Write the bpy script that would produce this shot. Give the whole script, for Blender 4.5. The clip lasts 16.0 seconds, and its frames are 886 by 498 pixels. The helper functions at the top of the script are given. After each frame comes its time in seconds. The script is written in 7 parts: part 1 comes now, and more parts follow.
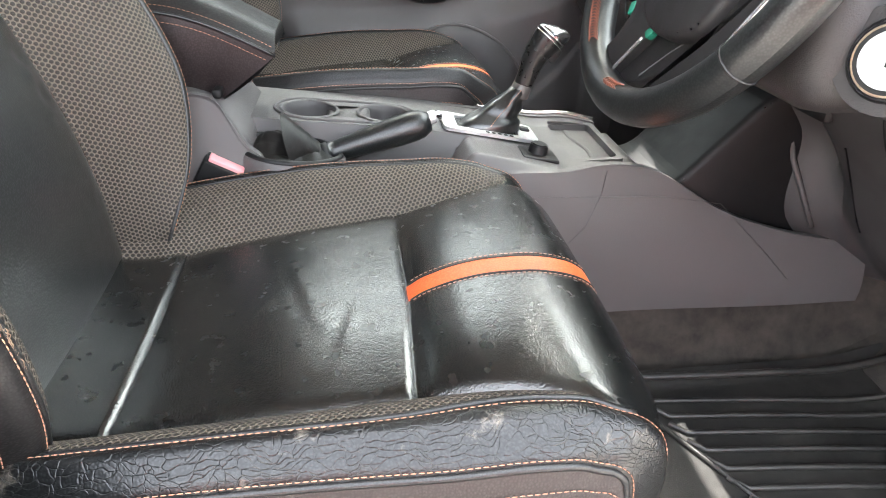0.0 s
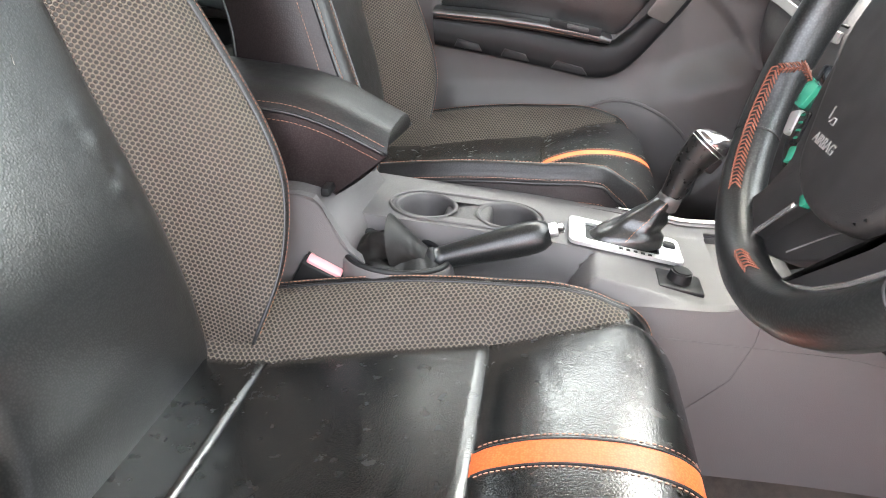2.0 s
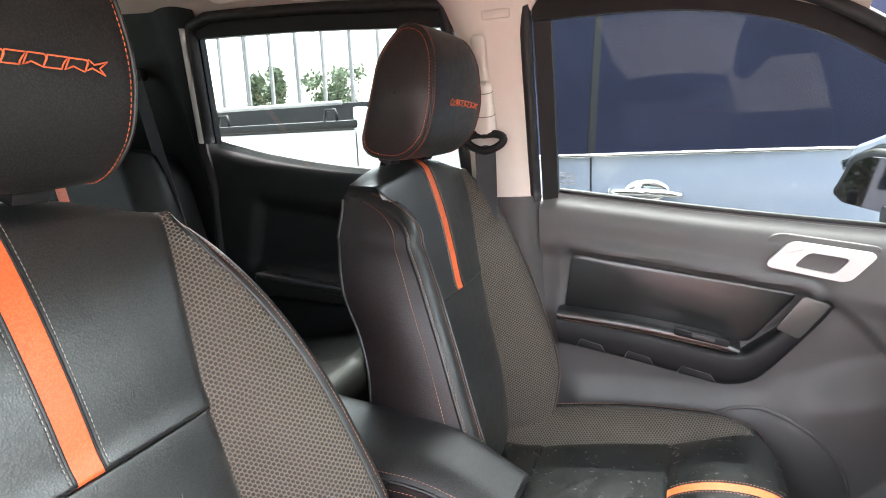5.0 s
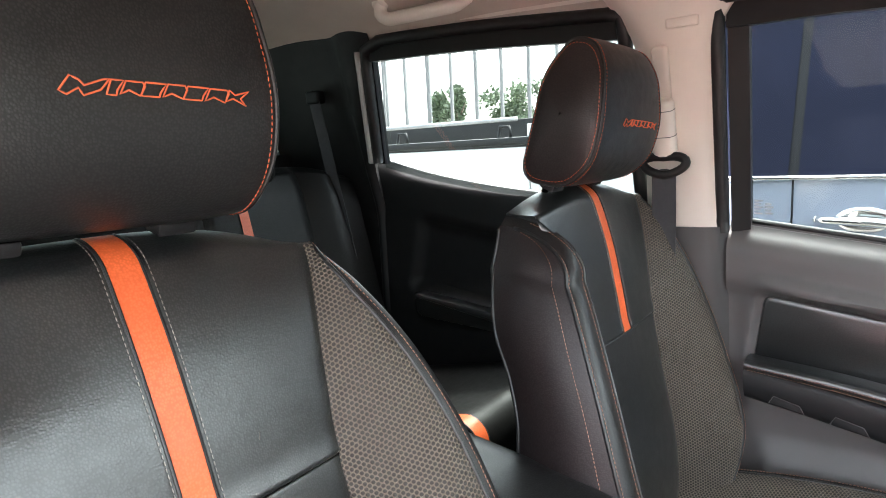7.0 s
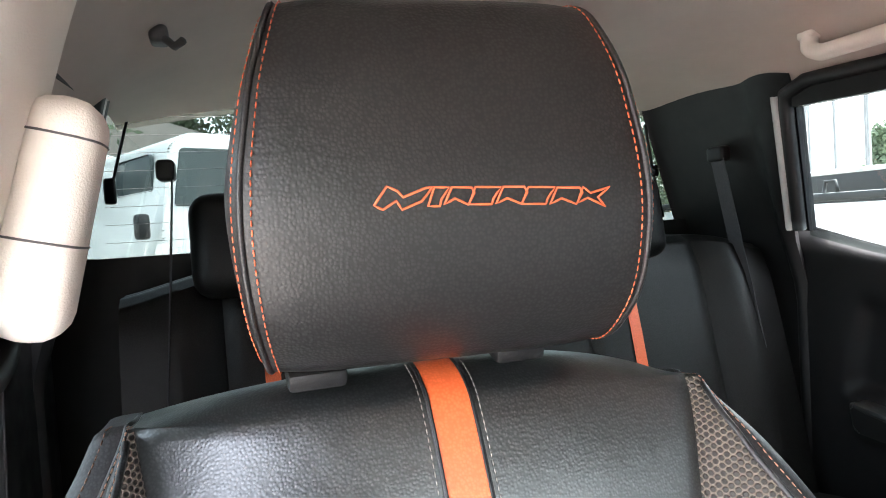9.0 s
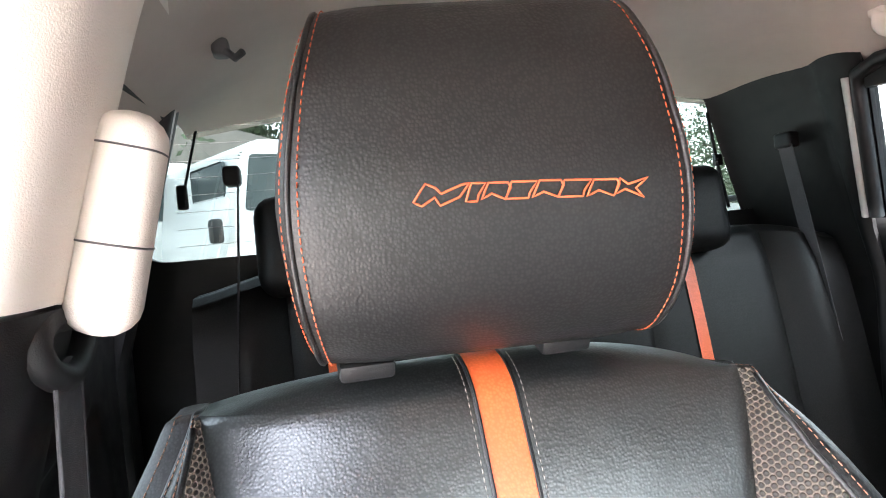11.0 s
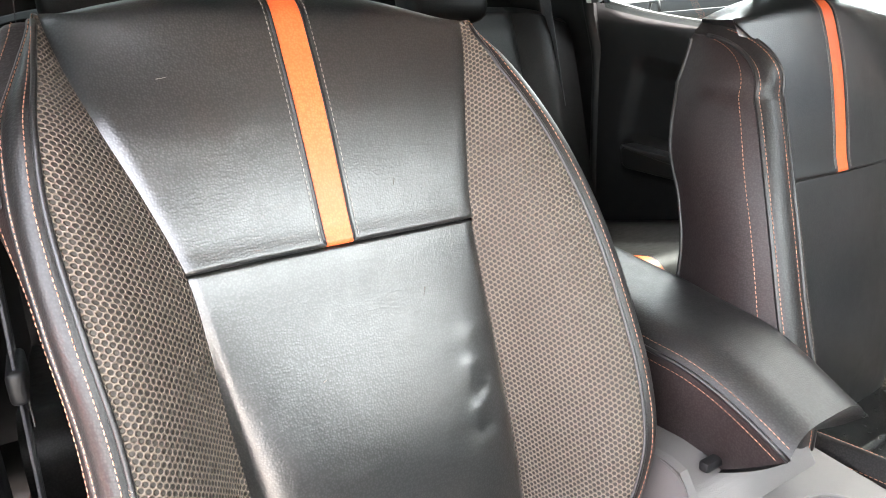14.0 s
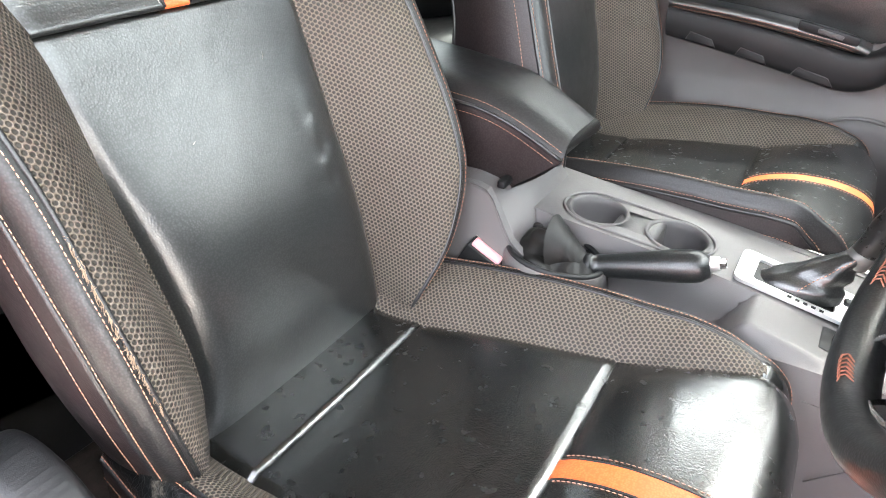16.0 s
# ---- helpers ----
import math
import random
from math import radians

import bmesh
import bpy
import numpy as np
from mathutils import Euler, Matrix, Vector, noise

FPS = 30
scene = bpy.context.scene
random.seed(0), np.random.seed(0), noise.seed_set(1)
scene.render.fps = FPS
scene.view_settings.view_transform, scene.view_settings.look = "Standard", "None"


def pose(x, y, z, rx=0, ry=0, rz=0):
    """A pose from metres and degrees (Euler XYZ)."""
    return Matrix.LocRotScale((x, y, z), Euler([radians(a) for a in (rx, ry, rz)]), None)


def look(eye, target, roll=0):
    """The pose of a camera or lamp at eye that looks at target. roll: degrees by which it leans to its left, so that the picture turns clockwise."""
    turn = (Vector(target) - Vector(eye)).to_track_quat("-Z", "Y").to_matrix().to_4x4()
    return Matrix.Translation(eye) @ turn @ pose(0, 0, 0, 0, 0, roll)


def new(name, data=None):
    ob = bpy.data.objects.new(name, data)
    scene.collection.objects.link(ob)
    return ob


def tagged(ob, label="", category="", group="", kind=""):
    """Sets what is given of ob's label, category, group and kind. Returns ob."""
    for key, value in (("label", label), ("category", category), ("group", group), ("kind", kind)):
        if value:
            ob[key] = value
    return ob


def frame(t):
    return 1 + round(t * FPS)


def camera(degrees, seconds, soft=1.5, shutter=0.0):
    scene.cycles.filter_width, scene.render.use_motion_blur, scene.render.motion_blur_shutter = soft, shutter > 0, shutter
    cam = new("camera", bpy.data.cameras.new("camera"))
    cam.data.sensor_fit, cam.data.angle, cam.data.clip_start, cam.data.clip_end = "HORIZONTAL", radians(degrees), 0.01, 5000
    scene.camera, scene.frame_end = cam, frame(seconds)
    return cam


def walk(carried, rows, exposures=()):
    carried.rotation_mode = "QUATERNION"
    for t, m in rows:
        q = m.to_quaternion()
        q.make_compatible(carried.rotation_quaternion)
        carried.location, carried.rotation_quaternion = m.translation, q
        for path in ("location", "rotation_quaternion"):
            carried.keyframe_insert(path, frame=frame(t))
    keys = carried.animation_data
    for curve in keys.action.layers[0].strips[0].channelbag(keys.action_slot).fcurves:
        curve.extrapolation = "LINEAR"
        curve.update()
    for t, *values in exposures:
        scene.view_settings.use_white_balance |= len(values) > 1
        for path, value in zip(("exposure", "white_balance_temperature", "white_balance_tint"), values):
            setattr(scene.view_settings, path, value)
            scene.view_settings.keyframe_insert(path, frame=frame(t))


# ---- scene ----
cam = camera(68.9, 16.0, soft=1.0)
PATH = [
    (0, (-0.086, -0.903, 1.298), (0.137, 0.817, 0.303), 0.8),
    (0.5, (-0.062, -0.857, 1.301), (-0.003, 0.876, 0.303), 0.5),
    (1, (-0.036, -0.797, 1.312), (-0.197, 0.953, 0.357), -1.6),
    (1.5, (-0.007, -0.775, 1.324), (-0.263, 0.973, 0.386), -0.0),
    (2, (0.008, -0.762, 1.349), (-0.319, 0.993, 0.448), -1.4),
    (2.5, (0.005, -0.739, 1.397), (-0.406, 1.073, 0.658), -2.4),
    (3, (0.011, -0.72, 1.431), (-0.456, 1.106, 0.762), -3.9),
    (3.5, (0.008, -0.709, 1.485), (-0.502, 1.144, 0.931), -3.7),
    (4, (0.014, -0.707, 1.535), (-0.565, 1.16, 1.115), -4.9),
    (4.2, (0.027, -0.709, 1.557), (-0.558, 1.162, 1.163), -4.3),
    (6.3, (-0.021, -0.72, 1.605), (-1.029, 0.98, 1.299), -4.0),
    (6.5, (-0.021, -0.706, 1.605), (-1.06, 0.976, 1.308), -4.6),
    (7, (-0.008, -0.628, 1.607), (-1.192, 0.957, 1.312), -2.8),
    (7.5, (-0.051, -0.571, 1.62), (-1.518, 0.77, 1.392), -2.8),
    (8, (-0.082, -0.544, 1.629), (-1.785, 0.49, 1.45), -4.5),
    (8.5, (-0.108, -0.517, 1.635), (-1.903, 0.356, 1.5), -4.5),
    (9, (-0.128, -0.503, 1.65), (-2.016, 0.154, 1.569), -3.6),
    (9.2, (-0.133, -0.497, 1.656), (-2.03, 0.129, 1.576), -2.5),
    (11.3, (-0.099, -0.492, 1.642), (-2.045, -0.035, 1.57), -5.3),
    (11.5, (-0.079, -0.498, 1.618), (-2.014, 0.003, 1.538), -4.2),
    (12, (-0.047, -0.501, 1.588), (-1.958, 0.036, 1.342), -2.8),
    (12.5, (-0.025, -0.507, 1.581), (-1.897, 0.084, 1.195), -0.8),
    (13, (0.019, -0.525, 1.562), (-1.829, 0.103, 1.127), -0.5),
    (13.5, (0.061, -0.547, 1.548), (-1.664, 0.318, 1.02), -0.4),
    (14, (0.09, -0.578, 1.485), (-1.547, 0.41, 0.901), -2.3),
    (14.5, (0.109, -0.596, 1.459), (-1.431, 0.376, 0.631), -1.3),
    (15, (0.121, -0.625, 1.446), (-1.266, 0.503, 0.549), -0.7),
    (15.5, (0.107, -0.693, 1.438), (-1.077, 0.586, 0.458), -0.5),
    (16, (0.091, -0.761, 1.43), (-0.836, 0.681, 0.4), -0.6),
]
EXPOSURES = [(0, 4.08, 6690, 8), (2, 4.4, 6830, 11), (3, 4.5, 6850, 13), (4, 4.35, 6730, 12), (6.5, 3.85, 6600, 8), (8, 4.22, 6450, 10), (9, 4.7, 6410, 10), (11.5, 5.05, 6430, 12), (12.5, 4.85, 6780, 12), (13.5, 4.55, 6900, 12), (14, 4.85, 6950, 13), (14.5, 4.68, 6910, 12), (15, 4.68, 6750, 12), (16, 4.65, 6710, 10)]
walk(cam, [(t, look(eye, target, roll)) for t, eye, target, roll in PATH], EXPOSURES)

# ---- world, sun, exposure ----
SUN_DIR = Vector((0.0, 0.55, 1.0)).normalized()      # towards the sun
world = bpy.data.worlds.new("sky")
scene.world = world
world.use_nodes = True
wn = world.node_tree
sky = wn.nodes.new("ShaderNodeTexSky")
sky.sky_type = "NISHITA"
sky.sun_disc = False
sky.sun_elevation = math.asin(SUN_DIR.z)
sky.sun_rotation = math.atan2(SUN_DIR.x, SUN_DIR.y)
sky.air_density, sky.dust_density, sky.ozone_density = 1.0, 4.0, 1.0
haze = wn.nodes.new("ShaderNodeHueSaturation")      # a milky, hazy sky
haze.inputs["Saturation"].default_value = 0.35
wn.links.new(sky.outputs[0], haze.inputs["Color"])
wn.links.new(haze.outputs[0], wn.nodes["Background"].inputs[0])
wn.nodes["Background"].inputs[1].default_value = 0.2
sun = bpy.data.lights.new("sun", "SUN")
sun.energy, sun.angle, sun.color = 1.1, radians(0.6), (1.0, 0.97, 0.94)
sun_ob = new("sun", sun)
sun_ob.matrix_world = look(SUN_DIR * 20, (0, 0, 0))


# ---- materials ----
def nodes_of(m):
    m.use_nodes = True
    t = m.node_tree
    return t, t.nodes["Principled BSDF"]


def mat(name, color, rough=0.5, metal=0.0, grain=0.0, grain_depth=0.0, var=0.15, var_scale=6.0, rvar=0.08, cells=False, spec=0.5, coat=0.0,
        tint=None, sheen=0.0):
    """A surface with fine relief (grain: cells a metre), and colour and gloss that vary at two scales."""
    m = bpy.data.materials.new(name)
    t, b = nodes_of(m)
    b.inputs["Roughness"].default_value = rough
    b.inputs["Metallic"].default_value = metal
    b.inputs["Specular IOR Level"].default_value = spec
    b.inputs["Coat Weight"].default_value = coat
    b.inputs["Coat Roughness"].default_value = 0.06
    if sheen:
        b.inputs["Sheen Weight"].default_value = sheen
    co = t.nodes.new("ShaderNodeTexCoord")
    n1 = t.nodes.new("ShaderNodeTexNoise")
    n1.inputs["Scale"].default_value = var_scale
    n1.inputs["Detail"].default_value = 6.0
    n1.inputs["Roughness"].default_value = 0.62
    t.links.new(co.outputs["Object"], n1.inputs["Vector"])
    mix = t.nodes.new("ShaderNodeMix")
    mix.data_type = "RGBA"
    lo = tuple(c * (1 - var) for c in color)
    hi = tuple(min(1.0, c * (1 + var)) for c in (tint or color))
    mix.inputs[6].default_value, mix.inputs[7].default_value = (*lo, 1), (*hi, 1)
    ramp = t.nodes.new("ShaderNodeMapRange")
    ramp.inputs[1].default_value, ramp.inputs[2].default_value = 0.3, 0.7
    t.links.new(n1.outputs[0], ramp.inputs[0])
    t.links.new(ramp.outputs[0], mix.inputs[0])
    t.links.new(mix.outputs[2], b.inputs["Base Color"])
    r = t.nodes.new("ShaderNodeMapRange")
    r.inputs[1].default_value, r.inputs[2].default_value = 0.3, 0.7
    r.inputs[3].default_value, r.inputs[4].default_value = rough - rvar, rough + rvar
    n3 = t.nodes.new("ShaderNodeTexNoise")
    n3.inputs["Scale"].default_value = var_scale * 7
    n3.inputs["Detail"].default_value = 4.0
    t.links.new(co.outputs["Object"], n3.inputs["Vector"])
    t.links.new(n3.outputs[0], r.inputs[0])
    t.links.new(r.outputs[0], b.inputs["Roughness"])
    if grain:
        if cells:
            g = t.nodes.new("ShaderNodeTexVoronoi")
            g.feature = "SMOOTH_F1"
            g.inputs["Smoothness"].default_value = 0.35
        else:
            g = t.nodes.new("ShaderNodeTexNoise")
            g.inputs["Detail"].default_value = 3.0
        g.inputs["Scale"].default_value = grain
        t.links.new(co.outputs["Object"], g.inputs["Vector"])
        bump = t.nodes.new("ShaderNodeBump")
        bump.inputs["Strength"].default_value = 1.0
        bump.inputs["Distance"].default_value = grain_depth
        t.links.new(g.outputs[0], bump.inputs["Height"])
        t.links.new(bump.outputs[0], b.inputs["Normal"])
    return m


def leather(name, color, rough=0.36, grain=400.0, depth=0.00011, crease=0.0, wear=0.0, spec=0.6):
    """Leather: pebbled grain, soft undulation, faint creases, and a worn, scuffed top coat."""
    m = mat(name, color, rough, 0.0, 0, 0, 0.25, 9.0, 0.045, spec=spec)
    t, b = nodes_of(m)
    co = t.nodes.new("ShaderNodeTexCoord")
    g = t.nodes.new("ShaderNodeTexVoronoi")
    g.feature = "SMOOTH_F1"
    g.inputs["Smoothness"].default_value = 0.3
    g.inputs["Scale"].default_value = grain
    g.inputs["Randomness"].default_value = 0.8
    t.links.new(co.outputs["Object"], g.inputs["Vector"])
    pb = t.nodes.new("ShaderNodeMapRange")
    pb.interpolation_type = "SMOOTHSTEP"
    pb.inputs[1].default_value, pb.inputs[2].default_value = 0.75, 0.1
    t.links.new(g.outputs[0], pb.inputs[0])
    b1 = t.nodes.new("ShaderNodeBump")
    b1.inputs["Distance"].default_value = depth
    t.links.new(pb.outputs[0], b1.inputs["Height"])
    soft = t.nodes.new("ShaderNodeTexNoise")
    soft.inputs["Scale"].default_value = 13.0
    soft.inputs["Detail"].default_value = 3.0
    t.links.new(co.outputs["Object"], soft.inputs["Vector"])
    b2 = t.nodes.new("ShaderNodeBump")
    b2.inputs["Distance"].default_value = 0.0035
    b2.inputs["Strength"].default_value = 0.3
    t.links.new(soft.outputs[0], b2.inputs["Height"])
    t.links.new(b2.outputs[0], b1.inputs["Normal"])
    out = b1
    if crease:
        c = t.nodes.new("ShaderNodeTexVoronoi")
        c.feature = "DISTANCE_TO_EDGE"
        c.inputs["Scale"].default_value = 190.0
        mp = t.nodes.new("ShaderNodeMapping")
        mp.inputs["Scale"].default_value = (0.45, 1.0, 1.0)
        wn2 = t.nodes.new("ShaderNodeTexNoise")
        wn2.inputs["Scale"].default_value = 30.0
        t.links.new(co.outputs["Object"], wn2.inputs["Vector"])
        m2 = t.nodes.new("ShaderNodeMix")
        m2.data_type = "VECTOR"
        m2.inputs[0].default_value = 0.03
        t.links.new(co.outputs["Object"], m2.inputs[4])
        t.links.new(wn2.outputs[1], m2.inputs[5])
        t.links.new(m2.outputs[1], mp.inputs["Vector"])
        t.links.new(mp.outputs[0], c.inputs["Vector"])
        cr = t.nodes.new("ShaderNodeMapRange")
        cr.inputs[1].default_value, cr.inputs[2].default_value = 0.0, 0.08
        t.links.new(c.outputs[0], cr.inputs[0])
        b3 = t.nodes.new("ShaderNodeBump")
        b3.inputs["Distance"].default_value = 0.0006 * crease
        t.links.new(cr.outputs[0], b3.inputs["Height"])
        t.links.new(b1.outputs[0], b3.inputs["Normal"])
        out = b3
    t.links.new(out.outputs[0], b.inputs["Normal"])
    # pores between glossier pebbles: the grain's shade put into colour, with duller gloss
    gl = t.nodes.new("ShaderNodeMapRange")
    gl.inputs[3].default_value, gl.inputs[4].default_value = spec * 0.8, spec * 1.05
    t.links.new(pb.outputs[0], gl.inputs[0])
    t.links.new(gl.outputs[0], b.inputs["Specular IOR Level"])
    plain = b.inputs["Base Color"].links[0].from_socket
    pore_shade = t.nodes.new("ShaderNodeMix")
    pore_shade.data_type = "RGBA"
    pore_shade.inputs[6].default_value = (*(c * 0.8 for c in color), 1)
    t.links.new(pb.outputs[0], pore_shade.inputs[0])
    t.links.new(plain, pore_shade.inputs[7])
    t.links.new(pore_shade.outputs[2], b.inputs["Base Color"])
    if wear:
        base = b.inputs["Base Color"].links[0].from_socket
        w = t.nodes.new("ShaderNodeTexNoise")
        w.inputs["Scale"].default_value = 22.0
        w.inputs["Detail"].default_value = 8.0
        w.inputs["Roughness"].default_value = 0.75
        t.links.new(co.outputs["Object"], w.inputs["Vector"])
        wr = t.nodes.new("ShaderNodeMapRange")
        wr.inputs[1].default_value, wr.inputs[2].default_value = 0.62 - 0.1 * wear, 0.72
        t.links.new(w.outputs[0], wr.inputs[0])
        wx = t.nodes.new("ShaderNodeMix")
        wx.data_type = "RGBA"
        wx.inputs[7].default_value = (0.16, 0.14, 0.115, 1)
        t.links.new(wr.outputs[0], wx.inputs[0])
        t.links.new(base, wx.inputs[6])
        t.links.new(wx.outputs[2], b.inputs["Base Color"])
    return m


def mesh_fabric(name, pitch=0.0058):
    """Spacer mesh: rows of dark round holes in a taupe knit, staggered; the UV map is in metres."""
    m = bpy.data.materials.new(name)
    t, b = nodes_of(m)
    uv = t.nodes.new("ShaderNodeUVMap")
    sc = t.nodes.new("ShaderNodeVectorMath")
    sc.operation = "MULTIPLY"
    sc.inputs[1].default_value = (1 / pitch, 1 / (pitch * 1.5), 0)
    t.links.new(uv.outputs[0], sc.inputs[0])

    def cell(shift):
        a = t.nodes.new("ShaderNodeVectorMath")
        a.operation = "ADD"
        a.inputs[1].default_value = (shift, shift, 0)
        f = t.nodes.new("ShaderNodeVectorMath")
        f.operation = "FRACTION"
        c = t.nodes.new("ShaderNodeVectorMath")
        c.operation = "SUBTRACT"
        c.inputs[1].default_value = (0.5, 0.5, 0)
        k = t.nodes.new("ShaderNodeVectorMath")
        k.operation = "MULTIPLY"
        k.inputs[1].default_value = (1, 1.5, 0)
        ln = t.nodes.new("ShaderNodeVectorMath")
        ln.operation = "LENGTH"
        t.links.new(sc.outputs[0], a.inputs[0])
        t.links.new(a.outputs[0], f.inputs[0])
        t.links.new(f.outputs[0], c.inputs[0])
        t.links.new(c.outputs[0], k.inputs[0])
        t.links.new(k.outputs[0], ln.inputs[0])
        return ln.outputs["Value"]

    mn = t.nodes.new("ShaderNodeMath")
    mn.operation = "MINIMUM"
    t.links.new(cell(0.0), mn.inputs[0])
    t.links.new(cell(0.5), mn.inputs[1])
    r = t.nodes.new("ShaderNodeMapRange")
    r.interpolation_type = "SMOOTHSTEP"
    r.inputs[1].default_value, r.inputs[2].default_value = 0.24, 0.46
    t.links.new(mn.outputs[0], r.inputs[0])
    co = t.nodes.new("ShaderNodeTexCoord")
    nz = t.nodes.new("ShaderNodeTexNoise")
    nz.inputs["Scale"].default_value = 900.0
    t.links.new(co.outputs["Object"], nz.inputs["Vector"])
    th = t.nodes.new("ShaderNodeMix")
    th.data_type = "RGBA"
    th.inputs[6].default_value, th.inputs[7].default_value = (0.095, 0.074, 0.058, 1), (0.2, 0.165, 0.132, 1)
    t.links.new(nz.outputs[0], th.inputs[0])
    mx = t.nodes.new("ShaderNodeMix")
    mx.data_type = "RGBA"
    mx.inputs[6].default_value = (0.026, 0.022, 0.018, 1)
    t.links.new(r.outputs[0], mx.inputs[0])
    t.links.new(th.outputs[2], mx.inputs[7])
    t.links.new(mx.outputs[2], b.inputs["Base Color"])
    b.inputs["Roughness"].default_value = 0.62
    b.inputs["Specular IOR Level"].default_value = 0.4
    bp = t.nodes.new("ShaderNodeBump")
    bp.inputs["Distance"].default_value = 0.0018
    t.links.new(r.outputs[0], bp.inputs["Height"])
    t.links.new(bp.outputs[0], b.inputs["Normal"])
    return m


def glass(name, color=(1, 1, 1), rough=0.0, ior=1.45):
    """A pane: a clear, tinted film with a mirror-like top coat."""
    m = bpy.data.materials.new(name)
    m.use_nodes = True
    t = m.node_tree
    t.nodes.remove(t.nodes["Principled BSDF"])
    tr = t.nodes.new("ShaderNodeBsdfTransparent")
    tr.inputs[0].default_value = (*color, 1)
    gl = t.nodes.new("ShaderNodeBsdfGlossy")
    gl.inputs["Roughness"].default_value = rough
    fr = t.nodes.new("ShaderNodeFresnel")
    fr.inputs[0].default_value = ior
    mx = t.nodes.new("ShaderNodeMixShader")
    t.links.new(fr.outputs[0], mx.inputs[0])
    t.links.new(tr.outputs[0], mx.inputs[1])
    t.links.new(gl.outputs[0], mx.inputs[2])
    t.links.new(mx.outputs[0], t.nodes["Material Output"].inputs[0])
    return m


M_LEATHER = leather("black_leather", (0.0036, 0.0045, 0.0045), 0.24, 440.0, 0.00009, spec=1.0)
M_LEATHER_WORN = leather("creased_black_leather", (0.006, 0.0066, 0.0068), 0.33, crease=0.4, wear=0.4, spec=0.6)
M_LEATHER_SIDE = leather("side_leather", (0.018, 0.0128, 0.0128), 0.44, 420.0, 0.0001, spec=0.5)
M_LEATHER_SOFT = leather("soft_black_leather", (0.0072, 0.0081, 0.008), 0.32, 440.0, 0.00008, spec=0.9)
for m_, coat_, rough_ in ((M_LEATHER_SOFT, 0.4, 0.32), (M_LEATHER, 0.5, 0.22)):
    coat_of = nodes_of(m_)[1]
    coat_of.inputs["Coat Weight"].default_value, coat_of.inputs["Coat Roughness"].default_value = coat_, rough_
    coat_of.id_data.links.new(coat_of.inputs["Normal"].links[0].from_socket, coat_of.inputs["Coat Normal"])
M_LEATHER_HEAD = leather("headrest_leather", (0.0105, 0.0104, 0.0106), 0.42, 430.0, 0.00011, spec=0.5)
M_LEATHER_EDGE = leather("bolster_leather", (0.0115, 0.0112, 0.0112), 0.42, 420.0, 0.0001, spec=0.5)
M_ORANGE = leather("orange_leather", (0.74, 0.125, 0.035), 0.4, 420.0, 0.00004)
M_MESH = mesh_fabric("spacer_mesh")
M_THREAD = mat("pink_beige_thread", (0.4, 0.19, 0.12), 0.7)
M_THREAD_W = mat("pale_thread", (0.26, 0.235, 0.21), 0.7)
M_THREAD_O = mat("orange_thread", (0.75, 0.14, 0.05), 0.6)
M_REAR = leather("rear_seat_leather", (0.0065, 0.0062, 0.006), 0.5, 420.0, 0.00004, spec=0.3)
M_PIPING = leather("piping_leather", (0.014, 0.014, 0.014), 0.38, 600.0, 0.00008)
M_GREY = mat("grey_cabin_plastic", (0.088, 0.082, 0.081), 0.48, 0, 900, 0.0004, 0.07, 3.0, 0.05)
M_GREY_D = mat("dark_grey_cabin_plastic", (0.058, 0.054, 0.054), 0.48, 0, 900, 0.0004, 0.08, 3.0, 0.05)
M_BLACK = mat("black_plastic", (0.0085, 0.0085, 0.009), 0.5, 0, 1000, 0.0002, 0.12, 5.0, spec=0.32)
M_BLACK_G = mat("gloss_black_plastic", (0.012, 0.012, 0.013), 0.14, 0, 0, 0, 0.1, 5.0, 0.04)
M_SILVER = mat("satin_silver", (0.6, 0.6, 0.59), 0.4, 0.7, 0, 0, 0.05, 8.0, 0.06)
M_CHROME = mat("chrome", (0.82, 0.82, 0.82), 0.08, 1.0, 0, 0, 0.04, 8.0, 0.03)
M_CREAM = mat("cream_trim", (0.8, 0.735, 0.665), 0.55, 0, 800, 0.0003, 0.06, 3.0)
M_HEADLINER = mat("beige_headliner_cloth", (0.56, 0.48, 0.42), 0.9, 0, 1400, 0.0006, 0.07, 5.0, 0.04)
M_RUBBER = mat("black_rubber", (0.013, 0.013, 0.0135), 0.5, 0, 500, 0.0002, 0.25, 12.0, 0.1)
M_MAT = mat("dusty_rubber_mat", (0.014, 0.0145, 0.0145), 0.42, 0, 700, 0.0003, 0.35, 14.0, 0.1, tint=(0.028, 0.026, 0.023))
M_CARPET = mat("brown_grey_carpet", (0.044, 0.037, 0.031), 0.95, 0, 1300, 0.004, 0.35, 24.0, 0.03, tint=(0.064, 0.053, 0.044))
M_BELT = mat("charcoal_webbing", (0.045, 0.045, 0.05), 0.7, 0, 1500, 0.0006, 0.12, 30.0)
M_RED = mat("faded_red_button", (0.72, 0.3, 0.31), 0.4)
M_GLASS = glass("clear_glass", (0.82, 0.88, 0.83))
M_GLASS_TINT = glass("tinted_glass", (0.36, 0.41, 0.4))
M_GLASS_REAR = glass("rear_glass", (0.085, 0.105, 0.102))
M_SKY_SCREEN = mat("navy_sky_screen", (0.02, 0.022, 0.036), 0.5, spec=0.3)
M_GLASS_DARK = glass("door_glass", (0.3, 0.335, 0.335), ior=1.22)
M_GREENLIT = mat("green_chrome_trim", (0.04, 0.36, 0.23), 0.2, 0.4)
M_WHEEL = leather("wheel_leather", (0.0095, 0.0105, 0.0105), 0.36, 520.0, 0.00005, spec=0.7)
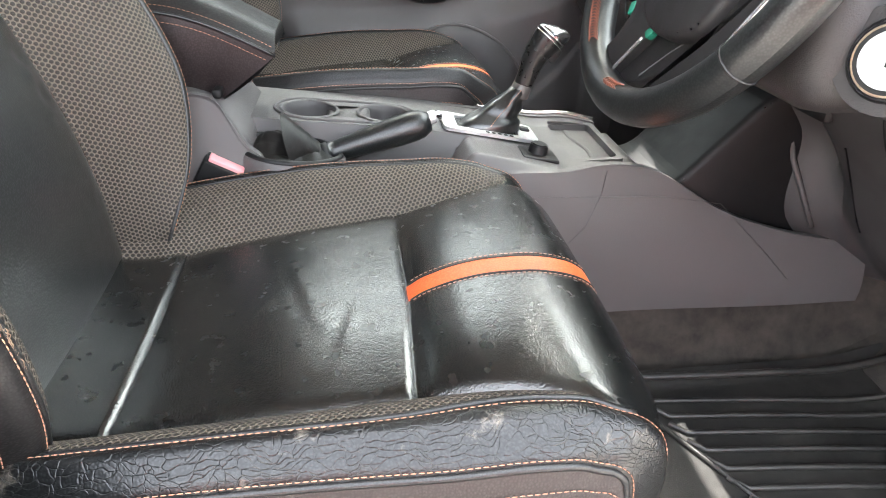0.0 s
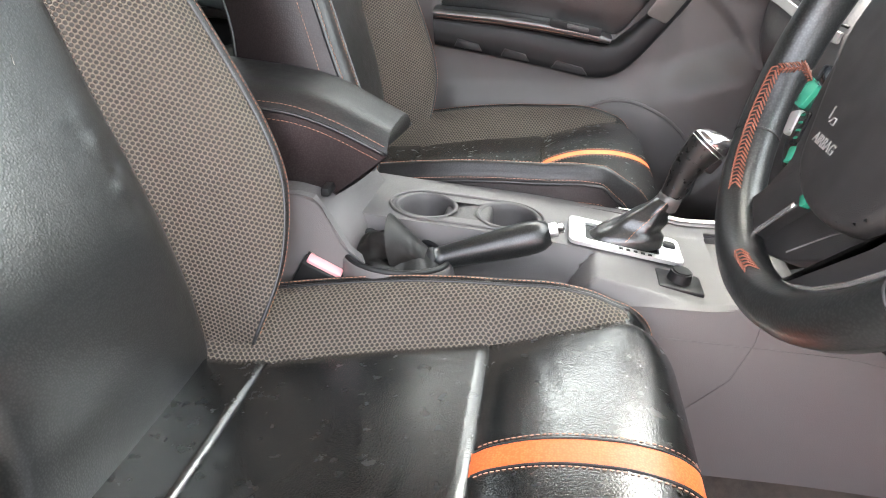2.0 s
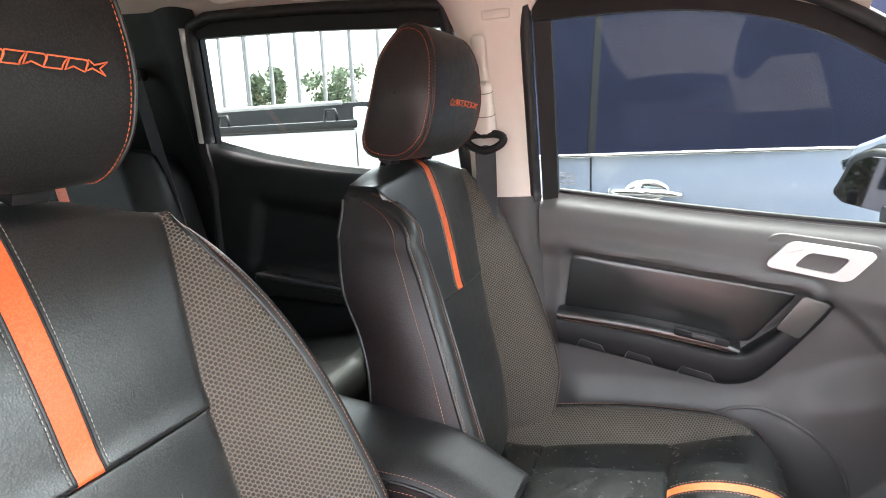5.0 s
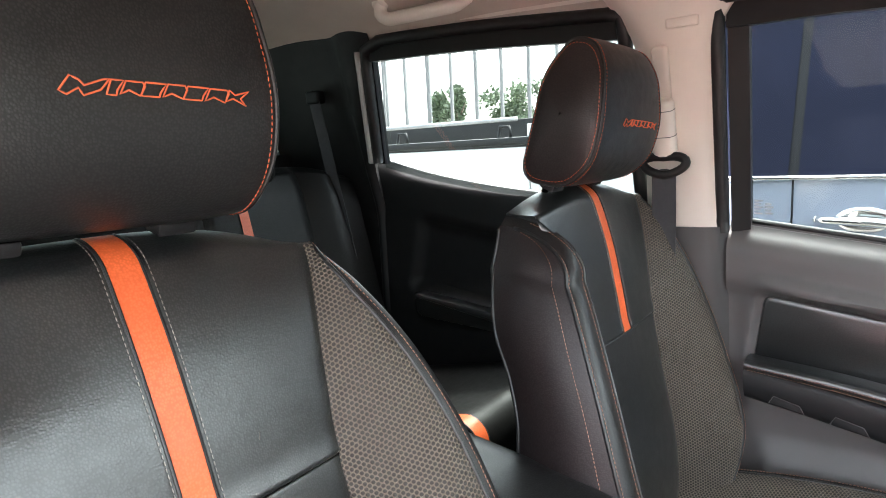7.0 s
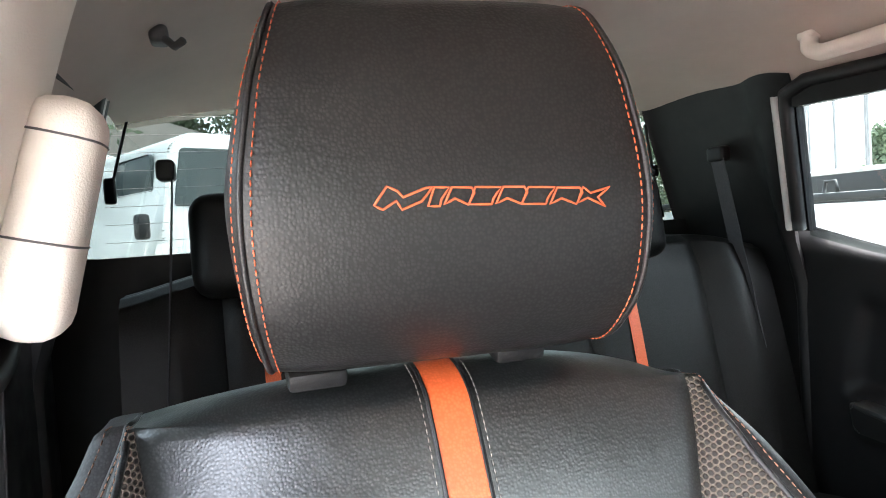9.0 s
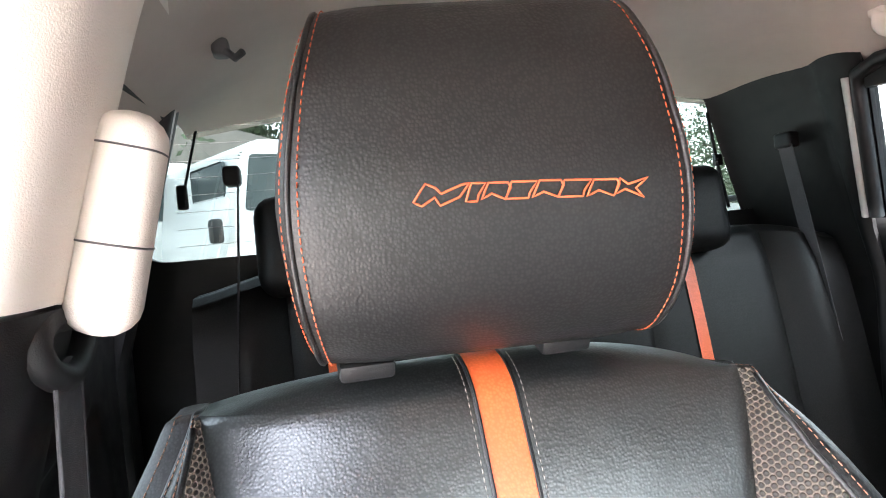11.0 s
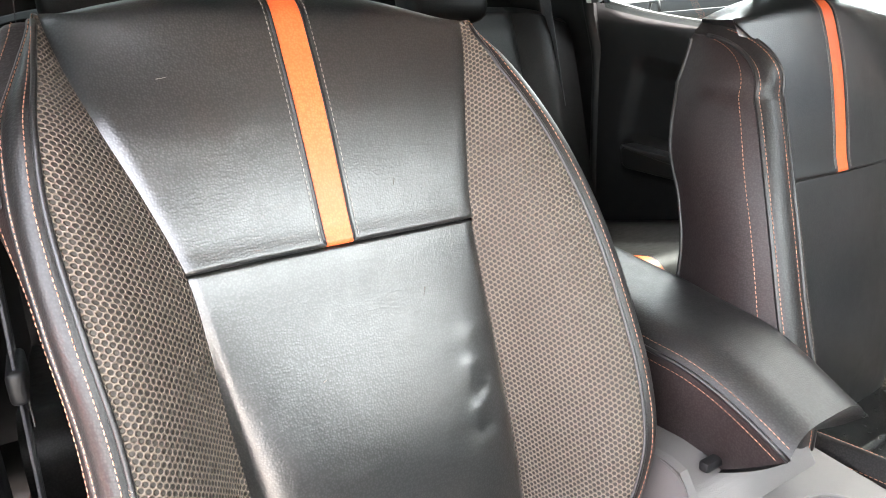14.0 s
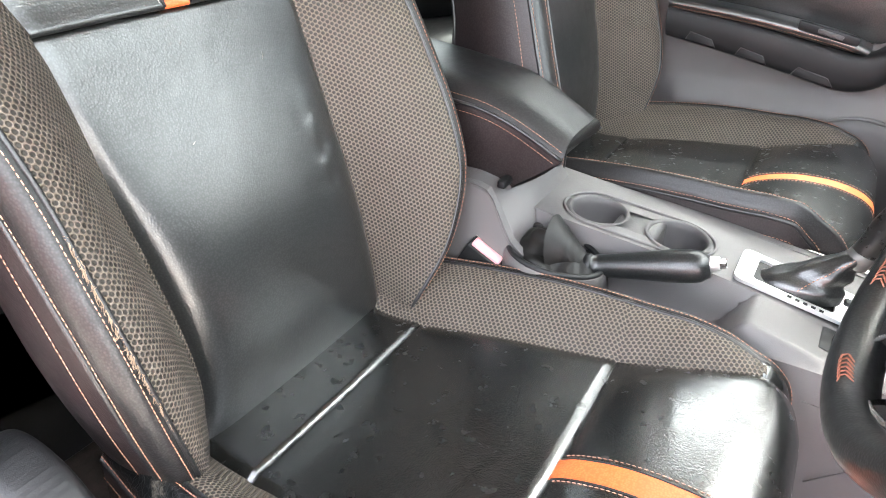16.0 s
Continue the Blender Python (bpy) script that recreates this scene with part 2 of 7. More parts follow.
M_COVER = mat("charcoal_wheel_plastic", (0.02, 0.0185, 0.0185), 0.5, 0, 1100, 0.0002, 0.1, 5.0, spec=0.4)
M_EMBOSS = mat("grey_embossing", (0.2, 0.195, 0.19), 0.5)
M_TRIM = mat("polished_trim", (0.72, 0.71, 0.68), 0.22, 0.9, 0, 0, 0.05, 8.0, 0.05)
# for the pull handle's painted highlight and the gear lever's collar
M_GRAPHITE = mat("graphite_sheen_collar", (0.11, 0.105, 0.1), 0.4, 0.5, 0, 0, 0.08, 8.0, 0.06)
M_VAN = mat("pale_car_paint", (0.36, 0.41, 0.5), 0.25, 0, 0, 0, 0.03, 2.0, 0.03, coat=0.6)
M_VANGLASS = mat("dark_tinted_glass", (0.012, 0.014, 0.03), 0.1, 0, 0, 0, 0.2, 2.0, 0.01, spec=0.12)
M_REDPAINT = mat("red_car_paint", (0.2, 0.055, 0.05), 0.3, 0, 0, 0, 0.05, 2.0, 0.03, coat=0.5)
M_WHITE = mat("white_car_paint", (0.62, 0.62, 0.61), 0.3, 0, 0, 0, 0.03, 2.0, 0.03, coat=0.5)
M_ASPHALT = mat("pale_concrete", (0.36, 0.335, 0.3), 0.9, 0, 120, 0.004, 0.25, 1.5)
M_STEEL = mat("grey_painted_steel", (0.3, 0.3, 0.31), 0.45, 0.3, 0, 0, 0.2, 10.0)
M_POST = mat("weathered_steel", (0.09, 0.09, 0.092), 0.6, 0.0, 0, 0, 0.2, 10.0)
M_LEAF = mat("foliage", (0.09, 0.12, 0.07), 0.7, 0, 0, 0, 0.5, 3.0)
M_BARK = mat("bark", (0.14, 0.11, 0.085), 0.9, 0, 60, 0.02, 0.3, 6.0)
M_ROOFTILE = mat("roof_sheet", (0.24, 0.21, 0.19), 0.8, 0, 0, 0, 0.2, 3.0)
M_STRIP = mat("pale_grey_strip", (0.3, 0.29, 0.285), 0.4, 0.2, 0, 0, 0.04, 8.0, 0.04)
M_TEXT = mat("grey_print", (0.4, 0.4, 0.4), 0.6)


# ---- mesh helpers ----
def finish(ob, parent=None, label=""):
    if parent is not None:
        ob.parent = parent
    if label:
        ob["label"] = label
    return ob


def raw(name, verts, faces, material, parent=None, label="", uvs=None, smooth=True, crease=None):
    me = bpy.data.meshes.new(name)
    me.from_pydata([tuple(v) for v in verts], [], faces)
    if uvs:
        lay = me.uv_layers.new(name="UVMap")
        for lp in me.loops:
            lay.data[lp.index].uv = uvs[lp.vertex_index]
    me.materials.append(material)
    if smooth:
        me.shade_smooth()
    me.update()
    ob = new(name, me)
    if crease is not None:
        me.set_sharp_from_angle(angle=radians(crease))
    return finish(ob, parent, label)


def part(name, bm, material, parent=None, label="", smooth=True, angle=38):
    bmesh.ops.recalc_face_normals(bm, faces=bm.faces[:])
    me = bpy.data.meshes.new(name)
    bm.to_mesh(me)
    bm.free()
    me.materials.append(material)
    if smooth:
        me.shade_smooth()
        me.set_sharp_from_angle(angle=radians(angle))
    return finish(new(name, me), parent, label)


def empty(name, at=(0, 0, 0)):
    e = new(name)
    e.location = at
    e.empty_display_size = 0.05
    return e


def seat_under(ob, e):
    """Parents ob to e without moving it."""
    ob.parent = e
    ob.matrix_parent_inverse = Matrix.Translation(e.location).inverted()
    return ob


def patch(name, f, us, vs, material, parent=None, label="", uvf=None, close_u=False):
    """A sheet f(u, v) over the lists us and vs; the UV map is in metres."""
    nu, nv = len(us), len(vs)
    verts, uvs = [], []
    for u in us:
        for v in vs:
            verts.append(f(u, v))
    for i in range(nu):
        for j in range(nv):
            uvs.append((0, 0))
    # arc lengths for the UV map
    P = np.array([tuple(p) for p in verts]).reshape(nu, nv, 3)
    du = np.concatenate([np.zeros((1, nv)), np.cumsum(np.linalg.norm(np.diff(P, axis=0), axis=2), 0)])
    dv = np.concatenate([np.zeros((nu, 1)), np.cumsum(np.linalg.norm(np.diff(P, axis=1), axis=2), 1)], 1)
    uvs = [(float(du[i, nv // 2]), float(dv[i, j])) for i in range(nu) for j in range(nv)]
    faces = []
    for i in range(nu - 1 + (1 if close_u else 0)):
        for j in range(nv - 1):
            a, b2 = i % nu, (i + 1) % nu
            faces.append((a * nv + j, b2 * nv + j, b2 * nv + j + 1, a * nv + j + 1))
    return raw(name, verts, faces, material, parent, label, uvs)


def lin(a, b, n):
    return [a + (b - a) * i / (n - 1) for i in range(n)]


def ends(a, b, n):
    """Steps from a to b, close together at both ends."""
    return [a + (b - a) * (1 - math.cos(math.pi * i / (n - 1))) / 2 for i in range(n)]


def table(x, pts):
    """Smooth interpolation in a short table of (x, value)."""
    if x <= pts[0][0]:
        return pts[0][1]
    if x >= pts[-1][0]:
        return pts[-1][1]
    n = len(pts)
    for i in range(n - 1):
        if x <= pts[i + 1][0]:
            x0, y0 = pts[i]
            x1, y1 = pts[i + 1]
            m0 = (y1 - pts[i - 1][1]) / (x1 - pts[i - 1][0]) if i else (y1 - y0) / (x1 - x0)
            m1 = (pts[i + 2][1] - y0) / (pts[i + 2][0] - x0) if i + 2 < n else (y1 - y0) / (x1 - x0)
            h = x1 - x0
            t = (x - x0) / h
            return (2 * t**3 - 3 * t**2 + 1) * y0 + (t**3 - 2 * t**2 + t) * h * m0 + (3 * t**2 - 2 * t**3) * y1 + (t**3 - t**2) * h * m1


def tube_mesh(pts, r, n=8, closed=False):
    """Vertices and faces of a round tube along points; r: a radius, or one a point."""
    pts = [Vector(p) for p in pts]
    k = len(pts)
    rs = r if isinstance(r, (list, tuple)) else [r] * k
    verts, faces = [], []
    up = None
    for i, p in enumerate(pts):
        a = pts[(i - 1) % k] if (closed or i) else pts[i]
        b = pts[(i + 1) % k] if (closed or i < k - 1) else pts[i]
        d = (b - a).normalized()
        if up is None:
            up = d.orthogonal().normalized()
        up = (up - d * up.dot(d))
        up = up.normalized() if up.length > 1e-6 else d.orthogonal().normalized()
        side = d.cross(up)
        for j in range(n):
            an = 2 * math.pi * j / n
            verts.append(p + rs[i] * (math.cos(an) * up + math.sin(an) * side))
    for i in range(k if closed else k - 1):
        for j in range(n):
            a, b = i * n, ((i + 1) % k) * n
            faces.append((a + j, a + (j + 1) % n, b + (j + 1) % n, b + j))
    if not closed:
        faces.append(tuple(range(n)))
        faces.append(tuple((k - 1) * n + j for j in range(n)))
    return verts, faces


def tube(name, pts, r, material, parent=None, label="", n=8, closed=False):
    v, f = tube_mesh(pts, r, n, closed)
    return raw(name, v, f, material, parent, label)


def resample(pts, step):
    pts = [Vector(p) for p in pts]
    out, left = [pts[0]], step
    for a, b in zip(pts, pts[1:]):
        d = (b - a).length
        pos = 0.0
        while d - pos >= left:
            pos += left
            out.append(a.lerp(b, pos / d))
            left = step
        left -= d - pos
    return out


def stitches(name, pts, material, parent, pitch=0.0055, r=0.00055, fill=0.68, label=""):
    """A row of single stitches along a line: short, plump threads with gaps."""
    pts = resample(pts, pitch)
    verts, faces = [], []
    for a, b in zip(pts, pts[1:]):
        c = a.lerp(b, fill)
        mid = a.lerp(c, 0.5)
        v, f = tube_mesh([a, mid, c], [r * 0.6, r, r * 0.6], 5)
        o = len(verts)
        verts += v
        faces += [tuple(i + o for i in q) for q in f]
    return raw(name, verts, faces, material, parent, label)


def rbox(sx, sy, sz, bevel=0.004, seg=2, at=(0, 0, 0), rot=None):
    bm = bmesh.new()
    bmesh.ops.create_cube(bm, size=1.0)
    bmesh.ops.scale(bm, vec=(sx, sy, sz), verts=bm.verts[:])
    if bevel:
        bmesh.ops.bevel(bm, geom=bm.edges[:], offset=bevel, segments=seg, affect="EDGES", profile=0.5)
    if rot is not None:
        bmesh.ops.transform(bm, matrix=rot, verts=bm.verts[:])
    bmesh.ops.translate(bm, vec=at, verts=bm.verts[:])
    return bm


def prism(poly, depth, bevel=0.003, seg=2, frame_m=None):
    """A polygon in x and y, extruded along z from 0 to depth, its edges rounded, then laid by a matrix."""
    bm = bmesh.new()
    vs = [bm.verts.new((x, y, 0)) for x, y in poly]
    face = bm.faces.new(vs)
    ext = bmesh.ops.extrude_face_region(bm, geom=[face])
    bmesh.ops.translate(bm, vec=(0, 0, depth), verts=[v for v in ext["geom"] if isinstance(v, bmesh.types.BMVert)])
    if bevel:
        bmesh.ops.bevel(bm, geom=bm.edges[:], offset=bevel, segments=seg, affect="EDGES", profile=0.5)
    if frame_m is not None:
        bmesh.ops.transform(bm, matrix=frame_m, verts=bm.verts[:])
    return bm


def rounded(poly, r, n=5):
    """A polygon with its corners rounded."""
    out = []
    k = len(poly)
    for i in range(k):
        p, a, b = Vector(poly[i]), Vector(poly[i - 1]), Vector(poly[(i + 1) % k])
        ra = min(r, (a - p).length * 0.45, (b - p).length * 0.45)
        s, e = p + (a - p).normalized() * ra, p + (b - p).normalized() * ra
        for j in range(n + 1):
            t = j / n
            q = (1 - t) ** 2 * s + 2 * t * (1 - t) * p + t * t * e
            out.append((q.x, q.y))
    return out


def frame_of(o, ex, ey):
    """A matrix that lays x along ex, y along ey, z across both, at o."""
    ex, ey = Vector(ex).normalized(), Vector(ey)
    ey = (ey - ex * ey.dot(ex)).normalized()
    ez = ex.cross(ey)
    m = Matrix((ex, ey, ez)).transposed().to_4x4()
    m.translation = Vector(o)
    return m


XZ = lambda y: frame_of((0, y, 0), (1, 0, 0), (0, 0, 1))     # polygon in x and z; the depth runs to -y


# ---- front seats ----
TOP = 1.522
BACK_X = [(0.86, -0.378), (0.92, -0.386), (1.0, -0.398), (1.15, -0.428), (1.315, -0.466), (1.43, -0.505), (1.51, -0.541), (1.545, -0.562)]
BACK_WI = [(0.86, 0.17), (0.92, 0.168), (1.02, 0.165), (1.17, 0.159), (1.315, 0.156), (1.38, 0.166), (1.44, 0.18), (1.515, 0.2), (1.577, 0.2)]
BACK_WI_OUT = [(0.86, 0.16), (0.905, 0.14), (0.936, 0.122), (0.99, 0.115), (1.1, 0.12), (1.2, 0.128), (1.26, 0.132), (1.315, 0.138), (1.38, 0.158), (1.44, 0.18), (1.515, 0.202), (1.577, 0.202)]
BACK_WO = [(0.86, 0.2), (0.92, 0.24), (0.98, 0.268), (1.06, 0.283), (1.15, 0.281), (1.28, 0.262), (1.41, 0.234), (1.51, 0.206), (1.577, 0.203)]
BACK_WO_IN = [(0.86, 0.175), (0.92, 0.202), (0.98, 0.243), (1.06, 0.277), (1.13, 0.291), (1.2, 0.294), (1.28, 0.29), (1.35, 0.279), (1.41, 0.263), (1.47, 0.239), (1.515, 0.214), (1.577, 0.205)]
BACK_WM_OUT = [(0.86, 0.165), (0.92, 0.18), (0.99, 0.197), (1.06, 0.207), (1.13, 0.21), (1.22, 0.212), (1.3, 0.22), (1.38, 0.226), (1.44, 0.222), (1.48, 0.214), (1.515, 0.207), (1.577, 0.203)]
BACK_P = [(0.86, 0.03), (0.92, 0.07), (0.98, 0.1), (1.06, 0.118), (1.12, 0.113), (1.22, 0.09), (1.35, 0.06), (1.42, 0.043), (1.49, 0.02), (1.515, 0.004), (1.577, 0.0)]
BACK_R = [(0.86, -0.5), (1.0, -0.495), (1.2, -0.507), (1.28, -0.535), (1.34, -0.572), (1.42, -0.6), (1.46, -0.617), (1.5, -0.63), (1.58, -0.64)]
CUSH = [(0.0, -0.43, 0.925), (0.05, -0.38, 0.909), (0.112, -0.318, 0.908), (0.25, -0.18, 0.914), (0.38, -0.05, 0.924), (0.5, 0.07, 0.949),
        (0.545, 0.113, 0.948), (0.58, 0.138, 0.93), (0.61, 0.147, 0.903), (0.65, 0.147, 0.863), (0.69, 0.142, 0.823)]
CU_X = [(a, b) for a, b, c in CUSH]
CU_Z = [(a, c) for a, b, c in CUSH]
CU_DOME = [(0.38, 0.0), (0.395, 0.0045), (0.41, 0.0068), (0.43, 0.0086), (0.45, 0.0082), (0.47, 0.006), (0.49, 0.0025), (0.51, -0.001), (0.53, -0.0045), (0.55, -0.0055), (0.57, -0.003), (0.59, 0.0), (0.7, 0.0)]
CU_WI = [(0.0, 0.152), (0.05, 0.152), (0.112, 0.153), (0.25, 0.178), (0.38, 0.203), (0.5, 0.22), (0.545, 0.232), (0.7, 0.24)]
CU_WI_OUT = [(0.0, 0.16), (0.112, 0.165), (0.25, 0.166), (0.38, 0.164), (0.5, 0.2), (0.545, 0.23), (0.7, 0.24)]
CU_WB = [(0.0, 0.225), (0.1, 0.24), (0.25, 0.252), (0.38, 0.257), (0.47, 0.256), (0.545, 0.249), (0.7, 0.246)]
CU_WB_OUT = [(0.0, 0.212), (0.1, 0.227), (0.2, 0.236), (0.3, 0.24), (0.36, 0.237), (0.42, 0.229), (0.5, 0.227), (0.545, 0.233), (0.7, 0.243)]
CU_H = [(0.0, 0.03), (0.06, 0.038), (0.2, 0.05), (0.33, 0.05), (0.43, 0.036), (0.5, 0.016), (0.54, 0.004), (0.7, 0.0)]


def sstep(a, b, x):
    t = min(1.0, max(0.0, (x - a) / (b - a)))
    return t * t * (3 - 2 * t)


def groove(d, w, depth):
    """The dip of a sewn seam at the distance d."""
    return -depth * math.exp(-((d / w) ** 2))


# soft wrinkles of the seat panel: place along and across, slant, length, depth
WRINKLES = ((0.2, -0.15, 0.1, 0.4, 0.001), (0.262, 0.2, -0.05, 0.35, 0.0008), (0.31, -0.3, 0.03, 0.3, 0.0008), (0.165, 0.35, 0.06, 0.3, 0.0008), (0.45, 0.55, -0.05, 0.25, 0.001))


def cushion_at(s, k, side=1, seams=True, outer=False):
    """A place on the cushion: s runs from the rear to the nose and down; k: 0 to 1 inset, to 2 mesh bolster, to 3 rolled edge, to 4 apron."""
    x, z = table(s, CU_X), table(s, CU_Z)
    e = 0.004
    tx, tz = table(s + e, CU_X) - table(s - e, CU_X), table(s + e, CU_Z) - table(s - e, CU_Z)
    ln = math.hypot(tx, tz) or 1
    nx, nz = -tz / ln, tx / ln
    wi, wb, h = table(s, CU_WI_OUT if outer else CU_WI), table(s, CU_WB), table(s, CU_H)
    wo = wb + 0.022
    if outer:
        wb = table(s, CU_WB_OUT)
    if k <= 1:
        y = k * wi
        hh = 0.004 * (1 - k * k) + groove((1 - k) * wi, 0.006, 0.004)
        if seams:
            d1, d2 = s - 0.131 + 0.005 * k * k, s - 0.38 + 0.004 * k
            for d, roll in ((d1, 0.008), (d2, 0.011)):
                hh += 0.0015 * math.exp(-((d / 0.03) ** 2)) - 0.0044 * max(0.0, 1 + d / roll) ** 2 if d < 0 else -0.0042 * math.exp(-d / 0.014)
            for ws, wk, wt, wl, wd in WRINKLES:
                along, off = k * side - wk, s - ws - wt * (k * side - wk)
                hh -= 0.5 * wd * math.exp(-((off / 0.0065) ** 2) - (along / wl) ** 2) - 0.5 * wd * math.exp(-(((off - 0.011) / 0.009) ** 2) - (along / wl) ** 2)
            hh += 0.005 * math.sin(math.pi * min(max((s - 0.112) / 0.268, 0), 1)) 
            hh += table(max(s, 0.38), CU_DOME) * (1 - k**6)
    elif k <= 2:
        t = k - 1
        y = wi + t * (wb - wi)
        hh = h * math.sin(t * math.pi / 2) ** 1.15 + groove(t * (wb - wi), 0.006, 0.004) * (1 - t)
    else:
        t = min(k - 2, 1)
        y = wb + (wo - wb) * math.sin(t * math.pi / 2)
        hh = h + 0.006 * math.sin(min(t * 2.2, 1) * math.pi) - (0.024) * (1 - math.cos(t * math.pi / 2)) - groove(0, 1, 0)
    px, pz = x + nx * hh, z + nz * hh
    if x > 0.0:
        px -= 0.03 * max(0.0, (y - 0.17) / 0.1) ** 2 * min(1, x / 0.1)
    if k > 3:
        t = k - 3
        zb = 0.8 + 0.02 * max(0, (px + 0.1) / 0.25)
        pz = pz + (min(zb, pz - 0.005) - pz) * t
        y = wo + 0.012 * math.sin(t * math.pi) - 0.012 * t
        px = px - 0.012 * t * (1 if x > 0.12 else 0)
    return Vector((px, side * y, pz))


DENTS = ((0.116, 1.172, 0.01, 0.0018), (0.12, 1.145, 0.009, -0.0022), (0.115, 1.128, 0.009, 0.002), (0.118, 1.106, 0.008, -0.0018), (0.108, 1.09, 0.014, 0.0013), (0.122, 1.2, 0.016, 0.0012))


def round_top(z, k, side):
    """The inner side of the passenger backrest over z = 1.43: its edge band turns back along the top."""
    a = (z - 1.43) / 0.147 * math.pi / 2
    c, q = 1 - math.cos(a), math.sin(a)
    if k < 2:
        p0, p1 = back_at(z, 1, side), round_top(z, 2, side)
        return p0.lerp(p1, k - 1)
    p = back_at(1.43, min(k, 3), side, lip=0.008)
    u = min(k - 2, 1)
    p = Vector((p.x + (-0.603 - p.x) * c, p.y + (side * (0.19 + 0.013 * u) - p.y) * q * q, p.z + (1.51 - 0.014 * u - p.z) * q))
    if k > 3:
        t = min(k - 3, 1)
        p = p.lerp(Vector((-0.605 - 0.004 * c, side * (0.211 - 0.012 * q), 1.43 + 0.06 * q)), t) + Vector((0, side * 0.01 * math.sin(t * math.pi) * (1 - c), 0))
    if k > 4:
        p.y *= 5 - k
        p.x -= 0.03 * math.sin((k - 4) * math.pi / 2)
    return p


def back_at(z, k, side=1, seams=True, flat=1.0, dents=False, narrow=1.0, lip=0.03):
    """A place on the backrest at the height z: k as on the cushion; 3 to 4 is the side panel, 4 to 5 the rear shell."""
    zz = min(z, TOP)
    x = table(zz, BACK_X)
    over = max(0.0, z - TOP)
    if over > 0:
        a = min(over / 0.055, 1) * math.pi / 2
        x, zr, lift = x - 0.035 * (1 - math.cos(a)) - 0.012 * math.sin(a), TOP, 0.026 * math.sin(a)
    else:
        zr, lift = z, 0.0
    wi, wo, p = table(z, BACK_WI), table(z, BACK_WO), table(z, BACK_P) * flat
    if side > 0:
        wo = table(z, BACK_WO_IN)
    wm = wo - (0.03 if side > 0 else 0.04) * min(1.0, max(p, 0) / 0.03) - 0.001
    if narrow < 1:
        wi, wm = table(z, BACK_WI_OUT), table(z, BACK_WM_OUT)
        wo = wm + 0.002 + 0.02 * (1 - sstep(1.44, 1.53, z))
    wm = max(wm, wi + 0.001)
    nx, nz = 0.95, 0.3
    drop = 0.008 * min(1.0, max(0, (z - 1.46) / 0.1)) ** 1.3
    if k <= 1:
        y = k * wi
        h = groove((1 - k) * wi, 0.005, 0.0025) + 0.006 * (1 - k * k)
        h += 0.028 * (1 - 0.1 * k * k - 0.6 * k**10) * math.cos(min(1, abs(z - 1.06) / 0.254) * math.pi / 2) ** 2
        if seams:
            h += groove(z - 1.314, 0.0015, 0.003) + (0.003 * math.exp(-(((z - 1.314) / 0.014) ** 2)) if z > 1.314 else -0.002 * math.exp(-(1.314 - z) / 0.012))
        if dents:
            for dy, dz, dr, da in DENTS:
                h += da * math.exp(-(((side * y - dy) / dr) ** 2) - ((z - dz) / (dr * 0.7)) ** 2)
    elif k <= 2:
        t = k - 1
        y = wi + t * (wm - wi)
        h = p * math.sin(t * math.pi / 2) ** 1.1
    elif k <= 3:
        t = k - 2
        y = wm + (wo - wm) * math.sin(t * math.pi / 2)
        h = p + 0.005 * math.sin(t * math.pi) - lip * (1 - math.cos(t * math.pi / 2))
    else:
        y, h = wo, p - lip
    px, pz = x + nx * h, zr + lift * (1 - min(1.0, (wo if k > 3 else y) / 0.204) ** 2.4) + nz * h * 0.5 - drop * ((wo if k > 3 else y) / 0.2) ** 2.4
    if narrow < 1:
        w = min(k, 1.0)
        px += 0.01 * w * w * math.exp(-(((z - 1.29) / 0.1) ** 2)) - 0.04 * sstep(1.42, 1.515, z) * w * w
        pz += 0.012 * sstep(1.46, 1.52, z) * w * w
    if k > 3:
        t = min(k - 3, 1)
        xr = min(table(z, BACK_R), px - 0.012)
        if z > 1.45:
            bend = (z - 1.45) / 0.127 * math.pi / 2
            xr = min(table(1.45, BACK_R) + 0.06 * (1 - math.cos(bend)), px - 0.012)
            pz += (1.45 + 0.045 * math.sin(bend) - pz) * t * t
        sx = px
        px = sx + (xr - sx) * t
        y = wo + (0.01 + (0.02 * sstep(1.3, 1.45, z) if narrow < 1 else 0)) * math.sin(t * math.pi) - (0.014 + 0.01 * max(0, (z - 1.38) / 0.16)) * t * t
    if k > 4:
        t = k - 4
        xr = px - 0.03 * math.sin(t * math.pi / 2)
        px, y = xr, y * (1 - t)
    return Vector((px, side * y, pz))


def headrest_outline():
    """The headrest's side outline in x and z."""
    poly = [(-0.612, 1.56), (-0.535, 1.556), (-0.494, 1.598), (-0.482, 1.665), (-0.492, 1.75), (-0.515, 1.79), (-0.552, 1.797), (-0.585, 1.745)]
    return rounded(poly, 0.035, 5)


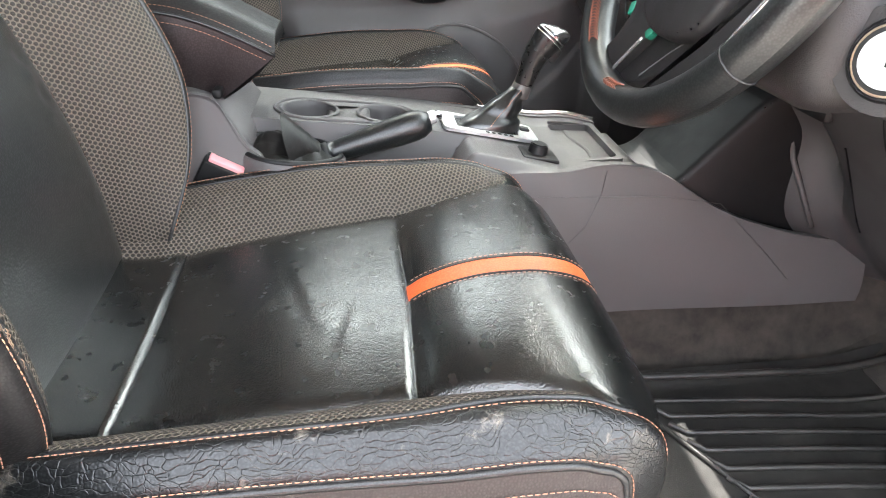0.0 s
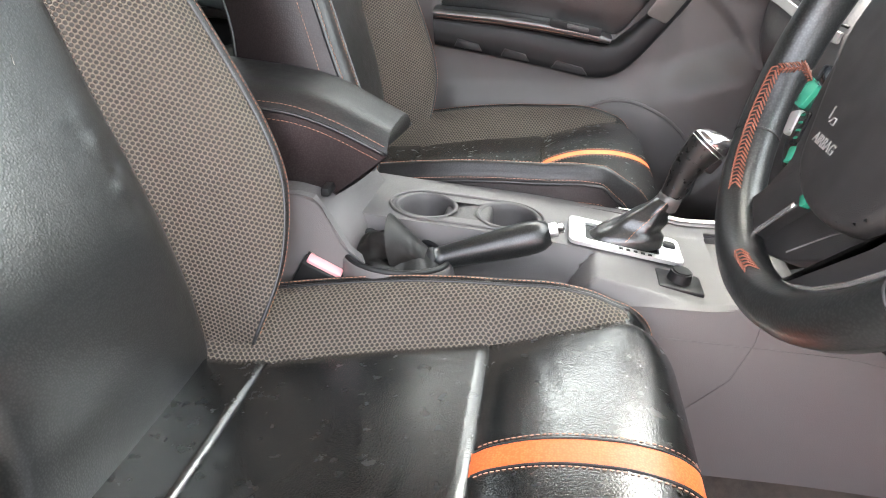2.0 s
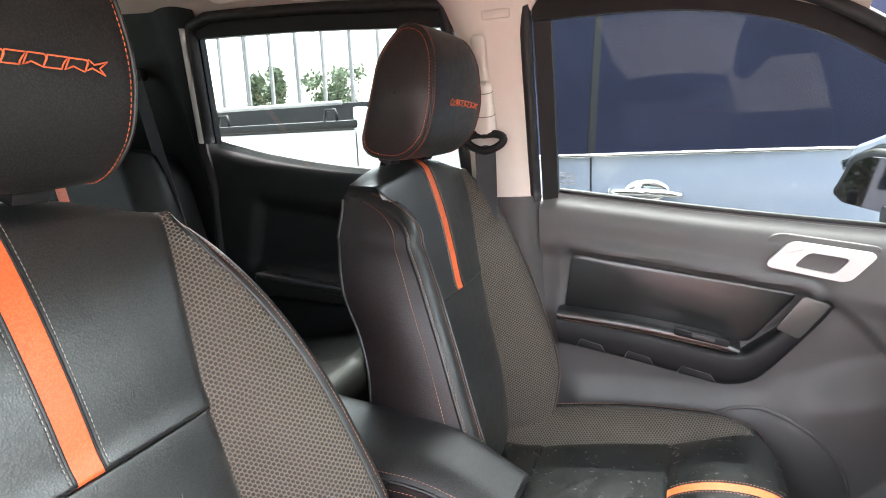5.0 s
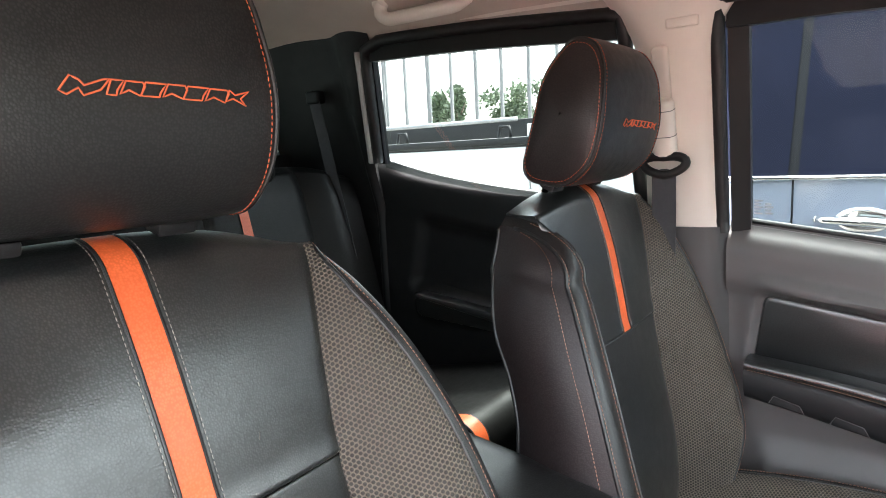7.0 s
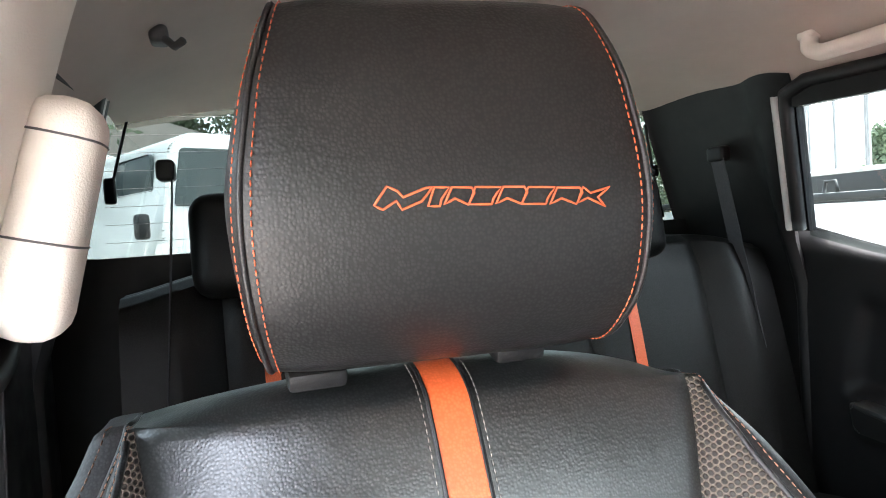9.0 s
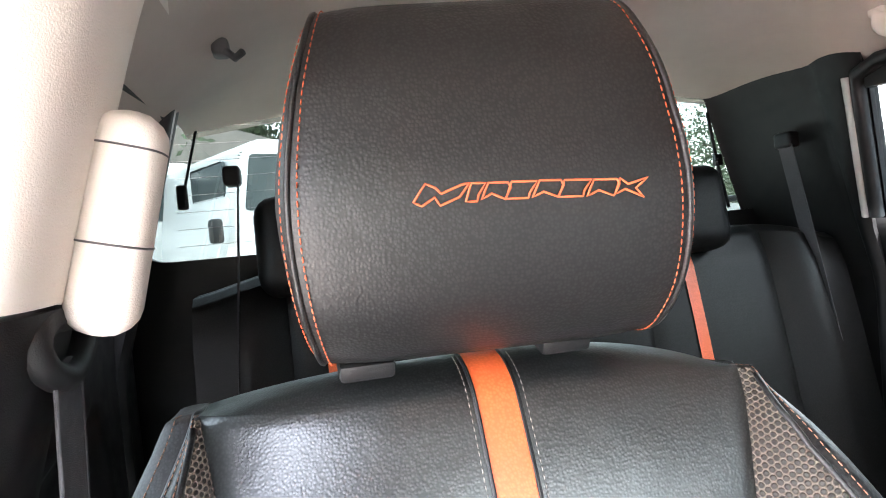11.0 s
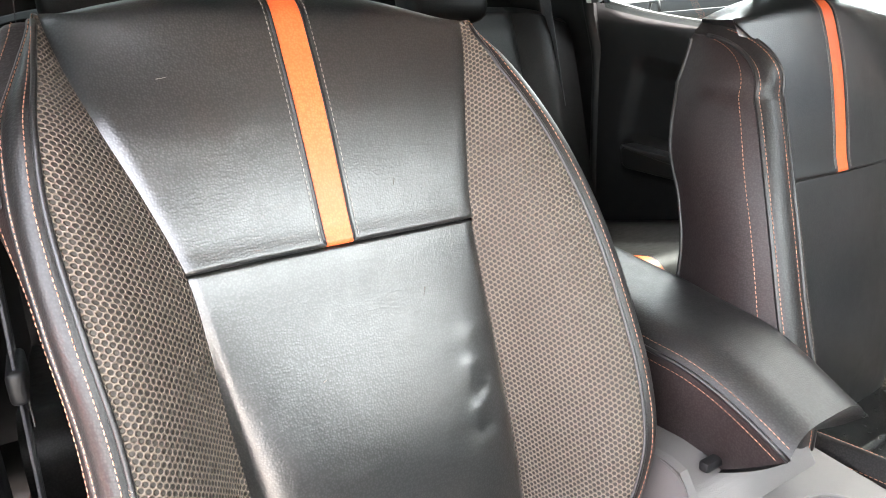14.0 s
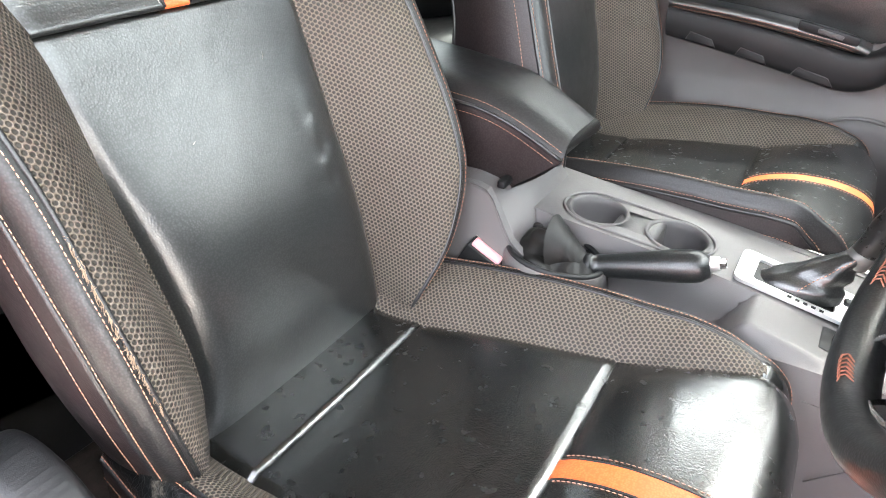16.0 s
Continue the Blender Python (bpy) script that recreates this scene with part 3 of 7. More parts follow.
def make_seat(name, cx, cy, lean, stripe_y, label):
    """A front seat. lean: degrees by which the backrest stands more upright; +y is mirrored onto both sides."""
    root = empty(name, (cx - 0.12, cy, 0.62))
    hinge = Vector((-0.385, 0, 0.92))
    turn = Matrix.Translation((cx, cy, -0.022 if lean else 0)) @ Matrix.Translation(hinge) @ Matrix.Rotation(radians(lean), 4, "Y") @ Matrix.Translation(-hinge)
    base = Matrix.Translation((cx + (0.008 if cy > 0 else 0), cy, 0.022 if cy > 0 else 0))
    narrow = Matrix.Diagonal((1, 0.87 if cy < 0 else 0.8, 1, 1))

    def C(s, k, sd=1):
        p = cushion_at(s, k, sd, True, sd < 0 and cy < 0)
        if sd < 0:
            p = narrow @ p
            if cy > 0:
                p.z += 0.032 * max(0.0, min(k - 1, 1.0)) * min(1.0, max(0.0, 4 - k)) * max(0.0, min(1.0, (0.6 - s) / 0.1))
        return base @ p

    def B(z, k, sd=1):
        if cy < 0:
            return turn @ back_at(z, k, sd, True, 0.92 if sd < 0 else 1.0, True, 0.88 if sd < 0 else 1.0)
        p = round_top(z, k, sd) if (sd < 0 and k > 1 and z > 1.43) else back_at(z, k, sd, lip=0.008 if sd < 0 else 0.03)
        return turn @ (p + Vector((0, 0.004 + 0.016 * sstep(1.3, 1.53, z), 0)))

    def add(ob):
        return seat_under(ob, root)

    def bow(s, k):
        """Bends the cross seams a little to the rear or the front away from the middle."""
        if s < 0.112:
            return s + (0.019 - 0.005 * k * k) * s / 0.112
        if s < 0.38:
            q = (s - 0.112) / 0.268
            return s + (0.019 - 0.005 * k * k) * (1 - q) - 0.004 * k * q
        return s - 0.004 * k * max(0.0, 1 - (s - 0.38) / 0.1)

    # cushion inset panels
    sy = stripe_y / 0.21
    hw = 0.0145 / 0.21
    for nm, a, b in (("rear_panel", 0.0, 0.112), ("seat_panel", 0.112, 0.38)):
        add(patch(nm, lambda s, k: C(bow(s, abs(k)), abs(k), 1 if k >= 0 else -1), ends(a, b, 110 if a else 60), lin(-1, 1, 49), M_LEATHER))
    for nm, a, b, m_, lb in (("front_panel", -1, sy - hw, M_LEATHER, ""), ("stripe", sy - hw, sy + hw, M_ORANGE, "orange leather stripe"),
                             ("front_panel", sy + hw, 1, M_LEATHER, "")):
        add(patch(nm, lambda s, k: C(bow(s, abs(k)), abs(k), 1 if k >= 0 else -1), ends(0.38, 0.69, 80), lin(a, b, 24 if nm != "stripe" else 7), m_, None, lb))
    for sd in (1, -1):
        add(patch("mesh_bolster", lambda s, k: C(s, k, sd), lin(0.0, 0.545, 60), lin(1, 2, 14), M_MESH, None, "taupe spacer mesh bolster"))
        add(patch("bolster_edge", lambda s, k: C(s, k, sd), lin(0.0, 0.69, 70), lin(2, 3, 10), M_LEATHER_WORN if cy < 0 else M_LEATHER_EDGE, None, "creased worn leather edge" if cy < 0 else ""))
        add(patch("nose_corner", lambda s, k: C(s, k, sd), lin(0.54, 0.69, 18), lin(1, 2.02, 4), M_LEATHER))
        add(patch("side_apron", lambda s, k: C(s, k, sd), lin(0.0, 0.69, 60), lin(3, 4, 10), M_LEATHER_SIDE))
        add(stitches("stitching", [C(s, 2.12, sd) + Vector((0, 0, 0.0008)) for s in lin(0.0, 0.66, 120)], M_THREAD, None))
        add(stitches("stitching", [C(s, 2.85, sd) + Vector((0, sd * 0.0008, 0.0006)) for s in lin(0.0, 0.66, 120)], M_THREAD, None))
        add(tube("piping", [C(s, 3.0, sd) for s in lin(0.0, 0.67, 80)], 0.0032, M_PIPING, None, "", 6))
        add(stitches("stitching", [C(s, 3.16, sd) + Vector((0, sd * 0.001, 0)) for s in lin(0.0, 0.62, 110)], M_THREAD, None))
        add(tube("piping", [C(s, 2.0, sd) for s in lin(0.0, 0.55, 80)], 0.0026, M_PIPING, None, "", 6))
        ye = sy + sd * hw
        add(tube("stripe_edge", [C(s, abs(ye), 1 if ye > 0 else -1) + Vector((0, 0, 0.0004)) for s in lin(0.382, 0.66, 60)], 0.001, M_BLACK, None, "", 6))
        yy = sy + sd * (hw + 0.022)
        add(stitches("stitching", [C(s, abs(yy), 1 if yy > 0 else -1) + Vector((0, 0, 0.0008)) for s in lin(0.385, 0.66, 60)], M_THREAD, None))
    # under the cushion
    add(part("seat_frame", rbox(0.5, 0.46, 0.16, 0.02, 2, (cx - 0.13, cy, 0.76)), M_BLACK))
    for sd in (1, -1):
        add(part("slide_rail", rbox(0.5, 0.04, 0.07, 0.006, 1, (cx - 0.12, cy + sd * 0.19, 0.655)), M_BLACK))
    # backrest
    zs_lo, zs_hi = ends(0.86, 1.314, 120), ends(1.314, 1.577, 44)
    add(patch("lower_back_panel", lambda z, k: B(z, abs(k), 1 if k >= 0 else -1), zs_lo, lin(-1, 1, 90), M_LEATHER_SOFT))
    for nm, sgn, m_, lb in (("upper_back_panel", -1, M_LEATHER_SOFT, ""), ("stripe", 0, M_ORANGE, "orange leather stripe"), ("upper_back_panel", 1, M_LEATHER_SOFT, "")):
        def f(z, q, sgn=sgn):
            w = 0.0145 / table(z, BACK_WI)
            k = q * w if sgn == 0 else sgn * (w + (1 - w) * q)
            return B(z, abs(k), 1 if k >= 0 else -1)
        add(patch(nm, f, zs_hi, lin(-1, 1, 7) if sgn == 0 else lin(0, 1, 24), m_, None, lb))
    for sd in (1, -1):
        edge = [B(z, 0.0152 / table(z, BACK_WI), sd) + Vector((0.0006, 0, 0.0004)) for z in lin(1.316, 1.57, 60)]
        add(tube("stripe_edge", edge, 0.0011, M_BLACK, None, "", 6))
        add(patch("mesh_bolster", lambda z, k: B(z, k, sd), lin(0.86, 1.43 if (sd < 0 and cy > 0) else 1.52, 70), lin(1, 2, 16), M_MESH, None, "taupe spacer mesh bolster"))
        add(patch("shoulder", lambda z, k: B(z, k, sd), lin(1.43 if (sd < 0 and cy > 0) else 1.515, 1.577, 14), lin(1, 2.02, 4), M_LEATHER_SOFT))
        add(patch("bolster_edge", lambda z, k: B(z, k, sd), lin(0.86, 1.577, 80), lin(2, 3, 9), M_LEATHER_EDGE))
        add(patch("side_panel", lambda z, k: B(z, k, sd), lin(0.86, 1.577, 60), lin(3, 4, 12), M_LEATHER_SIDE))
        add(patch("rear_shell", lambda z, k: B(z, k, sd), lin(0.86, 1.577, 50), lin(4, 5, 10), M_LEATHER_SIDE))
        add(tube("piping", [B(z, 2.0, sd) for z in lin(0.87, 1.515, 90)], 0.0026, M_PIPING, None, "", 6))
        add(tube("piping", [B(z, 3.0, sd) for z in lin(0.87, 1.56, 90)], 0.0032, M_PIPING, None, "", 6))
        add(stitches("stitching", [B(z, 2.2, sd) + Vector((0.0006, 0, 0)) for z in lin(0.87, 1.55, 120)], M_THREAD, None))
        add(stitches("stitching", [B(z, 2.88, sd) + Vector((0.0004, sd * 0.0008, 0)) for z in lin(0.87, 1.55, 120)], M_THREAD, None))
        add(stitches("stitching", [B(z, 3.16, sd) + Vector((0, sd * 0.0012, 0)) for z in lin(0.87, 1.55, 120)], M_THREAD, None))
        add(tube("piping", [B(z, 4.0, sd) for z in lin(0.87, 1.56, 60)], 0.003, M_PIPING, None, "", 6))
        add(stitches("stitching", [B(z, (0.0145 + 0.006) / table(z, BACK_WI), sd) + Vector((0.001, 0, 0.0005)) for z in lin(1.32, 1.572, 80)], M_THREAD_W, None))
        add(tube("seam_cord", [B(z, (0.0145 + 0.0015) / table(z, BACK_WI), sd) for z in lin(1.318, 1.574, 60)], 0.0015, M_PIPING, None, "", 6))
    # headrest: a padded band over two side cheeks
    out = headrest_outline()
    n = len(out)
    cen = Vector((-0.545, 1.675))
    half = 0.124
    pivot = Matrix.Translation((cen.x, 0, 0))
    head = turn @ pivot @ Matrix.Rotation(radians(-6 if cy < 0 else 0), 4, "Z") @ pivot.inverted()
    if cy > 0:      # pushed down a little further
        head = head @ Matrix.Translation((0, 0, 1.552)) @ Matrix.Diagonal((1, 1, 0.93, 1)) @ Matrix.Translation((0, 0, -1.556))

    def wide(z):
        """Half the width of the headrest at the height z: it narrows to the top."""
        return half * table(z, [(1.55, 0.93), (1.6, 0.99), (1.66, 1.01), (1.72, 0.955), (1.77, 0.86), (1.8, 0.79)])

    def band(i, q):
        x, z = out[int(i) % n]
        e = abs(q) ** 5
        return head @ Vector((cen.x + (x - cen.x) * (1.04 - 0.07 * e), q * wide(z), cen.y + (z - cen.y) * (1.015 - 0.035 * e)))
    hr = patch("headrest", band, list(range(n)), lin(-1, 1, 31), M_LEATHER_HEAD, None, "padded black leather headrest", close_u=True)
    add(hr)
    for sd in (1, -1):
        def cheek(i, t, sd=sd):
            x, z = out[int(i) % n]
            e = math.sqrt(max(0.0, 1 - t * t))
            yb = wide(z)
            return head @ Vector((cen.x + (x - cen.x) * 0.97 * t, sd * (yb * t + half * 1.015 * (1 - t) + 0.011 * e), cen.y + (z - cen.y) * 0.98 * t))
        side = patch("cheek", cheek, list(range(n)), lin(0.02, 1, 9), M_LEATHER_SIDE, None, "", close_u=True)
        side.parent = hr
        for off, nm in ((1.0, "piping"), (0.955, "stitching"), (0.9, "stitching")):
            line = []
            for i in range(n + 1):
                if nm == "piping":
                    line.append(band(i, sd * 1.0))
                elif off == 0.955:
                    line.append(band(i, sd * 0.95) + (head.to_3x3() @ Vector((0.0012 if out[i % n][0] > cen.x else -0.0012, 0, 0.001 if out[i % n][1] > cen.y else -0.001))))
                else:
                    line.append(cheek(i, 0.94) + Vector((0, sd * 0.0008, 0)))
            ob = tube("piping", line[:-1], 0.0022, M_PIPING, None, "", 6, True) if nm == "piping" else stitches("stitching", line, M_THREAD_O, None)
            ob.parent = hr
    # the embroidered emblem: an outlined band of plain slanted shapes
    seg = []
    W, H = 0.137, 0.0108
    edges = (0.0, 0.2, 0.27, 0.38, 0.5, 0.62, 0.75, 0.88, 1.0)
    tops = (1.0, 0.92, 0.92, 0.96, 1.0, 0.96, 0.92, 1.0)
    feet = (1.45, 1.1, 0.95, 0.92, 0.88, 0.9, 0.95, 1.2)
    for j in range(8):
        a, b = W * (edges[j] - 0.5), W * (edges[j + 1] - 0.5) - 0.0006
        up, lo, slant = H / 2 * tops[j], -H / 2 * feet[j], 0.0042
        if j == 0:
            q = [(a - 0.004, lo * 0.7), (a + 0.001, lo), (a + 0.009, lo * 0.35), (a + 0.012, lo), (b - 0.003, lo * 0.4), (b + slant, up), (b - 0.001, up * 0.8), (a + 0.013, lo * 0.1), (a + 0.01, up * 0.5), (a + 0.004, up)]
        elif j == 7:
            q = [(a, lo * 0.7), (a + 0.007, lo * 0.2), (b + 0.003, lo), (b - 0.002, -0.001), (b + 0.006, up), (a + 0.009, up * 0.3), (a + slant, up)]
        elif j % 2:
            q = [(a, lo), (b - 0.002, lo), (b - 0.001, lo * 0.35), (b + slant, up), (a + slant, up)]
        else:
            q = [(a, lo), (a + (b - a) * 0.45, lo * 0.3), (b, lo), (b + slant, up * 0.4), (b + slant * 0.6, up), (a + slant * 1.2, up)]
        seg.append(q)
    ev, ef = [], []
    for q in seg:
        loop = []
        for m_ in range(len(q)):
            p0, p1 = q[m_], q[(m_ + 1) % len(q)]
            for t in (0, 0.5):
                yy, zz = p0[0] + (p1[0] - p0[0]) * t, p0[1] + (p1[1] - p0[1]) * t
                # driver's right is -y: text runs from -y to +y as seen from the front
                zc = 1.664 + zz - 0.05 * yy
                xs = [(o[1], o[0]) for o in out if o[0] > -0.53 and o[1] < 1.76]
                xs.sort()
                xf = table(zc, xs)
                loop.append(head @ Vector((cen.x + (xf - cen.x) * 1.04 + 0.0012, yy + 0.021, zc)))
        v, f = tube_mesh(loop, 0.00075, 5, True)
        o = len(ev)
        ev += v
        ef += [tuple(i + o for i in g) for g in f]
    em = raw("emblem", ev, ef, M_THREAD_O, None, "orange embroidered outline emblem")
    em.parent = hr
    for sd in (1, -1):
        gb = rbox(0.026, 0.04, 0.014, 0.004, 2, (0, 0, 0), Matrix.Rotation(radians(18), 4, "Y"))
        bmesh.ops.transform(gb, matrix=turn @ Matrix.Translation((-0.572, sd * 0.075 - 0.011, 1.553)), verts=gb.verts[:])
        add(part("headrest_guide", gb, M_BLACK))
        add(tube("headrest_post", [turn @ Vector((-0.585, sd * 0.075 - 0.011, 1.54)), turn @ Vector((-0.57, sd * 0.075 - 0.011, 1.6))], 0.006, M_CHROME, None, "", 10))
    tagged(root, label, "seat", "front seats")
    return root


driver_seat = make_seat("driver_seat", 0.0, -0.36, 0.0, 0.0145, "black leather driver seat with mesh bolsters and orange stripes")
passenger_seat = make_seat("passenger_seat", 0.022, 0.376, 6.8, 0.004, "upright black leather passenger seat with mesh bolsters, orange stripes")
# recliner cover and lever on the driver seat's outer side
on_back = lambda z, k, sd=-1: Matrix.Translation((0, -0.36, 0)) @ back_at(z, k, sd, True, 0.92 if sd < 0 else 1.0, True, 0.88 if sd < 0 else 1.0)
# woven tag in the side seam, with unreadable print
tag = [on_back(z, k) + Vector((0, -0.003, 0)) for z, k in ((1.385, 3.05), (1.42, 3.05), (1.42, 3.2), (1.385, 3.2))]
tag_ob = seat_under(raw("side_tag", tag + [p + Vector((0, 0.0015, 0)) for p in tag], [(0, 1, 2, 3), (4, 7, 6, 5), (0, 4, 5, 1), (1, 5, 6, 2), (2, 6, 7, 3), (3, 7, 4, 0)], M_BLACK, None, "black woven tag", None, False), driver_seat)
tag_ob2 = seat_under(tube("tag_print", [on_back(1.39, 3.12) + Vector((0, -0.0036, 0)), on_back(1.414, 3.12) + Vector((0, -0.0036, 0))], 0.0012, M_THREAD_W, None, "pale bar of print", 4), driver_seat)
# small pale scuffs on the leather
for z, k, dz, dk, sd in ((1.472, 0.62, -0.001, 0.045, -1), (1.36, 0.42, 0.006, 0.01, 1), (1.25, 0.5, 0.008, 0.02, 1), (1.2, 0.3, -0.002, 0.03, -1)):
    seat_under(tube("scuff", [on_back(z, k, sd) + Vector((0.0003, 0, 0)), on_back(z + dz, k + dk, sd) + Vector((0.0003, 0, 0))], 0.00035, M_THREAD_W, None, "small pale scuff", 4), driver_seat)
rnd_f = random.Random(8)
fv, ff = [], []
for k in range(130):
    z = 1.02 + 0.17 * rnd_f.random() ** 0.8
    a_ = Matrix.Translation((0, -0.36, 0)) @ back_at(z, 2.03, -1, True, 0.92, True, 0.88)
    b_ = Matrix.Translation((0, -0.36, 0)) @ back_at(z - rnd_f.uniform(-0.004, 0.012), 2.03 + rnd_f.uniform(0.02, 0.13) * (1.25 - abs(z - 1.11) / 0.1), -1, True, 0.92, True, 0.88)
    mid_ = a_.lerp(b_, 0.5) + Vector((rnd_f.uniform(0.0005, 0.003), rnd_f.uniform(-0.002, 0.002), rnd_f.uniform(-0.002, 0.002)))
    vv, gg = tube_mesh([a_ + Vector((0.0006, 0, 0)), mid_, b_ + Vector((0.0008, 0, 0))], [0.0004, 0.0003, 0.00015], 4)
    o_ = len(fv)
    fv += vv
    ff += [tuple(i + o_ for i in q) for q in gg]
seat_under(raw("frayed_threads", fv, ff, mat("frayed_thread", (0.24, 0.17, 0.115), 0.8), None, "frayed beige threads along the worn seam"), driver_seat)
cover = part("recliner_cover", prism(rounded([(-0.55, 0.8), (-0.22, 0.79), (-0.24, 0.9), (-0.3, 0.985), (-0.345, 1.028), (-0.39, 1.038), (-0.435, 1.024), (-0.485, 0.975), (-0.535, 0.9)], 0.03), 0.05, 0.012, 3, XZ(-0.625)), M_BLACK)
seat_under(cover, driver_seat)


def ring(outer, inner, depth, frame_m, bevel=0.0):
    """A frame between two outlines of equal count, extruded."""
    bm = bmesh.new()
    lo = [bm.verts.new((x, y, 0)) for x, y in outer]
    li = [bm.verts.new((x, y, 0)) for x, y in inner]
    ho = [bm.verts.new((x, y, depth)) for x, y in outer]
    hi = [bm.verts.new((x, y, depth)) for x, y in inner]
    n = len(outer)
    for i in range(n):
        j = (i + 1) % n
        bm.faces.new((lo[i], lo[j], ho[j], ho[i]))
        bm.faces.new((li[i], hi[i], hi[j], li[j]))
        bm.faces.new((ho[i], ho[j], hi[j], hi[i]))
        bm.faces.new((lo[i], li[i], li[j], lo[j]))
    bmesh.ops.transform(bm, matrix=frame_m, verts=bm.verts[:])
    return bm


def inside(poly, x, z):
    """Signed distance to a convex or plain polygon: positive inside."""
    d, n, c = 1e9, len(poly), False
    for i in range(n):
        (x0, z0), (x1, z1) = poly[i], poly[(i + 1) % n]
        ex, ez = x1 - x0, z1 - z0
        t = min(1, max(0, ((x - x0) * ex + (z - z0) * ez) / (ex * ex + ez * ez)))
        d = min(d, math.hypot(x - x0 - t * ex, z - z0 - t * ez))
        if (z0 > z) != (z1 > z) and x < (x1 - x0) * (z - z0) / (z1 - z0) + x0:
            c = not c
    return d if c else -d


def sheet(name, f, us, vs, material, thick=None, parent=None, label="", kind="", category=""):
    """A curved panel with thickness: f(u, v) and the same face moved by the vector thick."""
    nu, nv = len(us), len(vs)
    a = [Vector(f(u, v)) for u in us for v in vs]
    faces = [(i * nv + j, (i + 1) * nv + j, (i + 1) * nv + j + 1, i * nv + j + 1) for i in range(nu - 1) for j in range(nv - 1)]
    verts = a
    if thick is not None:
        o = len(a)
        verts = a + [p + Vector(thick) for p in a]
        faces += [tuple(q + o for q in reversed(g)) for g in faces]
        rim = [i * nv for i in range(nu)] + [(nu - 1) * nv + j for j in range(1, nv)] + [i * nv + nv - 1 for i in range(nu - 2, -1, -1)] + [j for j in range(nv - 2, 0, -1)]
        for i in range(len(rim)):
            p, q = rim[i], rim[(i + 1) % len(rim)]
            faces.append((p, q, q + o, p + o))
    ob = raw(name, verts, faces, material, parent, label, None, True, 40)
    if kind or category:
        tagged(ob, label, category, "", kind)
    return ob


# ---- ground, floor, tunnel ----
FLOOR = 0.6
ground = tagged(raw("ground", [(-300, -300, 0.08), (300, -300, 0.08), (300, 300, 0.08), (-300, 300, 0.08)], [(0, 1, 2, 3)], M_ASPHALT, smooth=False),
                "pale weathered concrete of a car park", "ground", kind="structure")


def floor_z(x, y):
    z = FLOOR + 0.11 * (1 - sstep(0.0, 0.06, abs(y - 0.02) - 0.11))
    z += 0.2 * sstep(0.62, 1.0, x) + 0.03 * sstep(0.6, 0.72, abs(y))
    return z + 0.003 * noise.noise((x * 9, y * 9, 0))


sheet("floor", lambda x, y: (x, y, floor_z(x, y)), lin(-1.5, 1.0, 90), lin(-0.74, 0.74, 70), M_CARPET, (0, 0, -0.03), None,
      "worn brown-grey carpet over the cabin floor", "structure", "floor")
mat_ = empty("floor_mat", (0.45, -0.38, FLOOR))
tagged(mat_, "black moulded rubber floor mat with raised ribs", "floor mat")


def mat_z(x, y):
    edge = min(x - 0.2, 0.86 - x, y + 0.66, -0.155 - y)
    return FLOOR + 0.008 + 0.016 * (1 - sstep(0.0, 0.03, edge)) + 0.06 * sstep(0.62, 0.9, x)


seat_under(sheet("tray", lambda x, y: (x, y, mat_z(x, y)), lin(0.2, 0.86, 70), lin(-0.66, -0.155, 60), M_MAT, (0, 0, -0.004)), mat_)
for i in range(7):
    y0 = -0.21 - 0.034 * i
    pts = [(0.33 + 0.012 * i - 0.0 + (0.86 - 0.36) * t, y0 - 0.035 * t - 0.03 * t * t, mat_z(0.36 + 0.48 * t, y0) + 0.003) for t in lin(0, 1, 24)]
    pts = [(pts[0][0] - 0.02, pts[0][1] + 0.02, pts[0][2])] + pts
    seat_under(tube("rib", pts, 0.0042, M_MAT, None, "", 6), mat_)
seat_under(tube("rim_bead", [(0.3 - 0.02 + 0.55 * t, -0.172 - 0.03 * t, mat_z(0.4, -0.172) + 0.014 + 0.05 * sstep(0.62, 0.9, 0.3 + 0.55 * t)) for t in lin(0, 1, 20)], 0.006, M_MAT, None, "", 8), mat_)
seat_under(tube("rib", [(0.3, -0.2, FLOOR + 0.011), (0.31, -0.24, FLOOR + 0.011), (0.42, -0.45, FLOOR + 0.011), (0.46, -0.48, FLOOR + 0.011), (0.8, -0.5, FLOOR + 0.06)], 0.004, M_MAT, None, "", 6), mat_)

# ---- centre console ----
console = empty("centre_console", (0.0, 0.02, 0.7))
tagged(console, "grey plastic centre console between the front seats", "console")
CT = [(-0.3, 1.012), (-0.2, 1.0), (0.0, 0.979), (0.1, 0.96), (0.17, 0.943), (0.2, 0.936), (0.26, 0.932), (0.31, 0.92)]


def top_z(x):
    return table(x, CT)


def sub(name, bm, m_, label="", angle=38):
    return seat_under(part(name, bm, m_, None, label, True, angle), console)


def console_left(x, y):
    return (x, y, top_z(x) + 0.014 * sstep(0.118, 0.145, y) * sstep(0.0, 0.25, x) - 0.0)


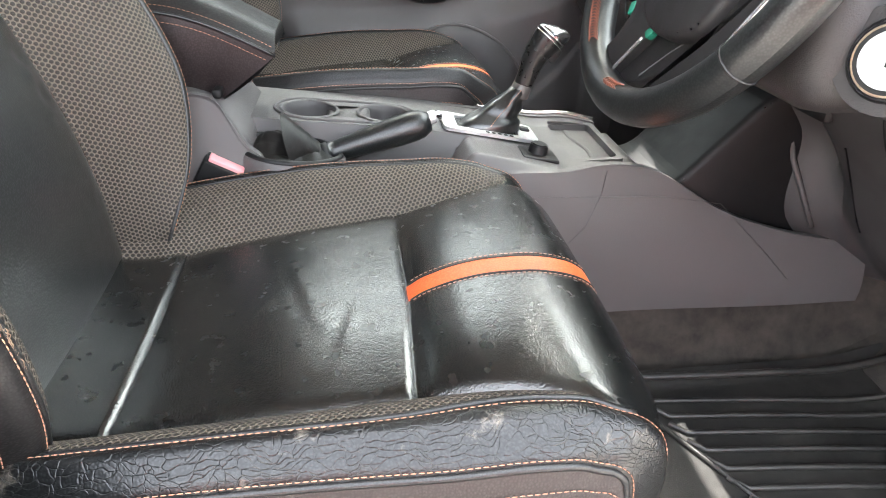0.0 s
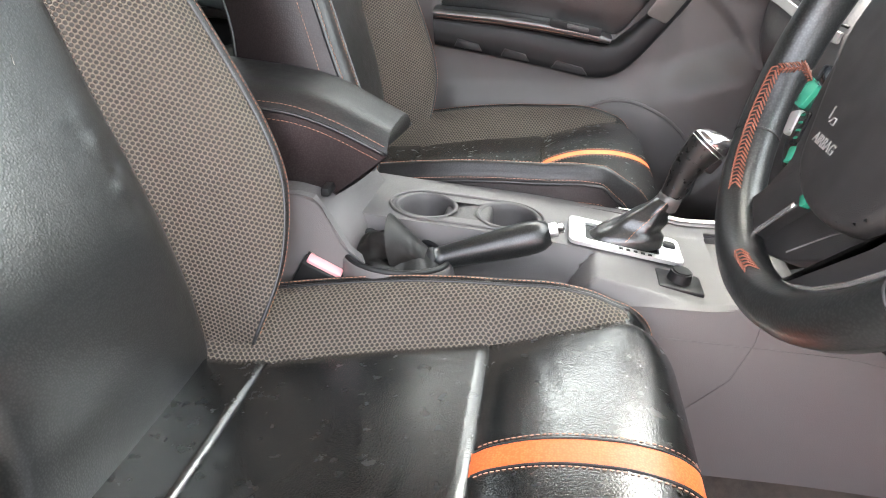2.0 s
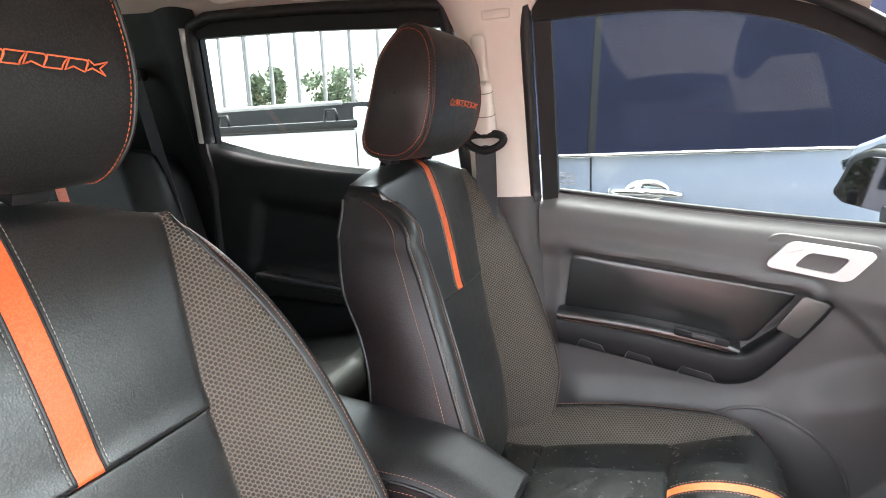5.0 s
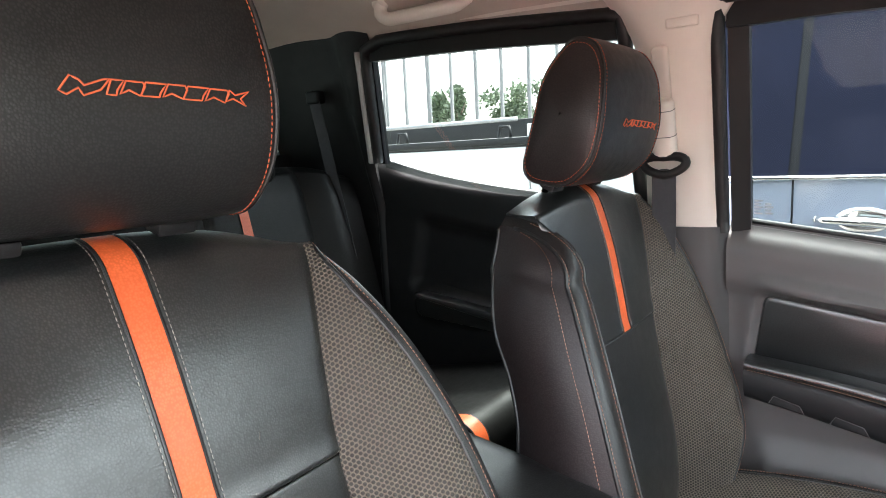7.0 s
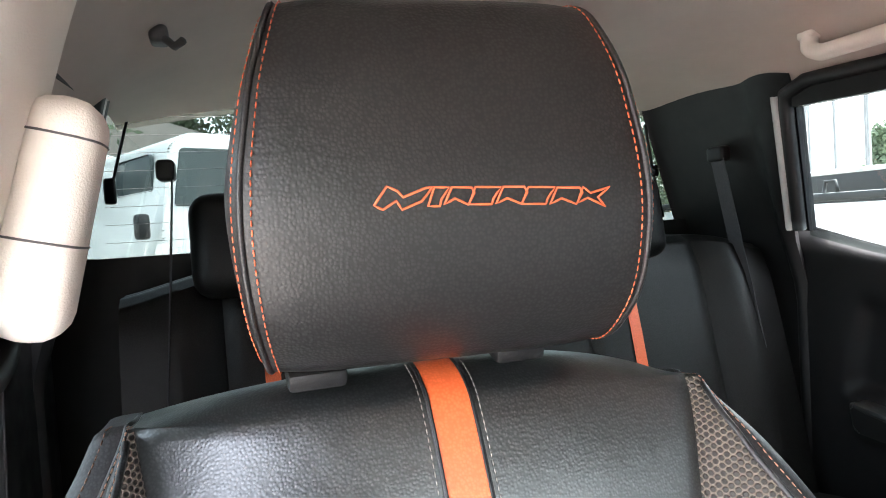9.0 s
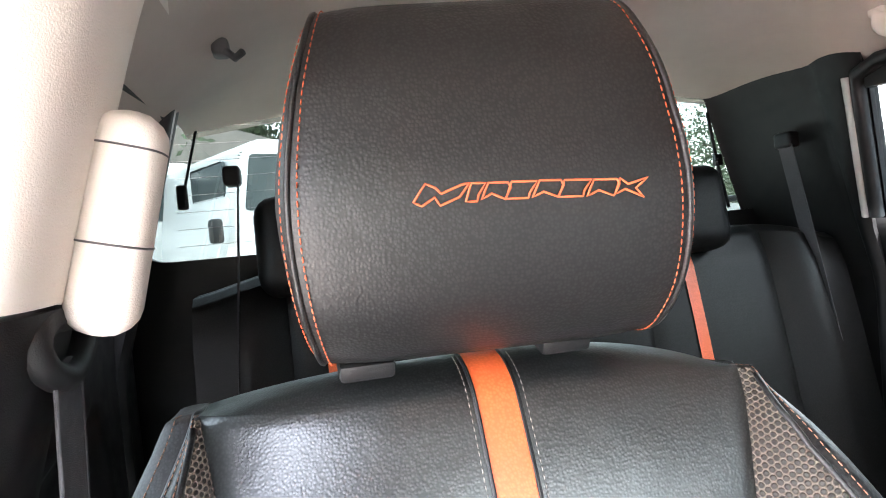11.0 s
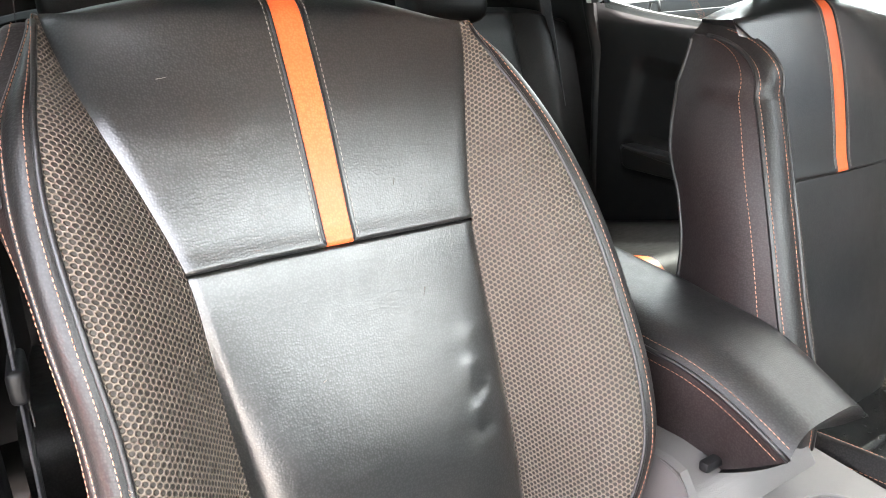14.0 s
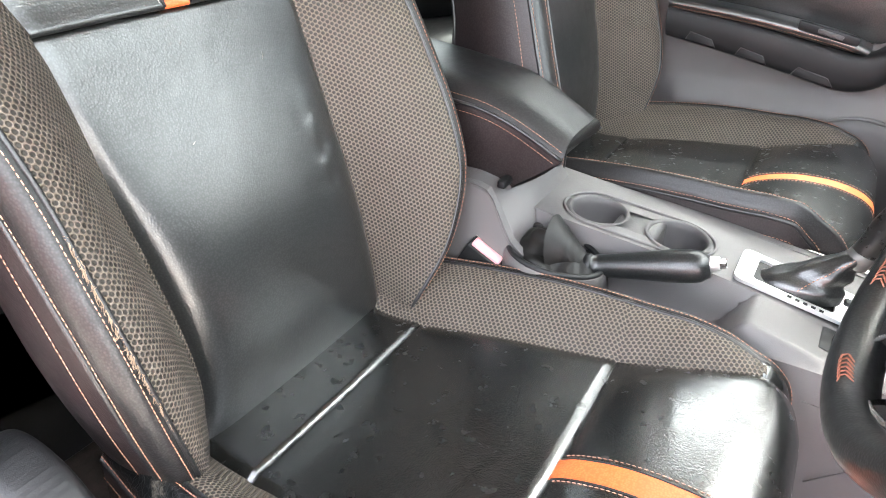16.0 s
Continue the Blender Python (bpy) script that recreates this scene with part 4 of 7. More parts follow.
# side walls
R_TOP = [(-0.34, 1.06), (-0.27, 1.055), (-0.245, 1.0), (-0.21, 0.97), (-0.1, 0.93), (0.0, 0.925), (0.06, 0.937), (0.12, 0.94), (0.2, 0.94), (0.26, 0.948), (0.33, 0.935), (0.44, 0.87), (0.55, 0.83), (0.7, 0.8)]
seat_under(sheet("right_side", lambda x, t: (x, -0.082 - 0.022 * math.sin(t * math.pi * 0.6) - 0.012 * sstep(0.3, 0.6, x), table(x, R_TOP) * (1 - t) + 0.705 * t),
                 lin(-0.62, 0.7, 70), lin(0, 1, 14), M_GREY, (0, 0.012, 0)), console)
seat_under(sheet("left_side", lambda x, t: (x, 0.147 + 0.006 * math.sin(t * math.pi * 0.6), (top_z(x) + 0.014 * sstep(0, 0.25, x)) * (1 - t) + 0.705 * t), lin(-0.62, 0.31, 40), lin(0, 1, 10), M_GREY, (0, -0.01, 0)), console)
# fine joint lines on the right side
seat_under(tube("joint", [(0.14 + 0.2 * t, -0.1045 - 0.004 * t, 0.912 - 0.006 * t) for t in lin(0, 1, 12)] + [(0.42, -0.117, 0.895), (0.5, -0.12, 0.82), (0.56, -0.12, 0.76)], 0.0006, M_GREY_D, None, "", 5), console)
seat_under(tube("joint", [(0.25, -0.096, 0.945), (0.245, -0.1, 0.91), (0.225, -0.105, 0.86), (0.17, -0.106, 0.8)], 0.0006, M_GREY_D, None, "", 5), console)
# top skin with holes for the cups and the tray
cups = [(-0.166, 0.055, 0.04), (-0.052, 0.058, 0.041)]


def hole(x, y):
    for cx, cy, r in cups:
        if math.hypot(x - cx, y - cy) < r:
            return True
    if abs(x + 0.109) < 0.036 and abs(y - 0.0565) < 0.026:
        return True
    return False


nx_, ny_ = 150, 56
gx, gy = lin(-0.3, 0.31, nx_), lin(0.0, 0.15, ny_)
verts, faces = [], []
for x in gx:
    for y in gy:
        verts.append((x, y, console_left(x, y)[2]))
for i in range(nx_ - 1):
    for j in range(ny_ - 1):
        xm, ym = (gx[i] + gx[i + 1]) / 2, (gy[j] + gy[j + 1]) / 2
        tray_hole = 0.222 < xm < 0.296 and ym < 0.13
        if not hole(xm, ym) and not tray_hole:
            faces.append((i * ny_ + j, (i + 1) * ny_ + j, (i + 1) * ny_ + j + 1, i * ny_ + j + 1))
seat_under(raw("top_panel", verts, faces, M_GREY), console)
# right half of the top: channel of the parking brake, and the shelf ahead of it


def right_top(x, y):
    up = sstep(0.02, 0.07, x) + (1 - sstep(-0.3, -0.245, x))
    wall = sstep(-0.012, 0.002, y)
    up = max(up, wall)
    low = 0.915 - 0.0 * x
    edge = table(x, R_TOP) - top_z(x)
    z = low + (top_z(x) - low) * min(1, up)
    z += (max(table(x, R_TOP), low) - z) * (1 - sstep(-0.085, -0.066, y))
    return (x, y, z)


seat_under(sheet("right_shelf", right_top, lin(-0.3, 0.222, 90), lin(-0.084, 0.002, 30), M_GREY), console)
seat_under(sheet("right_shelf_end", right_top, lin(0.222, 0.31, 16), lin(-0.084, -0.02, 14), M_GREY), console)
for cx, cy, r in cups:
    zt = top_z(cx)
    prof = [(r + 0.004, 0.0015), (r + 0.001, 0.003), (r - 0.002, 0.0), (r - 0.003, -0.01), (r - 0.006, -0.06), (r - 0.012, -0.066), (0.0005, -0.066)]
    v, f = [], []
    n = 36
    for rr, dz in prof:
        for k in range(n):
            a = 2 * math.pi * k / n
            v.append((cx + rr * math.cos(a), cy + rr * math.sin(a), top_z(cx + rr * math.cos(a)) + dz if dz > -0.005 else zt + dz))
    for q in range(len(prof) - 1):
        for k in range(n):
            f.append((q * n + k, q * n + (k + 1) % n, (q + 1) * n + (k + 1) % n, (q + 1) * n + k))
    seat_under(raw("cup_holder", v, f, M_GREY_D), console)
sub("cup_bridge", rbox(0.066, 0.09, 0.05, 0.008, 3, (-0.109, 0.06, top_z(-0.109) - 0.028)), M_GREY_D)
rim_pts = []
for k in range(48):
    a = 2 * math.pi * k / 48
    rx = (-0.052 if math.cos(a) >= 0 else -0.166) + 0.05 * math.cos(a)
    rim_pts.append((rx, 0.0565 + 0.0475 * math.sin(a), top_z(rx) + 0.0012))
seat_under(tube("cup_surround", rim_pts, 0.0022, M_GREY, None, "", 8, True), console)
# gear gate: silver plate, boot, lever
gate = empty("gear_selector", (0.11, 0.055, 0.96))
seat_under(gate, console)
del_rot = Matrix.Rotation(radians(11), 4, "Y")


def on_top(x, y, h=0.0):
    return Vector((x, y, top_z(x) + h))


sl = Matrix.Translation((0.105, 0.044, top_z(0.105) + 0.002)) @ Matrix.Rotation(radians(11.5), 4, "Y")
outer = rounded([(-0.076, -0.04), (0.075, -0.034), (0.075, 0.04), (-0.076, 0.04)], 0.012)
inner = rounded([(-0.054, -0.025), (0.044, -0.023), (0.044, 0.028), (-0.054, 0.028)], 0.006)
plate = part("gate_plate", ring(outer, inner, 0.005, sl), M_SILVER, None, "satin silver gear gate plate")
seat_under(plate, console)
seat_under(part("gate_well", prism(inner, 0.002, 0, 1, sl @ Matrix.Translation((0, 0, -0.001))), M_BLACK), console)
seat_under(part("release_slot", rbox(0.016, 0.014, 0.006, 0.002, 1, (0, 0, 0.006), None), M_BLACK), console).data.transform(sl @ Matrix.Translation((0.06, 0.012, 0)))
for k in range(5):
    seat_under(part("gate_mark", rbox(0.005, 0.004, 0.0012, 0.0, 1), M_BLACK), console).data.transform(sl @ Matrix.Translation((-0.008 + 0.0095 * k, -0.0315, 0.0054)))
foot, neck, tip_ = Vector((0.1, 0.046, 0.962)), Vector((0.157, 0.062, 1.017)), Vector((0.186, 0.06, 1.102))


def boot(i, t):
    a = 2 * math.pi * i / 28
    c = foot.lerp(neck, sstep(0, 1, t) * 0.4 + 0.6 * t)
    w = 0.041 * (1 - t) ** 1.5 + 0.013
    d = 0.014 * (1 - t) ** 1.5 + 0.013
    fold = 1 + 0.1 * math.sin(a * 5 + t * 4) * math.sin(t * math.pi) + 0.06 * math.sin(t * 19 + a)
    return Vector((c.x + w * math.cos(a) * fold, c.y + d * math.sin(a) * fold, c.z + (0.006 if t > 0 else -0.004)))


boot_ob = patch("gaiter", boot, list(range(28)), lin(0, 1, 22), M_LEATHER_SOFT, None, "soft black leather gaiter", close_u=True)
seat_under(boot_ob, console)
seat_under(stitches("gaiter_stitching", [boot(21, t) + Vector((0, -0.0012, 0.001)) for t in lin(0.1, 0.95, 40)], M_THREAD, None, 0.005, 0.0007), console)
ax = (tip_ - neck).normalized()
seat_under(tube("collar", [neck - ax * 0.012, neck - ax * 0.01, neck + ax * 0.008, neck + ax * 0.01], [0.013, 0.0155, 0.0155, 0.013], M_GRAPHITE, None, "satin grey collar ring", 20), console)


M_KNOB = mat("satin_black_knob", (0.012, 0.0115, 0.011), 0.3, 0, 0, 0, 0.1, 20.0, 0.05)


def knob(i, t):
    a = 2 * math.pi * i / 32
    c = neck + ax * (0.006 + 0.098 * t)
    w = table(t, [(0, 0.0145), (0.2, 0.0155), (0.45, 0.0185), (0.7, 0.0235), (0.86, 0.0262), (0.94, 0.0245), (0.98, 0.018), (1.0, 0.003)])
    d = table(t, [(0, 0.0135), (0.3, 0.0145), (0.6, 0.0185), (0.86, 0.0215), (0.94, 0.019), (0.98, 0.013), (1.0, 0.003)])
    side = Vector((0, 1, 0))
    fwd = side.cross(ax)
    c = c + fwd * 0.014 * sstep(0.35, 1, t)
    return c + fwd * w * math.cos(a) + side * d * math.sin(a)


def tilted(i, t):
    """The knob's rings lean, so that its cap slopes down to the front."""
    return knob(i, min(1.0, t + 0.09 * sstep(0.3, 0.8, t) * (1 - sstep(0.9, 1.0, t)) * -math.cos(2 * math.pi * i / 32)))


seat_under(patch("gear_knob", tilted, list(range(32)), lin(0, 0.84, 24), M_KNOB, None, "satin black gear knob", close_u=True), console)
seat_under(patch("knob_cap", tilted, list(range(32)), lin(0.84, 1.0, 12), mat("dark_chrome", (0.3, 0.3, 0.3), 0.16, 0.9, 0, 0, 0.05, 8.0, 0.03), None, "dark chrome knob cap", close_u=True), console)
for tt in (0.8, 0.85):
    seat_under(tube("knob_trim", [tilted(i, tt) for i in range(32)], 0.0012, M_CHROME, None, "chrome knob trim", 8, True), console)
seat_under(part("knob_button", rbox(0.016, 0.015, 0.024, 0.005, 2, knob(0, 0.6) + Vector((0.0, 0, 0.0)), Matrix.Rotation(radians(35), 4, "Y")), M_BLACK), console)
for o in [c for c in console.children if c.name.startswith(("gate_", "release", "gaiter", "collar", "knob", "gear_knob"))]:
    o.parent = gate
    o.matrix_parent_inverse = Matrix.Translation(console.location + gate.location * 0).inverted()
    o.matrix_parent_inverse = (Matrix.Translation((0.11, 0.055, 0.96))).inverted()
gate.matrix_parent_inverse = Matrix.Translation(console.location).inverted()
# rotary drive switch
for nm, r, h0, h1, m_ in (("switch_base", 0.0, 0, 0, M_BLACK), ("rotary_switch", 0.0148, 0.004, 0.02, M_BLACK)):
    if r:
        b = bmesh.new()
        bmesh.ops.create_cone(b, segments=28, radius1=r, radius2=r * 0.88, depth=h1 - h0, cap_ends=True)
        bmesh.ops.bevel(b, geom=[e for e in b.edges if len(e.link_faces) == 2 and e.calc_face_angle(0) > 1], offset=0.002, segments=2, affect="EDGES")
        bmesh.ops.transform(b, matrix=Matrix.Translation((0.168, -0.026, top_z(0.17) + 0.011)) @ Matrix.Rotation(radians(11), 4, "Y"), verts=b.verts[:])
        sub(nm, b, m_, "black rotary drive switch")
    else:
        sub(nm, rbox(0.056, 0.046, 0.006, 0.0025, 2, (0.168, -0.026, top_z(0.17) + 0.001), Matrix.Rotation(radians(11), 4, "Y")), m_)
# storage tray ahead of the gate
zt = top_z(0.25)
sub("storage_tray", ring(rounded([(0.21, -0.03), (0.304, -0.03), (0.304, 0.14), (0.21, 0.14)], 0.014), rounded([(0.22, -0.02), (0.295, -0.02), (0.295, 0.13), (0.22, 0.13)], 0.012), 0.032,
                         Matrix.Translation((0, 0, zt - 0.031))), M_GREY)
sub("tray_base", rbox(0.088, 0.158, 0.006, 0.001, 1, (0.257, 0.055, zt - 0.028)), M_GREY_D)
seat_under(tube("edge_trim", [(x, 0.149, console_left(x, 0.15)[2] + 0.002) for x in lin(0.1, 0.31, 24)], [0.001 + 0.003 * sstep(0.1, 0.16, x) for x in lin(0.1, 0.31, 24)], M_TRIM, None, "bright silver console edge", 8), console)
sub("tray_lid", rbox(0.078, 0.152, 0.012, 0.004, 2, (0.2575, 0.055, zt - 0.014), Matrix.Rotation(radians(3), 4, "Y")), M_GREY)
seat_under(tube("tray_ridge", [(0.258 + 0.006 * math.sin(u * 5.5), -0.012 + 0.134 * u, zt - 0.0085) for u in lin(0, 1, 20)], 0.0035, M_GREY, None, "", 8), console)
sub("console_front", rbox(0.02, 0.19, 0.2, 0.004, 2, (0.32, 0.03, 0.82)), M_GREY_D)
# arm rest: box, padded lid
sub("storage_box", prism(rounded([(-0.62, 0.72), (-0.25, 0.72), (-0.236, 0.995), (-0.262, 1.032), (-0.31, 1.058), (-0.62, 1.065)], 0.015), 0.2, 0.006, 2, XZ(0.128)), M_GREY)


def pad(u, v):
    """The padded lid: u along, v across from right to left."""
    x = -0.197 - 0.4 * u
    yc, w = 0.045, 0.07 + 0.018 * sstep(0, 0.5, u)
    e = abs(v) ** 4.5
    z = 1.196 - 0.052 * (1 - u) - 0.04 * (1 - sstep(-0.25, 0.34, u)) / (1 - sstep(-0.25, 0.34, 0.0)) + 0.016 * (1 - e)
    return Vector((x, yc + v * w, z - 0.01 * e))


seat_under(patch("armrest_lid", pad, lin(0, 1, 30), lin(-1, 1, 25), M_LEATHER_EDGE, None, "padded black leather armrest lid"), console)


def pad_side(sd):
    def f(u, t):
        p = pad(u, sd)
        low = 1.03 + 0.05 * u
        bulge = 0.006 * math.sin(t * math.pi)
        return Vector((p.x - 0.085 * t * (1 - sstep(0, 0.3, u)), p.y + sd * bulge - sd * 0.012 * t, p.z + (low - p.z) * t))
    return f


for sd in (-1, 1):
    seat_under(patch("armrest_side", pad_side(sd), lin(0, 1, 30), lin(0, 1, 9), M_LEATHER_SIDE), console)
    seat_under(stitches("stitching", [pad_side(sd)(u, 0.1) + Vector((0, sd * 0.0012, 0)) for u in lin(0.01, 1, 50)], M_THREAD, None), console)
    seat_under(stitches("stitching", [pad(u, sd * 0.93) + Vector((0, 0, 0.001)) for u in lin(0.01, 1, 50)], M_THREAD, None), console)
    seat_under(tube("piping", [pad(u, sd) for u in lin(0, 1, 40)], 0.0028, M_PIPING, None, "", 6), console)


def pad_front(v, t):
    p = pad(0, v)
    q = Vector((p.x - 0.082, p.y * 0.97 + 0.001, 1.032))
    b = p.lerp(q, t)
    b.x += 0.007 * math.sin(t * math.pi)
    return b


seat_under(patch("armrest_front", pad_front, lin(-1, 1, 25), lin(0, 1, 9), M_LEATHER_EDGE), console)
sub("latch", rbox(0.012, 0.03, 0.012, 0.003, 2, (-0.275, -0.03, 1.05)), M_BLACK)

# ---- parking brake ----
M_GAITER = leather("gaiter_leather", (0.009, 0.0082, 0.0075), 0.5, 700.0, 0.00004, spec=0.35)
brake = empty("parking_brake", (-0.15, -0.03, 0.93))
tagged(brake, "black leather-gripped parking brake lever with gathered gaiter", "hand brake")
p0, p1 = Vector((-0.135, -0.036, 0.962)), Vector((0.016, -0.018, 1.005))
axb = (p1 - p0).normalized()
grip = [p0 + axb * d - Vector((0, 0, 0.004)) * (d / 0.15) for d in lin(0.0, 0.148, 14)]
gr = [0.011, 0.0115, 0.012, 0.0126, 0.0132, 0.0139, 0.0146, 0.0153, 0.0159, 0.0164, 0.0166, 0.0164, 0.0152, 0.0105]
seat_under(tube("grip", grip, [1.3 * r for r in gr], M_WHEEL, None, "", 18), brake)
seat_under(tube("end_cap", [p1 - axb * 0.018, p1 - axb * 0.016, p1 - axb * 0.002, p1], [0.0085, 0.0095, 0.0095, 0.008], M_SILVER, None, "silver end cap", 18), brake)
seat_under(tube("button", [p1 - axb * 0.002, p1 + axb * 0.006, p1 + axb * 0.008], [0.0068, 0.0068, 0.005], M_CHROME, None, "chrome release button", 14), brake)
seat_under(tube("lever_collar", [p0 - axb * 0.012, p0 - axb * 0.01, p0 - axb * 0.002, p0], [0.013, 0.0165, 0.0165, 0.0135], M_BLACK, None, "", 16), brake)


BC = Vector((-0.182, -0.046, 0.972))


def boot_rim(a, r=1.0, dz=0.0):
    """The tilted, teardrop-shaped frame of the gaiter."""
    c = math.cos(a)
    x = BC.x + r * (0.066 * c - 0.004)
    y = BC.y + r * 0.054 * math.sin(a) * (1 - 0.18 * c)
    return Vector((x, y, BC.z - 0.16 * (x - BC.x) + dz))


def gaiter(i, t):
    a = 2 * math.pi * i / 56
    p = boot_rim(a, 1 - t, -0.004)
    q = (p.x - BC.x) / 0.066
    ridge = math.exp(-(((p.y - BC.y - 0.01) / 0.026) ** 2)) * (0.75 - 0.3 * q) + 0.35 * math.exp(-(((q + 0.35) / 0.4) ** 2))
    crease = 0.007 * (1 - abs(math.sin(1.5 * a + 3.2 * t + 0.6)) ** 0.6) + 0.004 * (1 - abs(math.sin(3.5 * a - 5 * t)) ** 0.7)
    p.z += 0.023 * ridge * min(1.0, t / 0.45) ** 0.8 - crease * math.sin(min(1.0, t * 1.2) * math.pi) - 0.012 * math.exp(-(((t - 0.14) / 0.08) ** 2)) * (0.6 + 0.4 * math.cos(a - 3.4))
    p.x -= 0.008 * t * math.sin(a) ** 2
    return p


def sleeve(i, t):
    a = 2 * math.pi * i / 32
    c = Vector((-0.19, -0.044, 0.985)).lerp(p0 - axb * 0.008, t)
    c.z += 0.004 * math.sin(t * math.pi)
    r = 0.022 * (1 - t) ** 1.3 + 0.0135
    f = 1 + 0.09 * math.sin(a * 2 + 5 * t) * (1 - t) + 0.035 * math.sin(t * 30 + 1.5 * a) * sstep(0.3, 0.7, t)
    return c + r * f * Vector((-0.2 * math.cos(a), math.sin(a), math.cos(a)))


seat_under(patch("gaiter", gaiter, list(range(56)), lin(0, 1, 30), M_GAITER, None, "crumpled black leather gaiter", close_u=True), brake)
seat_under(patch("gaiter_sleeve", sleeve, list(range(32)), lin(0, 1, 30), M_GAITER, None, "", close_u=True), brake)
seat_under(tube("gaiter_frame", [boot_rim(a) for a in lin(0, 2 * math.pi, 49)[:-1]], 0.0042, M_BLACK, None, "", 10, True), brake)
seat_under(patch("gaiter_surround", lambda i, t: boot_rim(2 * math.pi * i / 48, 1.0 + 0.16 * t, 0.001 - 0.003 * t - 0.06 * max(0.0, t - 0.55)), list(range(48)), lin(0, 1, 8), M_GREY, None, "grey plastic surround", close_u=True), brake)
seat_under(patch("surround_wall", lambda i, t: boot_rim(2 * math.pi * i / 48, 1.16 + 0.04 * t, -0.029 - 0.05 * t), list(range(48)), lin(0, 1, 4), M_GREY, None, "", close_u=True), brake)


# ---- belt buckles ----
def buckle(name, at, lean_x, lean_y, label):
    e = empty(name, at)
    m = Matrix.Translation(at) @ Matrix.Rotation(radians(lean_x), 4, "X") @ Matrix.Rotation(radians(lean_y), 4, "Y")
    for nm, size, off, bev, m_, lb in (("shell", (0.056, 0.022, 0.075), (0, 0, -0.0375), 0.004, M_BLACK, ""), ("red_button", (0.046, 0.014, 0.008), (0, 0, 0.001), 0.002, M_RED, "faded red release button"),
                                       ("slot_rim", (0.052, 0.0035, 0.006), (0, 0.009, 0.002), 0.001, M_CHROME, ""), ("stalk", (0.03, 0.012, 0.1), (0, 0, -0.12), 0.003, M_BLACK, "")):
        b = rbox(*size, bev, 2, off)
        bmesh.ops.transform(b, matrix=m, verts=b.verts[:])
        seat_under(part(nm, b, m_, None, lb), e)
    tagged(e, label, "seat belt buckle", "belt buckles")


buckle("seat_belt_buckle", (-0.266, -0.095, 0.972), 12, 32, "black buckle with faded red button beside the driver seat")
buckle("seat_belt_buckle", (-0.194, 0.16, 0.978), -14, 30, "black buckle beside the passenger seat cushion")


# ---- cabin shell ----
def glass_y(z):
    """Inner side of the windows: it leans in towards the roof."""
    return 0.7 - 0.3 * max(0.0, z - 1.45)


def roof_z(x):
    return table(x, [(-1.55, 1.92), (-1.3, 1.965), (-0.9, 1.99), (-0.4, 1.975), (0.0, 1.935), (0.3, 1.87)])


def liner(x, y):
    a = abs(y) / 0.62
    return (x, y, roof_z(x) - 0.05 * a**2 - 0.085 * max(0, a - 0.72) ** 1.5 / 0.15 * sstep(-1.5, -1.0, x))


sheet("ceiling", liner, lin(-1.52, 0.28, 60), lin(-0.67, 0.62, 60), M_HEADLINER, (0, 0, 0.03), None, "beige cloth headliner with soft rolled edges", "structure", "ceiling")
roof_skin = sheet("roof_panel", lambda x, y: (x, y, roof_z(x) + 0.055 - 0.05 * (abs(y) / 0.62) ** 2), lin(-1.6, 0.32, 20), lin(-0.68, 0.68, 16), M_WHITE, (0, 0, 0.006), None,
                  "white painted steel roof of the truck", "structure", "roof")


def sill(x):
    """Height of the front window's sill."""
    return table(x, [(-0.4, 1.455), (-0.29, 1.443), (0.0, 1.404), (0.21, 1.38), (0.5, 1.352), (0.8, 1.33)])


def rsill(x):
    return table(x, [(-1.35, 1.64), (-1.16, 1.585), (-1.0, 1.545), (-0.75, 1.506), (-0.45, 1.487)])


# front left door
door = empty("door_1", (0.1, 0.72, 0.65))
tagged(door, "closed grey front door with black padded armrest, silver handle", "door", kind="structure")
INS = [(-0.238, 1.31), (0.214, 1.24), (0.124, 1.13), (-0.256, 1.18)]


CREASE = [(0.2, 1.25), (0.25, 1.242), (0.284, 1.22), (0.328, 1.183), (0.379, 1.117), (0.433, 1.044), (0.455, 1.003), (0.48, 0.93)]


def door_y(x, z):
    y = 0.69
    zs = sill(x)
    y += 0.022 * sstep(zs - 0.035, zs, z) ** 2
    y += 0.012 * sstep(-0.012, 0.006, inside(INS, x, z))
    y -= 0.016 * sstep(-0.05, -0.025, inside(INS, x, z)) * (1 - sstep(-0.018, -0.004, inside(INS, x, z))) * sstep(-0.3, -0.2, x)
    # belt shoulder above the inset and the wedge towards the dash
    y -= 0.012 * sstep(zs - 0.14, zs - 0.1, z + 0.1 * max(0, x)) * (1 - sstep(zs - 0.05, zs - 0.01, z))
    # lower front bulge and map pocket
    y -= 0.05 * sstep(0.1, 0.3, x) * (1 - sstep(0.98, 1.08, z - 0.3 * (x - 0.2))) * (1 - sstep(0.38, 0.5, x)) * sstep(0.7, 0.8, z)
    y -= 0.02 * (1 - sstep(0.98, 1.04, z)) * (1 - sstep(0.1, 0.2, x)) * sstep(-0.27, -0.22, x)
    # recessed field below the handle, and the pocket edge under it
    y += 0.012 * sstep(0.0, 0.014, table(x, CREASE) - z) * sstep(0.2, 0.26, x) * (1 - sstep(0.46, 0.48, x))
    y -= 0.012 * sstep(0.0, 0.012, 0.856 + 0.967 * (x - 0.35) - z) * sstep(0.28, 0.33, x)
    y += 0.03 * (1 - sstep(0.64, 0.76, z))
    return y


